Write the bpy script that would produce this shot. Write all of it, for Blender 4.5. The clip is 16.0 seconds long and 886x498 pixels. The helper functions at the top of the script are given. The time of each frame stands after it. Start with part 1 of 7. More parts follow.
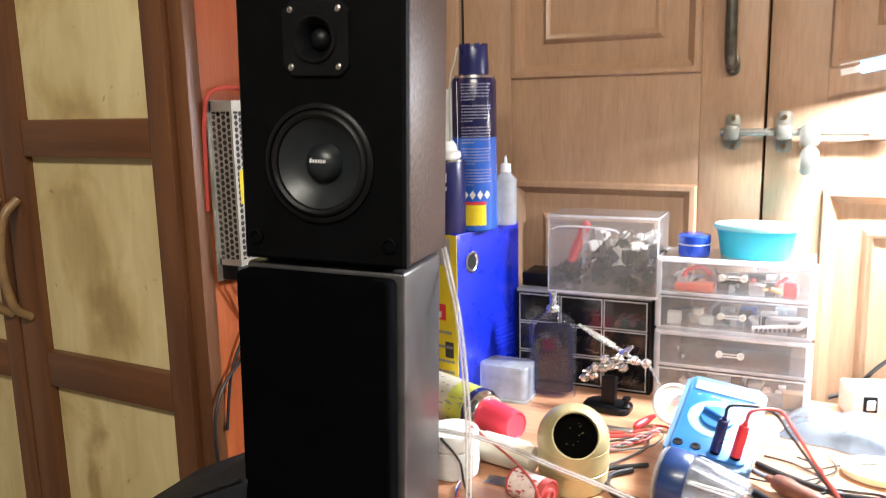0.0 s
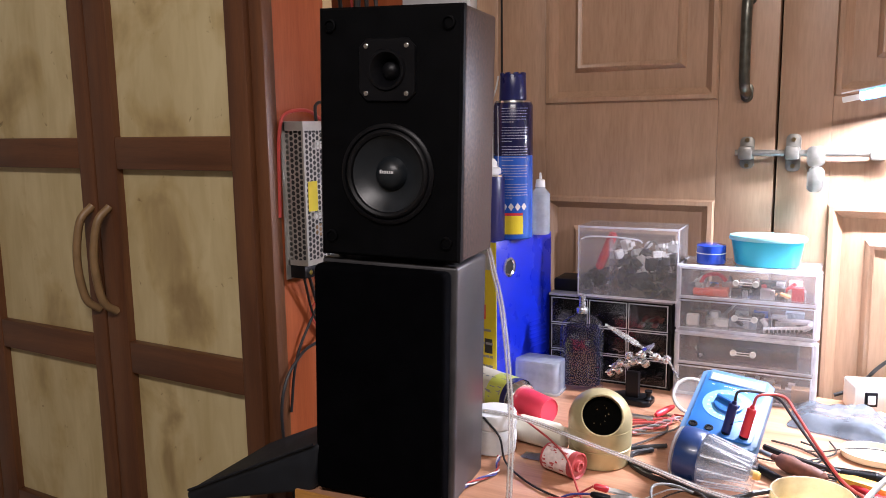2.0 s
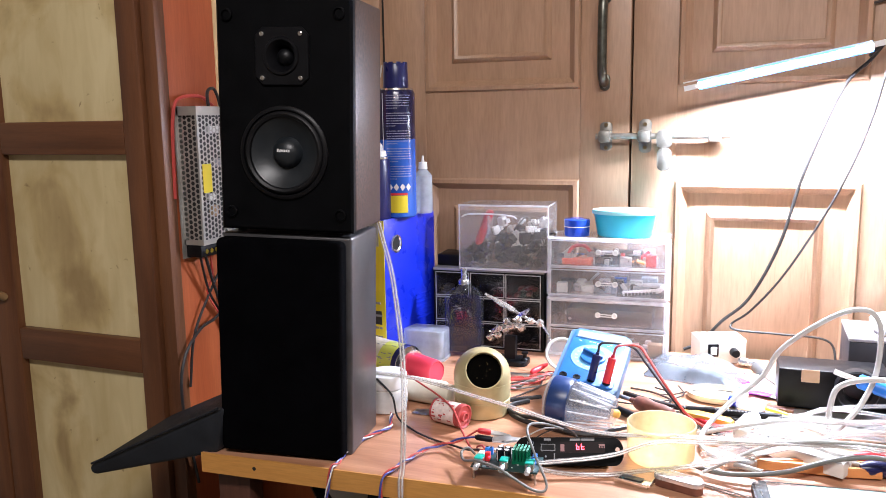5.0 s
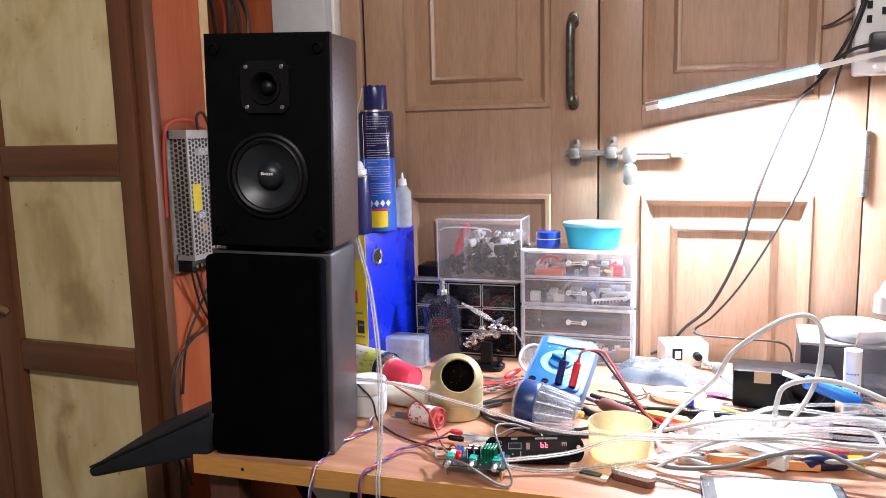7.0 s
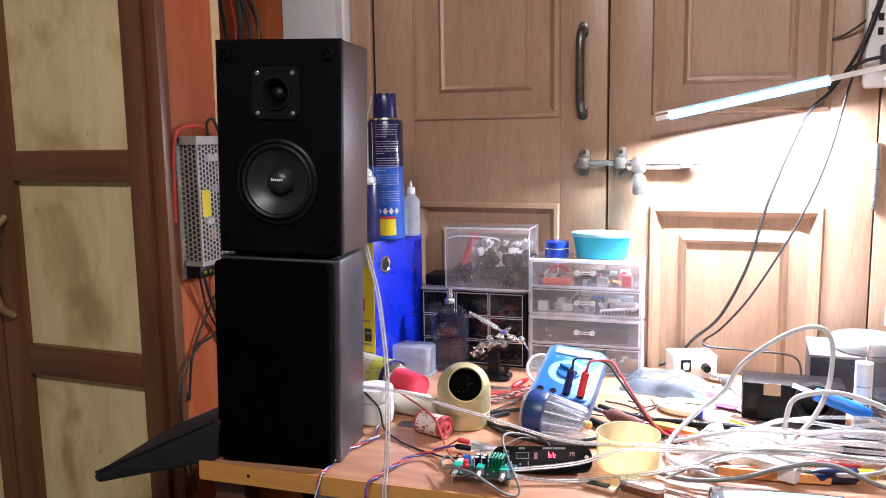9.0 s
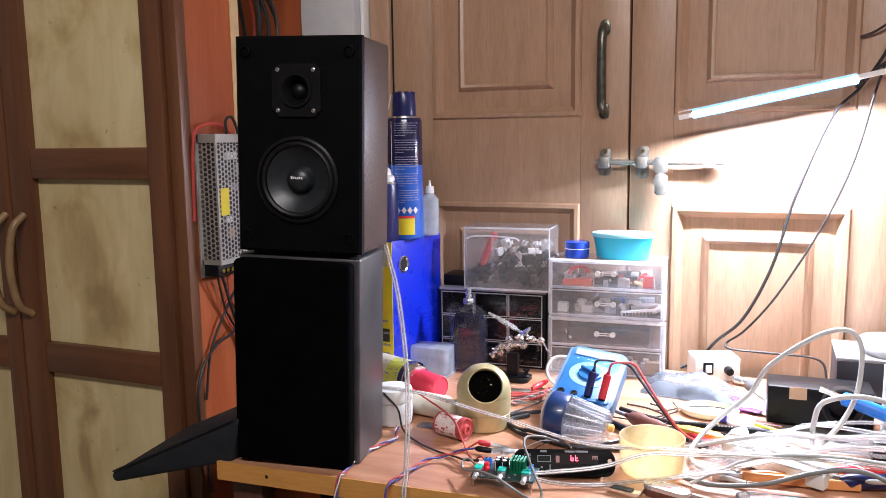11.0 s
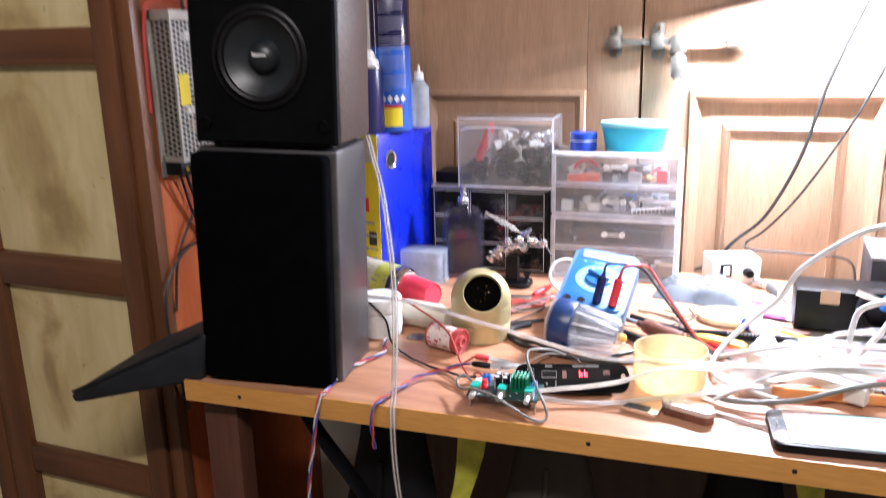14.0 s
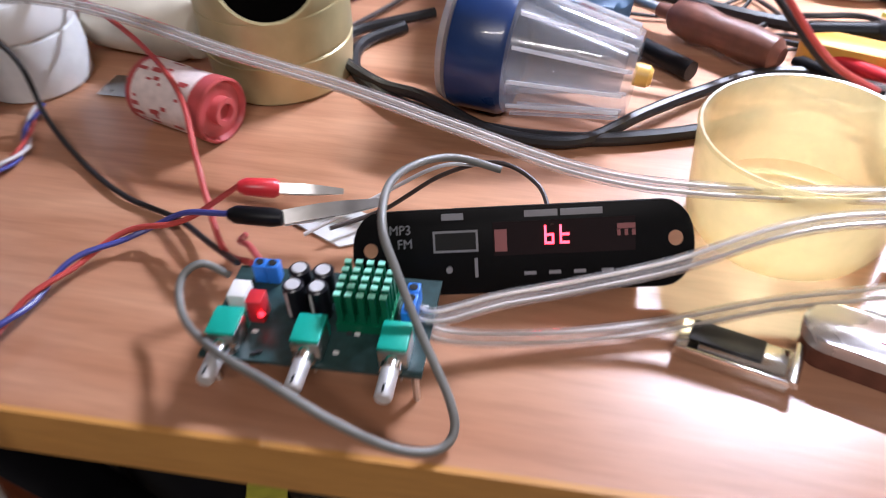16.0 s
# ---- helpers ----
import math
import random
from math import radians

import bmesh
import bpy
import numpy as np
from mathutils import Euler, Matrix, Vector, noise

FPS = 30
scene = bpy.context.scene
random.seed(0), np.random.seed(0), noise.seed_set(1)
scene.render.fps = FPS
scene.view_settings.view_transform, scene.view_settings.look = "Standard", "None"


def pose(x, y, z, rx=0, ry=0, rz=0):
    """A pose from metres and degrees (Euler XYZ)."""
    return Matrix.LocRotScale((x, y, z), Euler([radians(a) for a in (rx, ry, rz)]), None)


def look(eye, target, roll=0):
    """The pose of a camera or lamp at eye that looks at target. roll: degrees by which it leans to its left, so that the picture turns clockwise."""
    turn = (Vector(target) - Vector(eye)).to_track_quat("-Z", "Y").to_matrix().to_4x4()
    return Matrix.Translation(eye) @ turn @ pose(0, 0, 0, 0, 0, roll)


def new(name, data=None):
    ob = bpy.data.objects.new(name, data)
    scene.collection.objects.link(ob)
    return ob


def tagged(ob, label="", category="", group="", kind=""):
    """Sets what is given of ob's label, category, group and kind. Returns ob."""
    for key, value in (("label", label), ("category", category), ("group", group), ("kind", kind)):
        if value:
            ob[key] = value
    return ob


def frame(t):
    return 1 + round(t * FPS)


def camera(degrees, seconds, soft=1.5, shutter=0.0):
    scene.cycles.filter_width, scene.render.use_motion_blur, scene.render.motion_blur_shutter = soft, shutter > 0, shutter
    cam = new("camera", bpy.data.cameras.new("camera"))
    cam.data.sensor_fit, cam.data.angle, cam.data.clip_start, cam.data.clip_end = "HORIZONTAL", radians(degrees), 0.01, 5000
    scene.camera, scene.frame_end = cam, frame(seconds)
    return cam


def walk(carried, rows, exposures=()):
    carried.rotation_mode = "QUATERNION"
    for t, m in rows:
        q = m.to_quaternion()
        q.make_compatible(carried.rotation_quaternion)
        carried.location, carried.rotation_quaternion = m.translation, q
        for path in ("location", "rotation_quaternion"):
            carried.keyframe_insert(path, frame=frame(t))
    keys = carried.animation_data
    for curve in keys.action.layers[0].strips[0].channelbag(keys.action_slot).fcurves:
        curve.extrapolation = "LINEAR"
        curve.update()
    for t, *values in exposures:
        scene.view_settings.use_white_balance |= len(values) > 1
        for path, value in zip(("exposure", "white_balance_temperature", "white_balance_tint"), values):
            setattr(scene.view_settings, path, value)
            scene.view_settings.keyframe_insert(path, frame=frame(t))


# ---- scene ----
cam = camera(58.1, 16.0, soft=0.6, shutter=0.45)
PATH = [
    (0, (0.142, 0.172, 1.19), (-0.789, 1.905, 0.831), -1.3),
    (0.5, (0.21, 0.116, 1.206), (-0.733, 1.855, 0.912), -0.5),
    (1, (0.239, 0.062, 1.204), (-0.755, 1.773, 0.915), -0.9),
    (1.5, (0.219, 0.037, 1.193), (-0.778, 1.744, 0.892), -1.0),
    (2, (0.186, 0.037, 1.188), (-0.805, 1.748, 0.886), -0.9),
    (2.5, (0.17, 0.011, 1.183), (-0.788, 1.741, 0.882), -0.8),
    (3, (0.186, -0.04, 1.177), (-0.714, 1.72, 0.876), -0.9),
    (3.5, (0.198, -0.059, 1.176), (-0.634, 1.734, 0.87), -1.0),
    (4, (0.202, -0.055, 1.173), (-0.571, 1.763, 0.867), -0.8),
    (4.5, (0.206, -0.048, 1.171), (-0.525, 1.785, 0.848), -0.6),
    (7, (0.272, -0.117, 1.195), (-0.435, 1.729, 0.892), -1.4),
    (7.5, (0.271, -0.108, 1.19), (-0.435, 1.739, 0.889), -1.5),
    (8, (0.268, -0.115, 1.191), (-0.44, 1.731, 0.893), -1.4),
    (8.5, (0.27, -0.118, 1.19), (-0.446, 1.728, 0.907), -1.2),
    (9, (0.267, -0.117, 1.19), (-0.454, 1.728, 0.915), -0.9),
    (11.5, (0.251, -0.104, 1.184), (-0.504, 1.728, 0.911), -0.8),
    (12, (0.25, -0.099, 1.179), (-0.505, 1.733, 0.907), -0.8),
    (12.5, (0.246, -0.094, 1.179), (-0.505, 1.737, 0.895), -0.7),
    (13, (0.243, -0.089, 1.177), (-0.51, 1.74, 0.88), -0.6),
    (13.5, (0.235, -0.074, 1.173), (-0.51, 1.754, 0.854), -0.6),
    (14, (0.206, 0.019, 1.153), (-0.522, 1.81, 0.641), -1.4),
    (14.5, (0.188, 0.175, 1.132), (-0.494, 1.891, 0.364), -2.7),
    (15, (0.14, 0.383, 1.067), (-0.465, 2.024, 0.097), -4.0),
    (15.5, (0.083, 0.52, 1.017), (-0.408, 2.07, -0.152), -3.2),
    (16, (0.053, 0.636, 0.98), (-0.354, 2.047, -0.371), -3.3),
]
walk(cam, [(t, look(eye, target, roll)) for t, eye, target, roll in PATH],
     [(0, 0.58, 6900, 8), (0.5, 0.3, 6850, 10), (1, -0.02, 6500, 20), (2, -0.07, 6450, 20), (3, 0.0, 6300, 20), (4, 0.2, 6250, 17), (4.5, 0.28, 6250, 16), (7, 0.13, 6250, 17), (9, 0.05, 6250, 18), (13, 0.03, 6250, 18), (13.5, 0.07, 6250, 17),
      (14, 0.3, 6250, 16), (14.5, 0.6, 6250, 15), (15, -0.31, 6150, 18), (15.5, -0.50, 6200, 19), (16, -0.61, 6200, 19)])

# ---------------------------------------------------------------- light
world = bpy.data.worlds.new("world")
scene.world = world
world.use_nodes = True
world.node_tree.nodes["Background"].inputs[0].default_value = (0.02, 0.02, 0.022, 1)
world.node_tree.nodes["Background"].inputs[1].default_value = 0.3


def area_lamp(name, m, sx, sy, watts, color):
    data = bpy.data.lights.new(name, "AREA")
    data.shape, data.size, data.size_y, data.energy, data.color = "RECTANGLE", sx, sy, watts, color
    ob = new(name, data)
    ob.matrix_world = m
    return ob


# assumed tube lamp, itself unseen, over and behind the camera, as room fill
area_lamp("assumed_ceiling_light", look((0.55, -0.75, 2.5), (0.1, 0.6, 0.9)), 1.2, 0.06, 36, (1.0, 0.96, 0.90))

# the LED strip over the bench, shining down out of its diffuser
LAMP_A, LAMP_B, LAMP_C = Vector((0.101, 1.358, 1.219)), Vector((0.376, 1.342, 1.273)), Vector((0.62, 1.328, 1.321))
along = (LAMP_B - LAMP_A).normalized()
side = along.cross(Vector((0, 0, 1))).normalized()
turn = Matrix((along, side, along.cross(side))).transposed().to_4x4()
if turn.col[2].z < 0:
    turn = Matrix((along, -side, along.cross(-side))).transposed().to_4x4()
area_lamp("led_strip_light", Matrix.Translation((LAMP_A + LAMP_B) / 2 + along * 0.012 - Vector((0, 0, 0.0118))) @ turn @ Matrix.Rotation(radians(-17), 4, "X"), 0.25, 0.012, 19, (0.81, 0.885, 1.02))

# ---------------------------------------------------------------- materials


def nodes_of(name):
    m = bpy.data.materials.new(name)
    m.use_nodes = True
    nt = m.node_tree
    return m, nt, nt.nodes["Principled BSDF"]


def ramp_of(nt, stops):
    r = nt.nodes.new("ShaderNodeValToRGB")
    while len(r.color_ramp.elements) < len(stops):
        r.color_ramp.elements.new(0.5)
    for e, (p, c) in zip(r.color_ramp.elements, stops):
        e.position, e.color = p, (*c, 1)
    return r


def shade(c, k):
    return tuple(min(1, v * k) for v in c)


def mat(name, c, rough=0.5, metal=0.0, var=0.15, size=0.03, bump=0.1, fine=0.002, coat=0.0, spec=0.5, sub=0.0, trans=0.0):
    """Painted, plastic or metal surface: two scales of variation in colour and roughness, and fine relief."""
    m, nt, b = nodes_of(name)
    co = nt.nodes.new("ShaderNodeTexCoord")
    n1, n2 = nt.nodes.new("ShaderNodeTexNoise"), nt.nodes.new("ShaderNodeTexNoise")
    n1.inputs["Scale"].default_value, n2.inputs["Scale"].default_value = 1 / size, 1 / fine
    n1.inputs["Detail"].default_value, n2.inputs["Detail"].default_value = 6, 3
    for n in (n1, n2):
        nt.links.new(co.outputs["Object"], n.inputs["Vector"])
    r = ramp_of(nt, [(0.3, shade(c, 1 - var)), (0.7, shade(c, 1 + var))])
    nt.links.new(n1.outputs["Fac"], r.inputs[0])
    nt.links.new(r.outputs[0], b.inputs["Base Color"])
    mr = nt.nodes.new("ShaderNodeMapRange")
    mr.inputs["To Min"].default_value, mr.inputs["To Max"].default_value = max(0.02, rough - 0.1), min(1, rough + 0.12)
    nt.links.new(n1.outputs["Fac"], mr.inputs["Value"])
    nt.links.new(mr.outputs[0], b.inputs["Roughness"])
    if bump:
        bp = nt.nodes.new("ShaderNodeBump")
        bp.inputs["Strength"].default_value, bp.inputs["Distance"].default_value = bump, 0.0006
        nt.links.new(n2.outputs["Fac"], bp.inputs["Height"])
        nt.links.new(bp.outputs[0], b.inputs["Normal"])
    b.inputs["Metallic"].default_value = metal
    b.inputs["Coat Weight"].default_value = coat
    b.inputs["Specular IOR Level"].default_value = spec
    b.inputs["Subsurface Weight"].default_value = sub
    b.inputs["Subsurface Radius"].default_value = (0.01, 0.008, 0.005)
    b.inputs["Transmission Weight"].default_value = trans
    return m


def wood(name, dark, light, along="z", rough=0.4, ring=14.0, stretch=14.0, coat=0.15, stain=0.25, fine=260.0):
    """Wood with a grain along one axis, broad bands, fine pores and blotches."""
    m, nt, b = nodes_of(name)
    co = nt.nodes.new("ShaderNodeTexCoord")
    mp = nt.nodes.new("ShaderNodeMapping")
    mp.inputs["Scale"].default_value = [1 if a == along else stretch for a in "xyz"]
    nt.links.new(co.outputs["Object"], mp.inputs["Vector"])
    n1, n2, n3 = (nt.nodes.new("ShaderNodeTexNoise") for _ in range(3))
    n1.inputs["Scale"].default_value, n1.inputs["Detail"].default_value, n1.inputs["Distortion"].default_value = ring / 5, 5, 0.8
    n2.inputs["Scale"].default_value, n2.inputs["Detail"].default_value = fine / 8, 4
    n3.inputs["Scale"].default_value, n3.inputs["Detail"].default_value = 4.5, 6
    nt.links.new(mp.outputs[0], n1.inputs["Vector"])
    nt.links.new(mp.outputs[0], n2.inputs["Vector"])
    nt.links.new(co.outputs["Object"], n3.inputs["Vector"])
    r = ramp_of(nt, [(0.28, dark), (0.5, tuple((a + c) / 2 for a, c in zip(dark, light))), (0.72, light)])
    nt.links.new(n1.outputs["Fac"], r.inputs[0])
    mx = nt.nodes.new("ShaderNodeMix")
    mx.data_type, mx.blend_type = "RGBA", "MULTIPLY"
    mx.inputs["Factor"].default_value = 0.5
    r2 = ramp_of(nt, [(0.3, (0.72, 0.68, 0.64)), (0.62, (1, 1, 1))])
    nt.links.new(n2.outputs["Fac"], r2.inputs[0])
    nt.links.new(r.outputs[0], mx.inputs[6])
    nt.links.new(r2.outputs[0], mx.inputs[7])
    mx2 = nt.nodes.new("ShaderNodeMix")
    mx2.data_type, mx2.blend_type = "RGBA", "MULTIPLY"
    mx2.inputs["Factor"].default_value = stain
    r3 = ramp_of(nt, [(0.3, (0.45, 0.4, 0.36)), (0.65, (1, 1, 1))])
    nt.links.new(n3.outputs["Fac"], r3.inputs[0])
    nt.links.new(mx.outputs[2], mx2.inputs[6])
    nt.links.new(r3.outputs[0], mx2.inputs[7])
    nt.links.new(mx2.outputs[2], b.inputs["Base Color"])
    mr = nt.nodes.new("ShaderNodeMapRange")
    mr.inputs["To Min"].default_value, mr.inputs["To Max"].default_value = rough - 0.1, rough + 0.15
    nt.links.new(n3.outputs["Fac"], mr.inputs["Value"])
    nt.links.new(mr.outputs[0], b.inputs["Roughness"])
    bp = nt.nodes.new("ShaderNodeBump")
    bp.inputs["Strength"].default_value, bp.inputs["Distance"].default_value = 0.12, 0.0008
    nt.links.new(n2.outputs["Fac"], bp.inputs["Height"])
    nt.links.new(bp.outputs[0], b.inputs["Normal"])
    b.inputs["Coat Weight"].default_value, b.inputs["Coat Roughness"].default_value = coat, 0.25
    return m


def clear(name, tint=(0.95, 0.96, 0.97), see=0.95, rough=0.08, gloss=0.5):
    """Thin clear plastic or glass: sees through, with gloss that grows at the edges and a patchy haze of the tint."""
    m, nt, b = nodes_of(name)
    nt.nodes.remove(b)
    out = nt.nodes["Material Output"]
    tr, gl, df, lw = (nt.nodes.new(k) for k in ("ShaderNodeBsdfTransparent", "ShaderNodeBsdfGlossy", "ShaderNodeBsdfDiffuse", "ShaderNodeLayerWeight"))
    tr.inputs[0].default_value = (*tint, 1)
    df.inputs[0].default_value = (*shade(tint, 0.92), 1)
    gl.inputs["Roughness"].default_value = rough
    m1, m2 = nt.nodes.new("ShaderNodeMixShader"), nt.nodes.new("ShaderNodeMixShader")
    nz = nt.nodes.new("ShaderNodeTexNoise")
    nz.inputs["Scale"].default_value, nz.inputs["Detail"].default_value = 45, 5
    co = nt.nodes.new("ShaderNodeTexCoord")
    nt.links.new(co.outputs["Object"], nz.inputs["Vector"])
    mr = nt.nodes.new("ShaderNodeMapRange")
    mr.inputs["To Min"].default_value, mr.inputs["To Max"].default_value = (1 - see) * 0.5, (1 - see) * 1.5
    nt.links.new(nz.outputs["Fac"], mr.inputs["Value"])
    nt.links.new(mr.outputs[0], m1.inputs[0])
    nt.links.new(tr.outputs[0], m1.inputs[1])
    tl, m0 = nt.nodes.new("ShaderNodeBsdfTranslucent"), nt.nodes.new("ShaderNodeMixShader")
    tl.inputs[0].default_value = (*tint, 1)
    nt.links.new(df.outputs[0], m0.inputs[1])
    nt.links.new(tl.outputs[0], m0.inputs[2])
    nt.links.new(m0.outputs[0], m1.inputs[2])
    pw = nt.nodes.new("ShaderNodeMath")
    pw.operation = "POWER"
    pw.inputs[1].default_value = 3.0
    nt.links.new(lw.outputs["Facing"], pw.inputs[0])
    mg = nt.nodes.new("ShaderNodeMapRange")
    mg.inputs["To Min"].default_value, mg.inputs["To Max"].default_value = 0.04, gloss
    nt.links.new(pw.outputs[0], mg.inputs["Value"])
    nt.links.new(mg.outputs[0], m2.inputs[0])
    nt.links.new(m1.outputs[0], m2.inputs[1])
    nt.links.new(gl.outputs[0], m2.inputs[2])
    nt.links.new(m2.outputs[0], out.inputs[0])
    return m


def glow(name, c, strength):
    m, nt, b = nodes_of(name)
    b.inputs["Base Color"].default_value = (*c, 1)
    b.inputs["Emission Color"].default_value = (*c, 1)
    b.inputs["Emission Strength"].default_value = strength
    return m


def stained_board():
    """Pale varnished plywood: soft upright figure, brown water stains and dark specks."""
    m, nt, b = nodes_of("stained_cream_plywood")
    co = nt.nodes.new("ShaderNodeTexCoord")

    def tex(scale, detail, stretch):
        mp, n = nt.nodes.new("ShaderNodeMapping"), nt.nodes.new("ShaderNodeTexNoise")
        mp.inputs["Scale"].default_value = (stretch, stretch, 1)
        n.inputs["Scale"].default_value, n.inputs["Detail"].default_value, n.inputs["Distortion"].default_value = scale, detail, 0.6
        nt.links.new(co.outputs["Object"], mp.inputs["Vector"])
        nt.links.new(mp.outputs[0], n.inputs["Vector"])
        return n

    def times(x, y, k):
        mx = nt.nodes.new("ShaderNodeMix")
        mx.data_type, mx.blend_type = "RGBA", "MULTIPLY"
        mx.inputs["Factor"].default_value = k
        nt.links.new(x, mx.inputs[6])
        nt.links.new(y, mx.inputs[7])
        return mx.outputs[2]

    base = ramp_of(nt, [(0.3, (0.52, 0.41, 0.20)), (0.7, (0.66, 0.55, 0.31))])
    nt.links.new(tex(3.5, 5, 2.2).outputs["Fac"], base.inputs[0])
    figure = ramp_of(nt, [(0.35, (0.88, 0.85, 0.79)), (0.6, (1, 1, 1))])
    nt.links.new(tex(9, 8, 5.0).outputs["Fac"], figure.inputs[0])
    stain = ramp_of(nt, [(0.32, (0.40, 0.29, 0.17)), (0.43, (0.84, 0.77, 0.64)), (0.5, (1, 1, 1))])
    nt.links.new(tex(6, 10, 1.1).outputs["Fac"], stain.inputs[0])
    speck = ramp_of(nt, [(0.24, (0.3, 0.2, 0.12)), (0.30, (1, 1, 1))])
    nt.links.new(tex(55, 3, 1.0).outputs["Fac"], speck.inputs[0])
    c = times(times(times(base.outputs[0], figure.outputs[0], 0.8), stain.outputs[0], 0.7), speck.outputs[0], 0.6)
    nt.links.new(c, b.inputs["Base Color"])
    b.inputs["Roughness"].default_value = 0.42
    b.inputs["Coat Weight"].default_value, b.inputs["Coat Roughness"].default_value = 0.12, 0.3
    return m


DOOR = wood("oak_door_veneer", (0.37, 0.225, 0.138), (0.445, 0.280, 0.178), "z", rough=0.38, ring=20, stretch=9, stain=0.12)
CAB = wood("teak_frame", (0.098, 0.034, 0.013), (0.190, 0.074, 0.028), "z", rough=0.42, ring=12, stain=0.35)
CAB_H = wood("teak_rail", (0.092, 0.033, 0.013), (0.185, 0.072, 0.028), "x", rough=0.42, ring=12, stain=0.5)
CREAM = stained_board()
ORANGE = wood("orange_laminate", (0.36, 0.076, 0.022), (0.47, 0.122, 0.042), "z", rough=0.35, ring=10, stain=0.3)
DESK = wood("desk_laminate", (0.42, 0.180, 0.092), (0.69, 0.375, 0.228), "x", rough=0.33, ring=16, stretch=9, stain=0.34, coat=0.25)
EDGE = wood("desk_edge_band", (0.55, 0.25, 0.055), (0.63, 0.31, 0.08), "x", rough=0.4, ring=8, stain=0.15)
LEGW = wood("dark_red_post", (0.06, 0.02, 0.012), (0.11, 0.04, 0.022), "z", rough=0.5)
DARKWOOD = wood("dark_board", (0.07, 0.04, 0.025), (0.13, 0.07, 0.045), "z", rough=0.5)
WALL = mat("plaster", (0.55, 0.5, 0.44), 0.8, var=0.06, size=0.3, bump=0.3)
WHITE = mat("white_plastic", (0.75, 0.75, 0.73), 0.35, var=0.05)
CREAMPAINT = mat("cream_paint", (0.62, 0.45, 0.24), 0.5, var=0.1)
BAFFLE = mat("black_baffle", (0.0018, 0.0019, 0.0024), 0.55, var=0.3, bump=0.25, fine=0.001, spec=0.07)
CLOTH = mat("black_grille_cloth", (0.0015, 0.0015, 0.002), 0.95, var=0.3, bump=0.6, fine=0.0009, spec=0.02)
LOWVINYL = mat("dark_grey_vinyl", (0.045, 0.043, 0.045), 0.33, var=0.25, size=0.03, bump=0.25, fine=0.0016, spec=0.5)
BOLTM = mat("silver_painted_iron", (0.25, 0.235, 0.205), 0.38, 0.5, var=0.18, size=0.01)
PULLM = mat("dark_bronze", (0.115, 0.115, 0.095), 0.33, 0.8, var=0.3, size=0.012)
SIDEVINYL = mat("dark_brown_vinyl", (0.066, 0.042, 0.033), 0.42, var=0.6, size=0.005, bump=0.45, fine=0.0020, spec=0.25)
CONE = mat("woofer_cone", (0.010, 0.013, 0.016), 0.38, spec=0.5, var=0.25, size=0.02, bump=0.2)
RUBBER = mat("rubber", (0.004, 0.004, 0.005), 0.42, var=0.2, spec=0.3)
BPLASTIC = mat("black_plastic", (0.004, 0.004, 0.005), 0.38, var=0.2, spec=0.22)
STEEL = mat("steel", (0.58, 0.57, 0.55), 0.3, 1.0, var=0.12, size=0.01)
CHROME = mat("chrome", (0.8, 0.8, 0.79), 0.14, 1.0, var=0.06)
BRASS = mat("aged_brass", (0.36, 0.27, 0.15), 0.32, 1.0, var=0.25, size=0.012)
HANDLEWOOD = mat("carved_wood_handle", (0.24, 0.145, 0.065), 0.4, var=0.2)
DARK = mat("dark_void", (0.006, 0.006, 0.006), 0.8, var=0.1)
FLOORM = mat("grey_floor_tile", (0.22, 0.19, 0.16), 0.4, var=0.15, size=0.2)

# ---------------------------------------------------------------- mesh helpers


def box(bm, x0, x1, y0, y1, z0, z1, b=0.0, seg=2):
    r = bmesh.ops.create_cube(bm, size=1.0)
    vs = r["verts"]
    for v in vs:
        v.co = Vector(((x0 + x1) / 2 + v.co.x * (x1 - x0), (y0 + y1) / 2 + v.co.y * (y1 - y0), (z0 + z1) / 2 + v.co.z * (z1 - z0)))
    if b:
        es = list({e for v in vs for e in v.link_edges})
        bmesh.ops.bevel(bm, geom=es, offset=b, segments=seg, affect="EDGES", profile=0.5)
    return bm


def basis(a, b):
    d = (Vector(b) - Vector(a)).normalized()
    u = d.orthogonal().normalized()
    if abs(d.z) > 0.99:
        u = Vector((1, 0, 0))
    return d, u, d.cross(u)


def rings(bm, loops, cap=True, close=False):
    """Skin a list of vertex loops."""
    vl = [[bm.verts.new(p) for p in lp] for lp in loops]
    n = len(vl[0])
    for a, b in zip(vl, vl[1:] + (vl[:1] if close else [])):
        for i in range(n):
            j = (i + 1) % n
            bm.faces.new((a[i], a[j], b[j], b[i]))
    if cap and not close:
        bm.faces.new(vl[0][::-1])
        bm.faces.new(vl[-1])
    return bm


def turned(bm, a, b, prof, seg=24, cap=True):
    """A body of revolution from a towards b; prof: (metres along, radius)."""
    d, u, w = basis(a, b)
    loops = []
    for s, r in prof:
        c = Vector(a) + d * s
        loops.append([c + (u * math.cos(q) + w * math.sin(q)) * max(r, 1e-5) for q in (2 * math.pi * i / seg for i in range(seg))])
    return rings(bm, loops, cap)


def rod(bm, a, b, r, seg=12, r2=None):
    return turned(bm, a, b, [(0, r), ((Vector(b) - Vector(a)).length, r if r2 is None else r2)], seg)


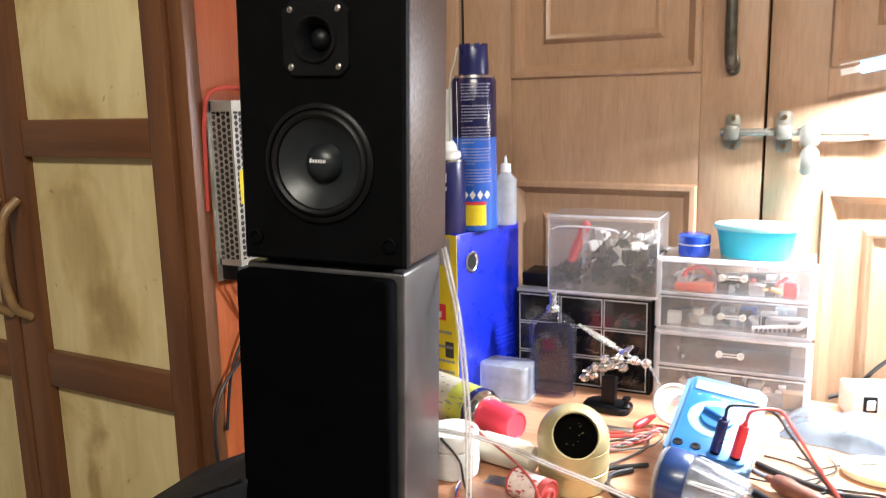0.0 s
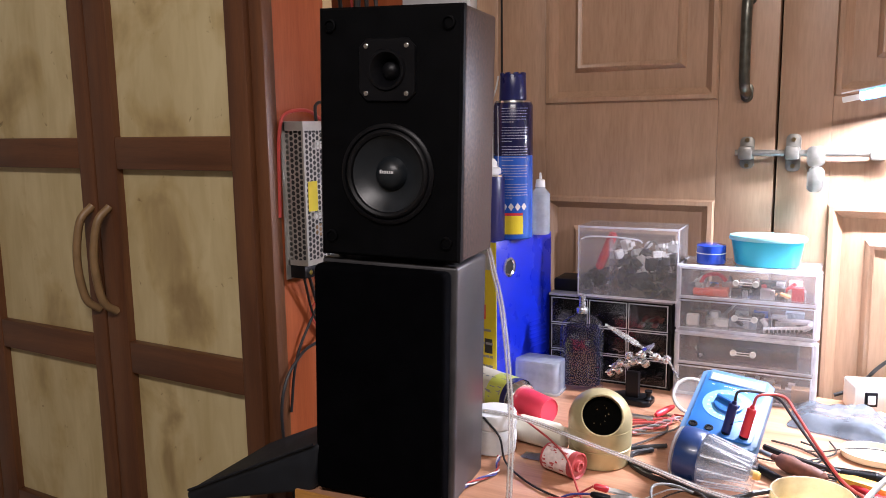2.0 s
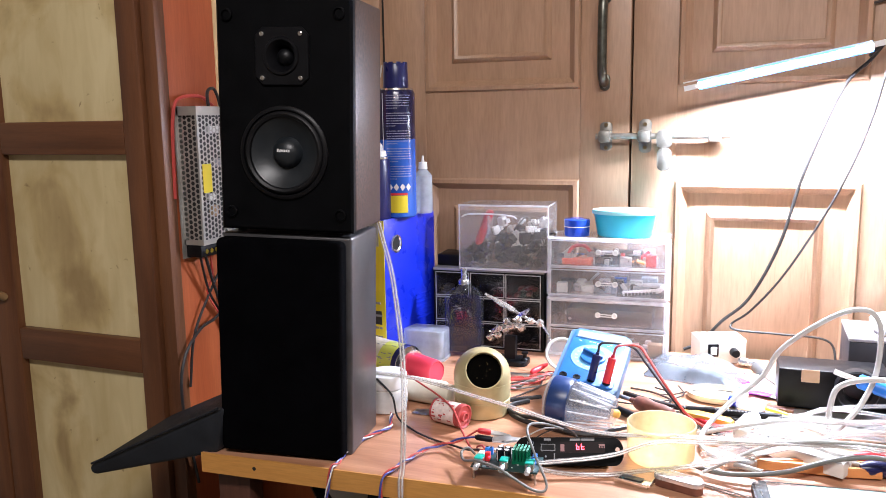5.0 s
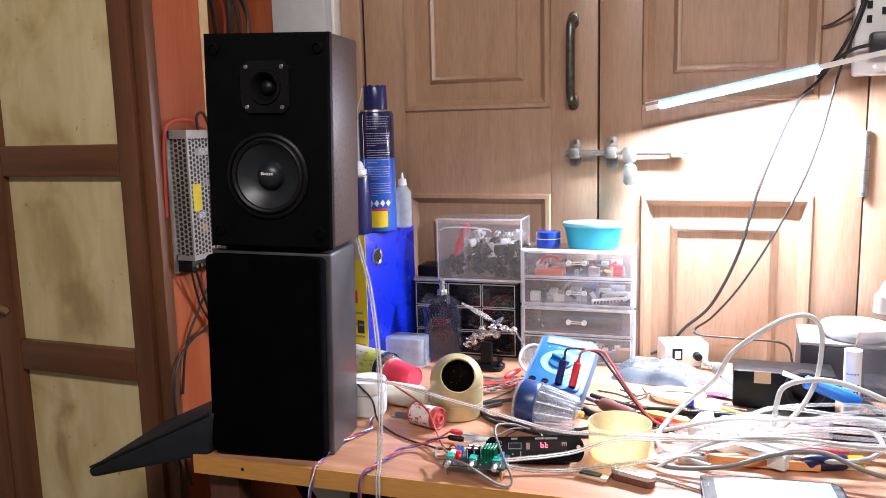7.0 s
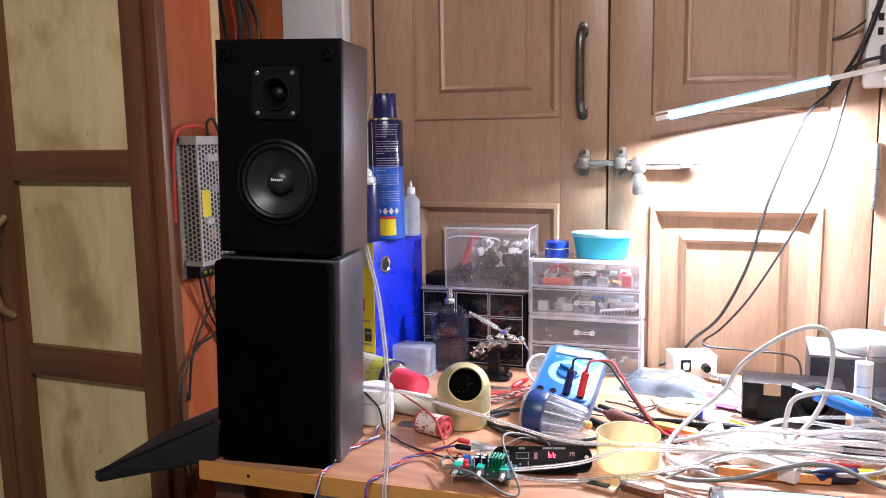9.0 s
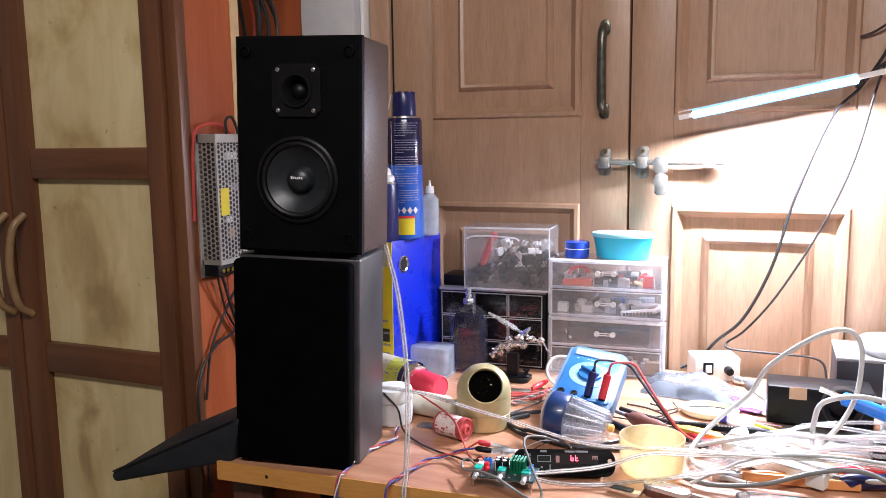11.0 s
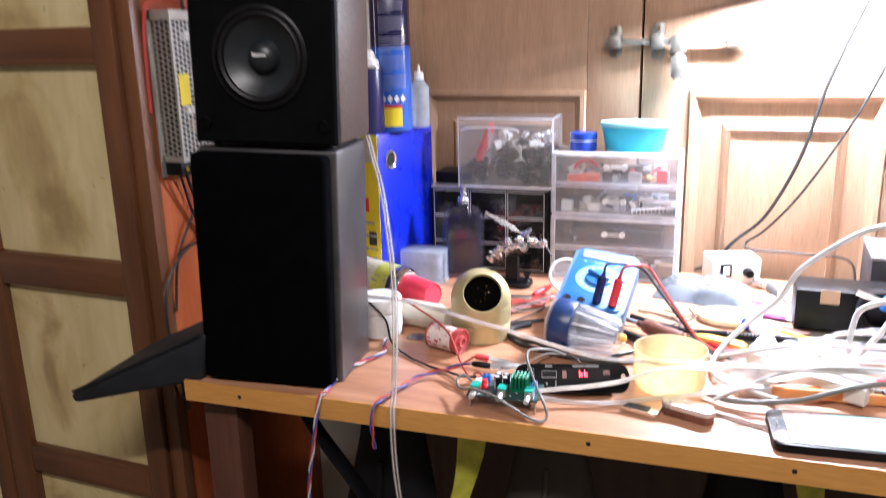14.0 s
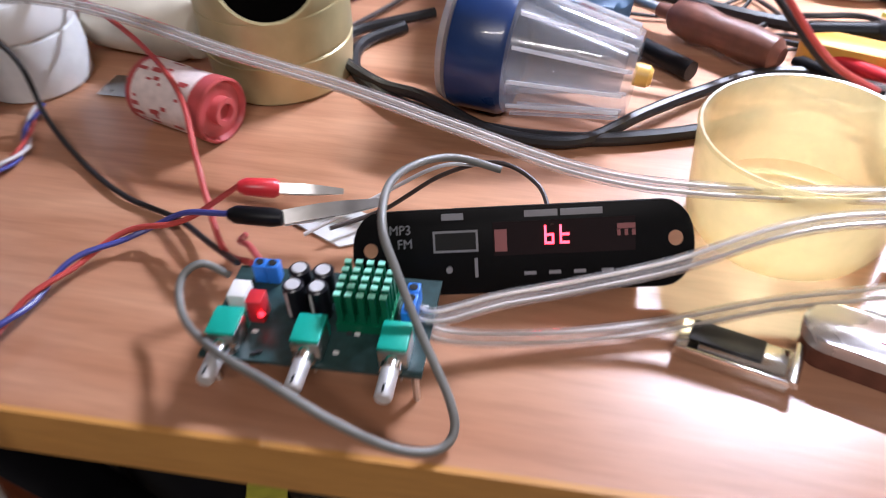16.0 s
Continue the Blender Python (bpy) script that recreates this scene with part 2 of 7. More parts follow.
def spline(pts, n=8):
    pts = [Vector(p) for p in pts]
    ext = [2 * pts[0] - pts[1], *pts, 2 * pts[-1] - pts[-2]]
    out = []
    for i in range(1, len(ext) - 2):
        p0, p1, p2, p3 = ext[i - 1:i + 3]
        for k in range(n):
            t = k / n
            out.append(0.5 * (2 * p1 + (p2 - p0) * t + (2 * p0 - 5 * p1 + 4 * p2 - p3) * t * t + (3 * p1 - p0 - 3 * p2 + p3) * t ** 3))
    return out + [pts[-1]]


def sweep(bm, pts, r, seg=8, n=8, flat=1.0, closed=False):
    """A cable along a smooth line through pts."""
    line = spline(pts, n)
    up = Vector((0, 0, 1))
    loops = []
    prev = None
    for i, p in enumerate(line):
        d = (line[min(i + 1, len(line) - 1)] - line[max(i - 1, 0)]).normalized()
        if prev is None:
            u = d.cross(up)
            u = u.normalized() if u.length > 0.05 else d.orthogonal().normalized()
        else:
            u = (prev - d * prev.dot(d)).normalized()
        prev = u
        w = d.cross(u)
        loops.append([p + (u * math.cos(q) + w * math.sin(q) * flat) * r for q in (2 * math.pi * k / seg for k in range(seg))])
    return rings(bm, loops)


def prism(bm, outline, z0, z1, b=0.0):
    """An outline in x, y drawn up from z0 to z1."""
    lo = [bm.verts.new((x, y, z0)) for x, y in outline]
    hi = [bm.verts.new((x, y, z1)) for x, y in outline]
    n = len(lo)
    bm.faces.new(lo[::-1])
    top = bm.faces.new(hi)
    for i in range(n):
        j = (i + 1) % n
        bm.faces.new((lo[i], lo[j], hi[j], hi[i]))
    if b:
        bmesh.ops.bevel(bm, geom=list(top.edges), offset=b, segments=2, affect="EDGES", profile=0.5)
    return bm


def rounded(x0, x1, y0, y1, r, n=5):
    pts = []
    for cx, cy, a0 in ((x1 - r, y1 - r, 0), (x0 + r, y1 - r, 90), (x0 + r, y0 + r, 180), (x1 - r, y0 + r, 270)):
        for i in range(n + 1):
            a = radians(a0 + 90 * i / n)
            pts.append((cx + r * math.cos(a), cy + r * math.sin(a)))
    return pts


def mesh_of(name, bm, material, angle=38):
    me = bpy.data.meshes.new(name)
    bmesh.ops.recalc_face_normals(bm, faces=bm.faces)
    bm.to_mesh(me)
    bm.free()
    me.shade_smooth()
    me.set_sharp_from_angle(angle=radians(angle))
    me.materials.append(material)
    return me


def part(name, bm, material, parent, label=""):
    ob = new(name, mesh_of(name, bm, material))
    ob.parent = parent
    if label:
        ob["label"] = label
    return ob


def thing(name, m, label, category, group="", kind=""):
    ob = new(name)
    ob.empty_display_size = 0.05
    ob.matrix_world = m
    return tagged(ob, label, category, group, kind)


def solo(name, bm, material, label, category, m=None, group="", kind=""):
    ob = new(name, mesh_of(name, bm, material))
    if m is not None:
        ob.matrix_world = m
    return tagged(ob, label, category, group, kind)


def B():
    return bmesh.new()


def text_bars(bm, x0, x1, z, y, rng, h=0.0016, gap=0.0012, lo=0.003, hi=0.012, d=0.0003):
    """A row of small bars that stand for print too small to read, on a face that looks along -y."""
    x = x0
    while x < x1 - lo:
        w = min(rng.uniform(lo, hi), x1 - x)
        box(bm, x, x + w, y - d, y + d, z - h / 2, z + h / 2)
        x += w + gap
    return bm


# ---------------------------------------------------------------- structure
T = 0.75          # desk top
DOOR_Y = 1.43     # face of the double door
CAB_Y = 0.915     # face of the wardrobe

bm = B(); box(bm, -2.2, 2.0, -2.2, 1.62, -0.1, 0)
solo("floor", bm, FLOORM, "worn grey tiled workshop floor", "floor", kind="structure")
# ceiling and three unseen walls, assumed, to close the room round the lamps
bm = B(); box(bm, -2.2, 2.0, -2.2, 1.62, 2.7, 2.8)
solo("ceiling", bm, WALL, "plain plastered ceiling", "ceiling", kind="structure")
for nm, a in (("wall_west", (-2.3, -2.2, -2.2, 1.62)), ("wall_east", (2.0, 2.1, -2.2, 1.62)), ("wall_south", (-2.3, 2.1, -2.3, -2.2))):
    bm = B(); box(bm, *a, 0, 2.7)
    solo(nm, bm, WALL, "plain cream plastered wall", "wall", kind="structure")
bm = B()
box(bm, -2.2, -0.535, 1.445, 1.62, 0, 2.7)
box(bm, 0.545, 2.0, 1.445, 1.62, 0, 2.7)
box(bm, -0.535, 0.545, 1.445, 1.62, 2.09, 2.7)
solo("wall_north", bm, WALL, "plain cream plastered wall with a doorway", "wall", kind="structure")
frame_ob = thing("door_frame", pose(0, 0, 0), "light brown oak door frame", "door frame", kind="structure")
for a in ((-0.535, -0.4895, 1.422, 1.52, 0, 2.09), (0.4625, 0.545, 1.428, 1.52, 0, 2.09), (-0.4895, 0.4625, 1.428, 1.52, 2.045, 2.09)):
    bm = B(); box(bm, *a, 0.003)
    part("jamb", bm, DOOR, frame_ob)
bm = B(); box(bm, -0.4895, 0.4625, 1.50, 1.52, 0, 2.045)
part("stop_board", bm, DARKWOOD, frame_ob)
# black strip in the gap paints the shade between jamb and leaf
bm = B(); box(bm, -0.4892, -0.4849, 1.433, 1.498, 0.01, 2.04)
part("gap_shade_strip", bm, DARK, frame_ob, "dark strip standing in for the shade between jamb and leaf")


def moulded_panel(parent, x0, x1, z0, z1):
    """Recessed field with a sloped bead round it and a raised middle."""
    y = DOOR_Y
    bm = B()
    prof = [(0.0, y), (0.003, y - 0.006), (0.010, y - 0.007), (0.017, y + 0.002), (0.022, y + 0.008)]
    loops = []
    for s, yy in prof:
        loops.append([(x0 + s, yy, z0 + s), (x1 - s, yy, z0 + s), (x1 - s, yy, z1 - s), (x0 + s, yy, z1 - s)])
    rings(bm, loops, cap=False)
    part("bead", bm, DOOR, parent)
    bm = B()
    prof = [(0.022, y + 0.008), (0.055, y + 0.006), (0.058, y + 0.0005), (0.063, y - 0.0030), (0.068, y - 0.0005), (0.070, y + 0.003), (0.080, y + 0.0035)]
    loops = [[(x0 + s, yy, z0 + s), (x1 - s, yy, z0 + s), (x1 - s, yy, z1 - s), (x0 + s, yy, z1 - s)] for s, yy in prof]
    rings(bm, loops, cap=False)
    s, yy = prof[-1]
    bm.faces.new([bm.verts.new(v) for v in ((x0 + s, yy, z0 + s), (x1 - s, yy, z0 + s), (x1 - s, yy, z1 - s), (x0 + s, yy, z1 - s))])
    bmesh.ops.remove_doubles(bm, verts=bm.verts, dist=1e-5)
    part("panel", bm, DOOR, parent)


def door_leaf(name, x0, x1, p0, p1, label):
    d = thing(name, pose(0, 0, 0), label, "door", kind="structure")
    y0, y1 = DOOR_Y, DOOR_Y + 0.036
    for a, b in ((x0, p0), (p1, x1)):
        bm = B(); box(bm, a, b, y0, y1, 0.01, 2.04, 0.002)
        part("stile", bm, DOOR, d)
    zs = [(0.01, 0.2), (1.059, 1.226), (1.93, 2.04)]
    for a, b in zs:
        bm = B(); box(bm, p0, p1, y0 + 0.0004, y1, a, b)
        part("rail", bm, DOOR, d)
    moulded_panel(d, p0, p1, 0.2, 1.059)
    moulded_panel(d, p0, p1, 1.226, 1.93)
    bm = B(); box(bm, p0, p1, y0 + 0.012, y1, 0.2, 1.93)
    part("back_board", bm, DOOR, d)
    return d


door_l = door_leaf("door_1", -0.4845, 0.0015, -0.397, -0.089, "closed light oak door leaf with moulded panels")
door_r = door_leaf("door_2", 0.0055, 0.460, 0.084, 0.385, "closed light oak door leaf with moulded panels, lit by the lamp")
# pull handle
h = part("pull_handle", sweep(B(), [(-0.044, 1.424, 1.235), (-0.044, 1.40, 1.25), (-0.044, 1.396, 1.31), (-0.044, 1.40, 1.375), (-0.044, 1.424, 1.39)], 0.0085, 10, 8), PULLM, door_l, "tarnished brass pull handle")
for z in (1.236, 1.389):
    bm = B(); prism(bm, rounded(-0.0535, -0.0345, z - 0.015, z + 0.015, 0.009), 0, 0.004, 0.001)
    for v in bm.verts:
        v.co = Vector((v.co.x, DOOR_Y - v.co.z, v.co.y))
    part("handle_plate", bm, PULLM, door_l)
    bm = B(); rod(bm, (-0.044, DOOR_Y - 0.006, z + (0.008 if z > 1.3 else -0.008)), (-0.044, DOOR_Y - 0.003, z + (0.008 if z > 1.3 else -0.008)), 0.003)
    part("screw", bm, STEEL, door_l)
# sliding bolt over both leaves
bolt = thing("door_bolt", pose(0, 0, 0), "shiny steel sliding tower bolt across both door leaves", "bolt")
bm = B(); rod(bm, (-0.056, 1.413, 1.139), (0.176, 1.413, 1.139), 0.0055)
part("rod", bm, BOLTM, bolt)
for x, tall in ((-0.04, 0.026), (0.03, 0.03), (0.15, 0.012)):
    bm = B(); prism(bm, rounded(x - 0.011, x + 0.011, 1.139 - tall, 1.139 + tall, 0.008), 0, 0.003, 0.0008)
    for v in bm.verts:
        v.co = Vector((v.co.x, DOOR_Y - v.co.z, v.co.y))
    part("plate", bm, BOLTM, bolt)
    bm = B(); box(bm, x - 0.011, x + 0.011, 1.404, 1.4275, 1.128, 1.150, 0.005)
    part("keeper", bm, BOLTM, bolt)
    if tall > 0.02:
        for s in (-1, 1):
            bm = B(); rod(bm, (x, 1.4245, 1.139 + s * 0.021), (x, 1.427, 1.139 + s * 0.021), 0.0035)
            part("screw", bm, BRASS, bolt)
bm = B(); prism(bm, rounded(0.052, 0.078, 1.118, 1.15, 0.008), 0, 0.006, 0.002)
for v in bm.verts:
    v.co = Vector((v.co.x, 1.412 - v.co.z, v.co.y))
part("hasp", bm, BOLTM, bolt)
bm = B(); prism(bm, rounded(0.054, 0.078, 1.078, 1.118, 0.009), 0, 0.012, 0.003)
for v in bm.verts:
    v.co = Vector((v.co.x, 1.414 - v.co.z, v.co.y))
part("drop_handle", bm, BOLTM, bolt)
# hinge
for i in range(5):
    bm = B(); rod(bm, (0.461, 1.424, 1.058 + i * 0.0228), (0.461, 1.424, 1.058 + (i + 0.94) * 0.0228), 0.0058)
    part("hinge", bm, STEEL, door_r, "grey steel hinge knuckle")

# ---------------------------------------------------------------- wardrobe
ward = thing("wardrobe", pose(0, 0, 0), "reddish brown wooden wardrobe with stained cream plywood panels", "wardrobe")
X0, X1, CZ = -1.62, -0.612, 2.15
bm = B()
box(bm, X1 - 0.02, X1, CAB_Y + 0.02, 1.053, 0, CZ)
part("side_panel", bm, ORANGE, ward, "orange-brown laminate side")
bm = B(); box(bm, X0, X0 + 0.02, CAB_Y + 0.02, 1.053, 0, CZ); part("side_panel", bm, ORANGE, ward)
bm = B(); box(bm, X0, X1 - 0.021, 1.04, 1.053, 0.07, CZ - 0.02); part("back_panel", bm, CREAM, ward)
bm = B(); box(bm, X0, X1 - 0.021, CAB_Y + 0.03, 1.039, 0.05, 0.07); part("bottom", bm, CAB_H, ward)
bm = B(); box(bm, X0, X1, CAB_Y + 0.01, 1.075, CZ, CZ + 0.025, 0.003); part("top", bm, CAB_H, ward)
bm = B(); box(bm, X1 - 0.024, X1 + 0.0015, 1.0535, 1.075, 0, CZ); part("edge_strip", bm, CREAMPAINT, ward, "cream painted edge strip")
bm = B(); box(bm, X1 - 0.022, X1 + 0.003, CAB_Y - 0.003, CAB_Y + 0.02, 0, CZ, 0.002); part("corner_post", bm, CAB, ward)


def ward_leaf(x0, x1, handle_x, bulge):
    lf = part("door", box(B(), x0, x0 + 0.052, CAB_Y - 0.012, CAB_Y + 0.016, 0.06, CZ - 0.005, 0.003), CAB, ward, "panelled wooden wardrobe door")
    bm = B(); box(bm, x1 - 0.038, x1, CAB_Y - 0.012, CAB_Y + 0.016, 0.06, CZ - 0.005, 0.003); part("stile", bm, CAB, lf)
    a, b = x0 + 0.052, x1 - 0.038
    rails = [(0.06, 0.14), (0.44, 0.492), (0.783, 0.838), (1.128, 1.180), (1.50, 1.552), (1.86, 1.912), (2.09, CZ - 0.005)]
    for z0, z1 in rails:
        bm = B(); box(bm, a, b, CAB_Y - 0.0115, CAB_Y + 0.016, z0, z1, 0.003); part("rail", bm, CAB_H, lf)
    for (p, q), (r, s) in zip(rails, rails[1:]):
        bm = B(); box(bm, a, b, CAB_Y + 0.002, CAB_Y + 0.012, q, r)
        part("panel", bm, CREAM, lf, "stained cream plywood panel")
    bm = B()
    sweep(bm, [(handle_x, CAB_Y - 0.012, 0.888), (handle_x + bulge * 0.6, CAB_Y - 0.034, 0.91), (handle_x + bulge, CAB_Y - 0.042, 0.975), (handle_x + bulge * 0.6, CAB_Y - 0.034, 1.04), (handle_x, CAB_Y - 0.012, 1.066)], 0.0068, 10, 8)
    part("handle", bm, HANDLEWOOD, lf, "curved wooden pull handle")


ward_leaf(-1.35, -0.987, -0.998, -0.010)
ward_leaf(-0.983, X1 - 0.024, -0.954, -0.010)
bm = B(); box(bm, X0, -1.353, CAB_Y - 0.012, CAB_Y + 0.016, 0.06, CZ - 0.005, 0.003); part("end_stile", bm, CAB, ward)

# ---------------------------------------------------------------- desk


def edge_y(x):
    return 0.7725 + 0.0594 * x


desk = thing("workbench", pose(0, 0, 0), "wide tan wood laminate workbench with a yellowish front edge", "workbench")
DL, DR = -0.440, 1.3
bm = B(); prism(bm, [(DL, edge_y(DL) + 0.001), (DR, edge_y(DR) + 0.001), (DR, 1.40), (DL, 1.40)], T - 0.025, T)
part("worktop", bm, DESK, desk)
bm = B(); prism(bm, [(DL, edge_y(DL) - 0.0015), (DR, edge_y(DR) - 0.0015), (DR, edge_y(DR) + 0.001), (DL, edge_y(DL) + 0.001)], T - 0.026, T + 0.0003)
part("edge_band", bm, EDGE, desk, "yellowish edge band")
for x in (-0.362, 0.058, 0.257):
    bm = B(); rod(bm, (x, edge_y(x) - 0.0018, T - 0.0125), (x, edge_y(x) - 0.001, T - 0.0125), 0.0026, 10)
    part("screw_hole", bm, DARK, desk)
for a in ((-0.435, -0.385, 0.77, 0.80), (1.2, 1.25, 0.87, 0.9), (-0.435, -0.385, 1.36, 1.39), (1.2, 1.25, 1.36, 1.39)):
    bm = B(); box(bm, *a, 0, T - 0.0255, 0.002); part("leg", bm, LEGW, desk)

# ---------------------------------------------------------------- loudspeakers
SPM = pose(-0.2405, 0.7925, T - 0.0015, 0, 1.7, 9.0) @ pose(0, 0, -T)   # front right corner of the stack, which leans a little


def holed(bm, outline, cx, cz, r, front, back, ease):
    """An upright plate of that outline, facing -y, with a round hole; ease() draws in the points of its front edge."""
    angles = [2 * math.pi * k / 56 for k in range(56)] + [math.atan2(z - cz, x - cx) % (2 * math.pi) for x, z in outline]
    out = []
    for a in sorted(angles):
        dx, dz, best = math.cos(a), math.sin(a), 1e9
        for (x0, q0), (x1, q1) in zip(outline, outline[1:] + outline[:1]):
            ex, ez = x1 - x0, q1 - q0
            det = dx * -ez + dz * ex
            if abs(det) > 1e-12:
                t = ((x0 - cx) * -ez + (q0 - cz) * ex) / det
                u = (dx * (q0 - cz) - dz * (x0 - cx)) / det
                if t > 0 and -1e-6 <= u <= 1 + 1e-6:
                    best = min(best, t)
        out.append((cx + dx * best, cz + dz * best, cx + dx * r, cz + dz * r))
    eased = [ease(x, z) for x, z, _, _ in out]
    mid = front + min(0.003, (back - front) * 0.4)
    rings(bm, [[(p, back, q) for _, _, p, q in out], [(p, front, q) for _, _, p, q in out], [(x, front, z) for x, z in eased],
               [(x, mid, z) for x, z, _, _ in out], [(x, back, z) for x, z, _, _ in out]], cap=False, close=True)
    return bm


def speaker_box(z0, z1, grille):
    W, D = 0.172, 0.117
    sp = thing("loudspeaker", SPM @ pose(-0.006 if grille else 0, 0, z0), "black bookshelf loudspeaker with its black cloth grille on" if grille else "black bookshelf loudspeaker, grille off, with a tweeter and a woofer", "loudspeaker")
    H = z1 - z0
    bm = B(); box(bm, -W, 0, 0.011, D, 0, H, 0.0045, 3)
    part("cabinet", bm, LOWVINYL if grille else SIDEVINYL, sp, "dark textured vinyl cabinet")
    bm = B()
    if grille:
        box(bm, -W + 0.003, -0.005, -0.016, 0.0105, 0.003, H - 0.004, 0.007, 3)
        part("grille", bm, CLOTH, sp, "black cloth grille")
    else:
        for z_lo, z_hi, hx, hz, hr in ((0, 0.162, -0.0865, 0.0955, 0.0538), (0.162, H, -0.0865, 0.2095, 0.0232)):
            holed(bm, [(-W, z_lo), (0, z_lo), (0, z_hi), (-W, z_hi)], hx, hz, hr, 0.0, 0.0108,
                  lambda x, z: (min(max(x, -W + 0.003), -0.003), min(max(z, 0.003), H - 0.003)))
        part("baffle", bm, BAFFLE, sp)
    return sp, W, H


lower, W, H = speaker_box(T, 1.0345, True)
for x, y in ((-0.153, 0.03), (-0.013, 0.03), (-0.153, 0.105), (-0.013, 0.105)):
    bm = B(); rod(bm, (x, y, H), (x, y, H + 0.0055), 0.006); part("rubber_foot", bm, RUBBER, lower)
upper, W, H = speaker_box(1.0405, 1.3185, False)


def front_disc(prof, cx, cz, seg=40, k=1.0, cap=True):
    """prof: (distance out of the baffle, radius), turned about an axis along -y."""
    return turned(B(), (cx, 0, cz), (cx, -1, cz), [(s, r * k) for s, r in prof], seg, cap)


wx, wz, K = -0.0865, 0.0955, 0.88
part("woofer_frame", front_disc([(-0.001, 0.064), (0.003, 0.064), (0.005, 0.061), (0.005, 0.0585), (0.001, 0.0575)], wx, wz, 48, K, False), BPLASTIC, upper)
part("surround", front_disc([(0.001, 0.058), (0.005, 0.056), (0.0065, 0.053), (0.005, 0.0495), (0.001, 0.048)], wx, wz, 48, K, False), RUBBER, upper, "black rubber surround")
part("cone", front_disc([(0.002, 0.0485), (0.0012, 0.047), (-0.0055, 0.036), (-0.0105, 0.022), (-0.0105, 0.0215)], wx, wz, 48, K, False), CONE, upper, "dark grey paper woofer cone")
part("dust_cap", front_disc([(-0.011, 0.022), (-0.0065, 0.0205), (-0.0005, 0.0155), (0.0026, 0.009), (0.0036, 0.003), (0.0036, 0.0005)], wx, wz, 32, K), CONE, upper)
SILVER = mat("silver_print", (0.7, 0.7, 0.7), 0.4, var=0.05)
bm = B()
for i in range(6):
    x = wx - 0.0082 + i * 0.0028
    box(bm, x, x + 0.0020, -0.0042, -0.0018, wz + 0.001, wz + (0.0050 if i == 0 else 0.0040))
part("badge", bm, SILVER, upper, "small silver maker's mark")
tx, tz, tk = -0.0865, 0.2095, 0.034
c_ = tk * 0.72
bm = holed(B(), [(tx - tk, tz - c_), (tx - c_, tz - tk), (tx + c_, tz - tk), (tx + tk, tz - c_), (tx + tk, tz + c_), (tx + c_, tz + tk), (tx - c_, tz + tk), (tx - tk, tz + c_)], tx, tz, 0.0225, -0.004, -0.0001,
           lambda x, z: (tx + (x - tx) * 0.97, tz + (z - tz) * 0.97))
tw = part("tweeter_plate", bm, BPLASTIC, upper, "square black tweeter plate")
part("horn", front_disc([(0.004, 0.026), (0.0068, 0.0245), (0.0068, 0.0215), (0.0030, 0.0185), (-0.004, 0.0145), (-0.009, 0.0125), (-0.0095, 0.0115)], tx, tz, 40, 0.88, False), BPLASTIC, tw)
part("dome", front_disc([(-0.0098, 0.0125), (-0.0075, 0.0115), (-0.0035, 0.0085), (-0.001, 0.004), (-0.0007, 0.0005)], tx, tz, 24, 0.9), RUBBER, tw)
for sx in (-1, 1):
    for sz in (-1, 1):
        bm = front_disc([(0.003, 0.0030), (0.0055, 0.0028), (0.0062, 0.0015), (0.0062, 0.0003)], tx + sx * 0.0242, tz + sz * 0.0255, 12)
        part("screw", bm, CHROME, tw, "bright screw head")
for x in (-0.157, -0.0155):
    for z in (0.022, 0.258):
        bm = front_disc([(-0.001, 0.0075), (0.003, 0.0072), (0.0035, 0.0058), (0.001, 0.005), (0.001, 0.0003)], x, z, 16)
        part("grille_socket", bm, BAFFLE, upper)

# ---------------------------------------------------------------- tube lamp on the socket block
lamp = thing("led_strip_lamp", pose(0, 0, 0), "slim lit LED strip lamp on a white arm", "lamp")
# the sleeve's blue glow imitates the bloom fringe round the white strip
LED = glow("led_halo_sleeve", (0.16, 0.52, 1.1), 1.25)
LEDCORE = glow("led_row", (0.80, 0.89, 1.03), 560.0)


def strip(bm, a, b, w, h, off):
    d = (b - a).normalized()
    s = d.cross(Vector((0, 0, 1))).normalized()
    n = s.cross(d)
    loops = []
    for p in (a, b):
        c = p + n * off
        loops.append([c - s * w - n * h, c + s * w - n * h, c + s * w + n * h, c - s * w + n * h])
    return rings(bm, loops)


LAMP_D = LAMP_A + (LAMP_B - LAMP_A) * 0.085
part("housing", strip(B(), LAMP_A, LAMP_B, 0.0052, 0.0008, 0.0088), WHITE, lamp, "white plastic housing")
part("diffuser", strip(B(), LAMP_D, LAMP_B, 0.0062, 0.0078, 0.0), LED, lamp, "glowing diffuser, its blue imitating the halo round the strip")
part("led_bar", strip(B(), LAMP_D + Vector((0, -0.0064, 0)), LAMP_B + Vector((0, -0.0064, 0)), 0.0004, 0.0040, -0.0006), LEDCORE, lamp, "bright white lit bar")
part("end_cap", strip(B(), LAMP_A, LAMP_A + (LAMP_B - LAMP_A) * 0.083, 0.0064, 0.0040, -0.001), WHITE, lamp, "unlit white end cap")
part("arm", strip(B(), LAMP_B, LAMP_C, 0.0072, 0.004, 0.0025), WHITE, lamp, "white plastic arm")
bm = B(); box(bm, 0.600, 0.640, 1.32, 1.445, 1.305, 1.34, 0.004); part("bracket", bm, WHITE, lamp)

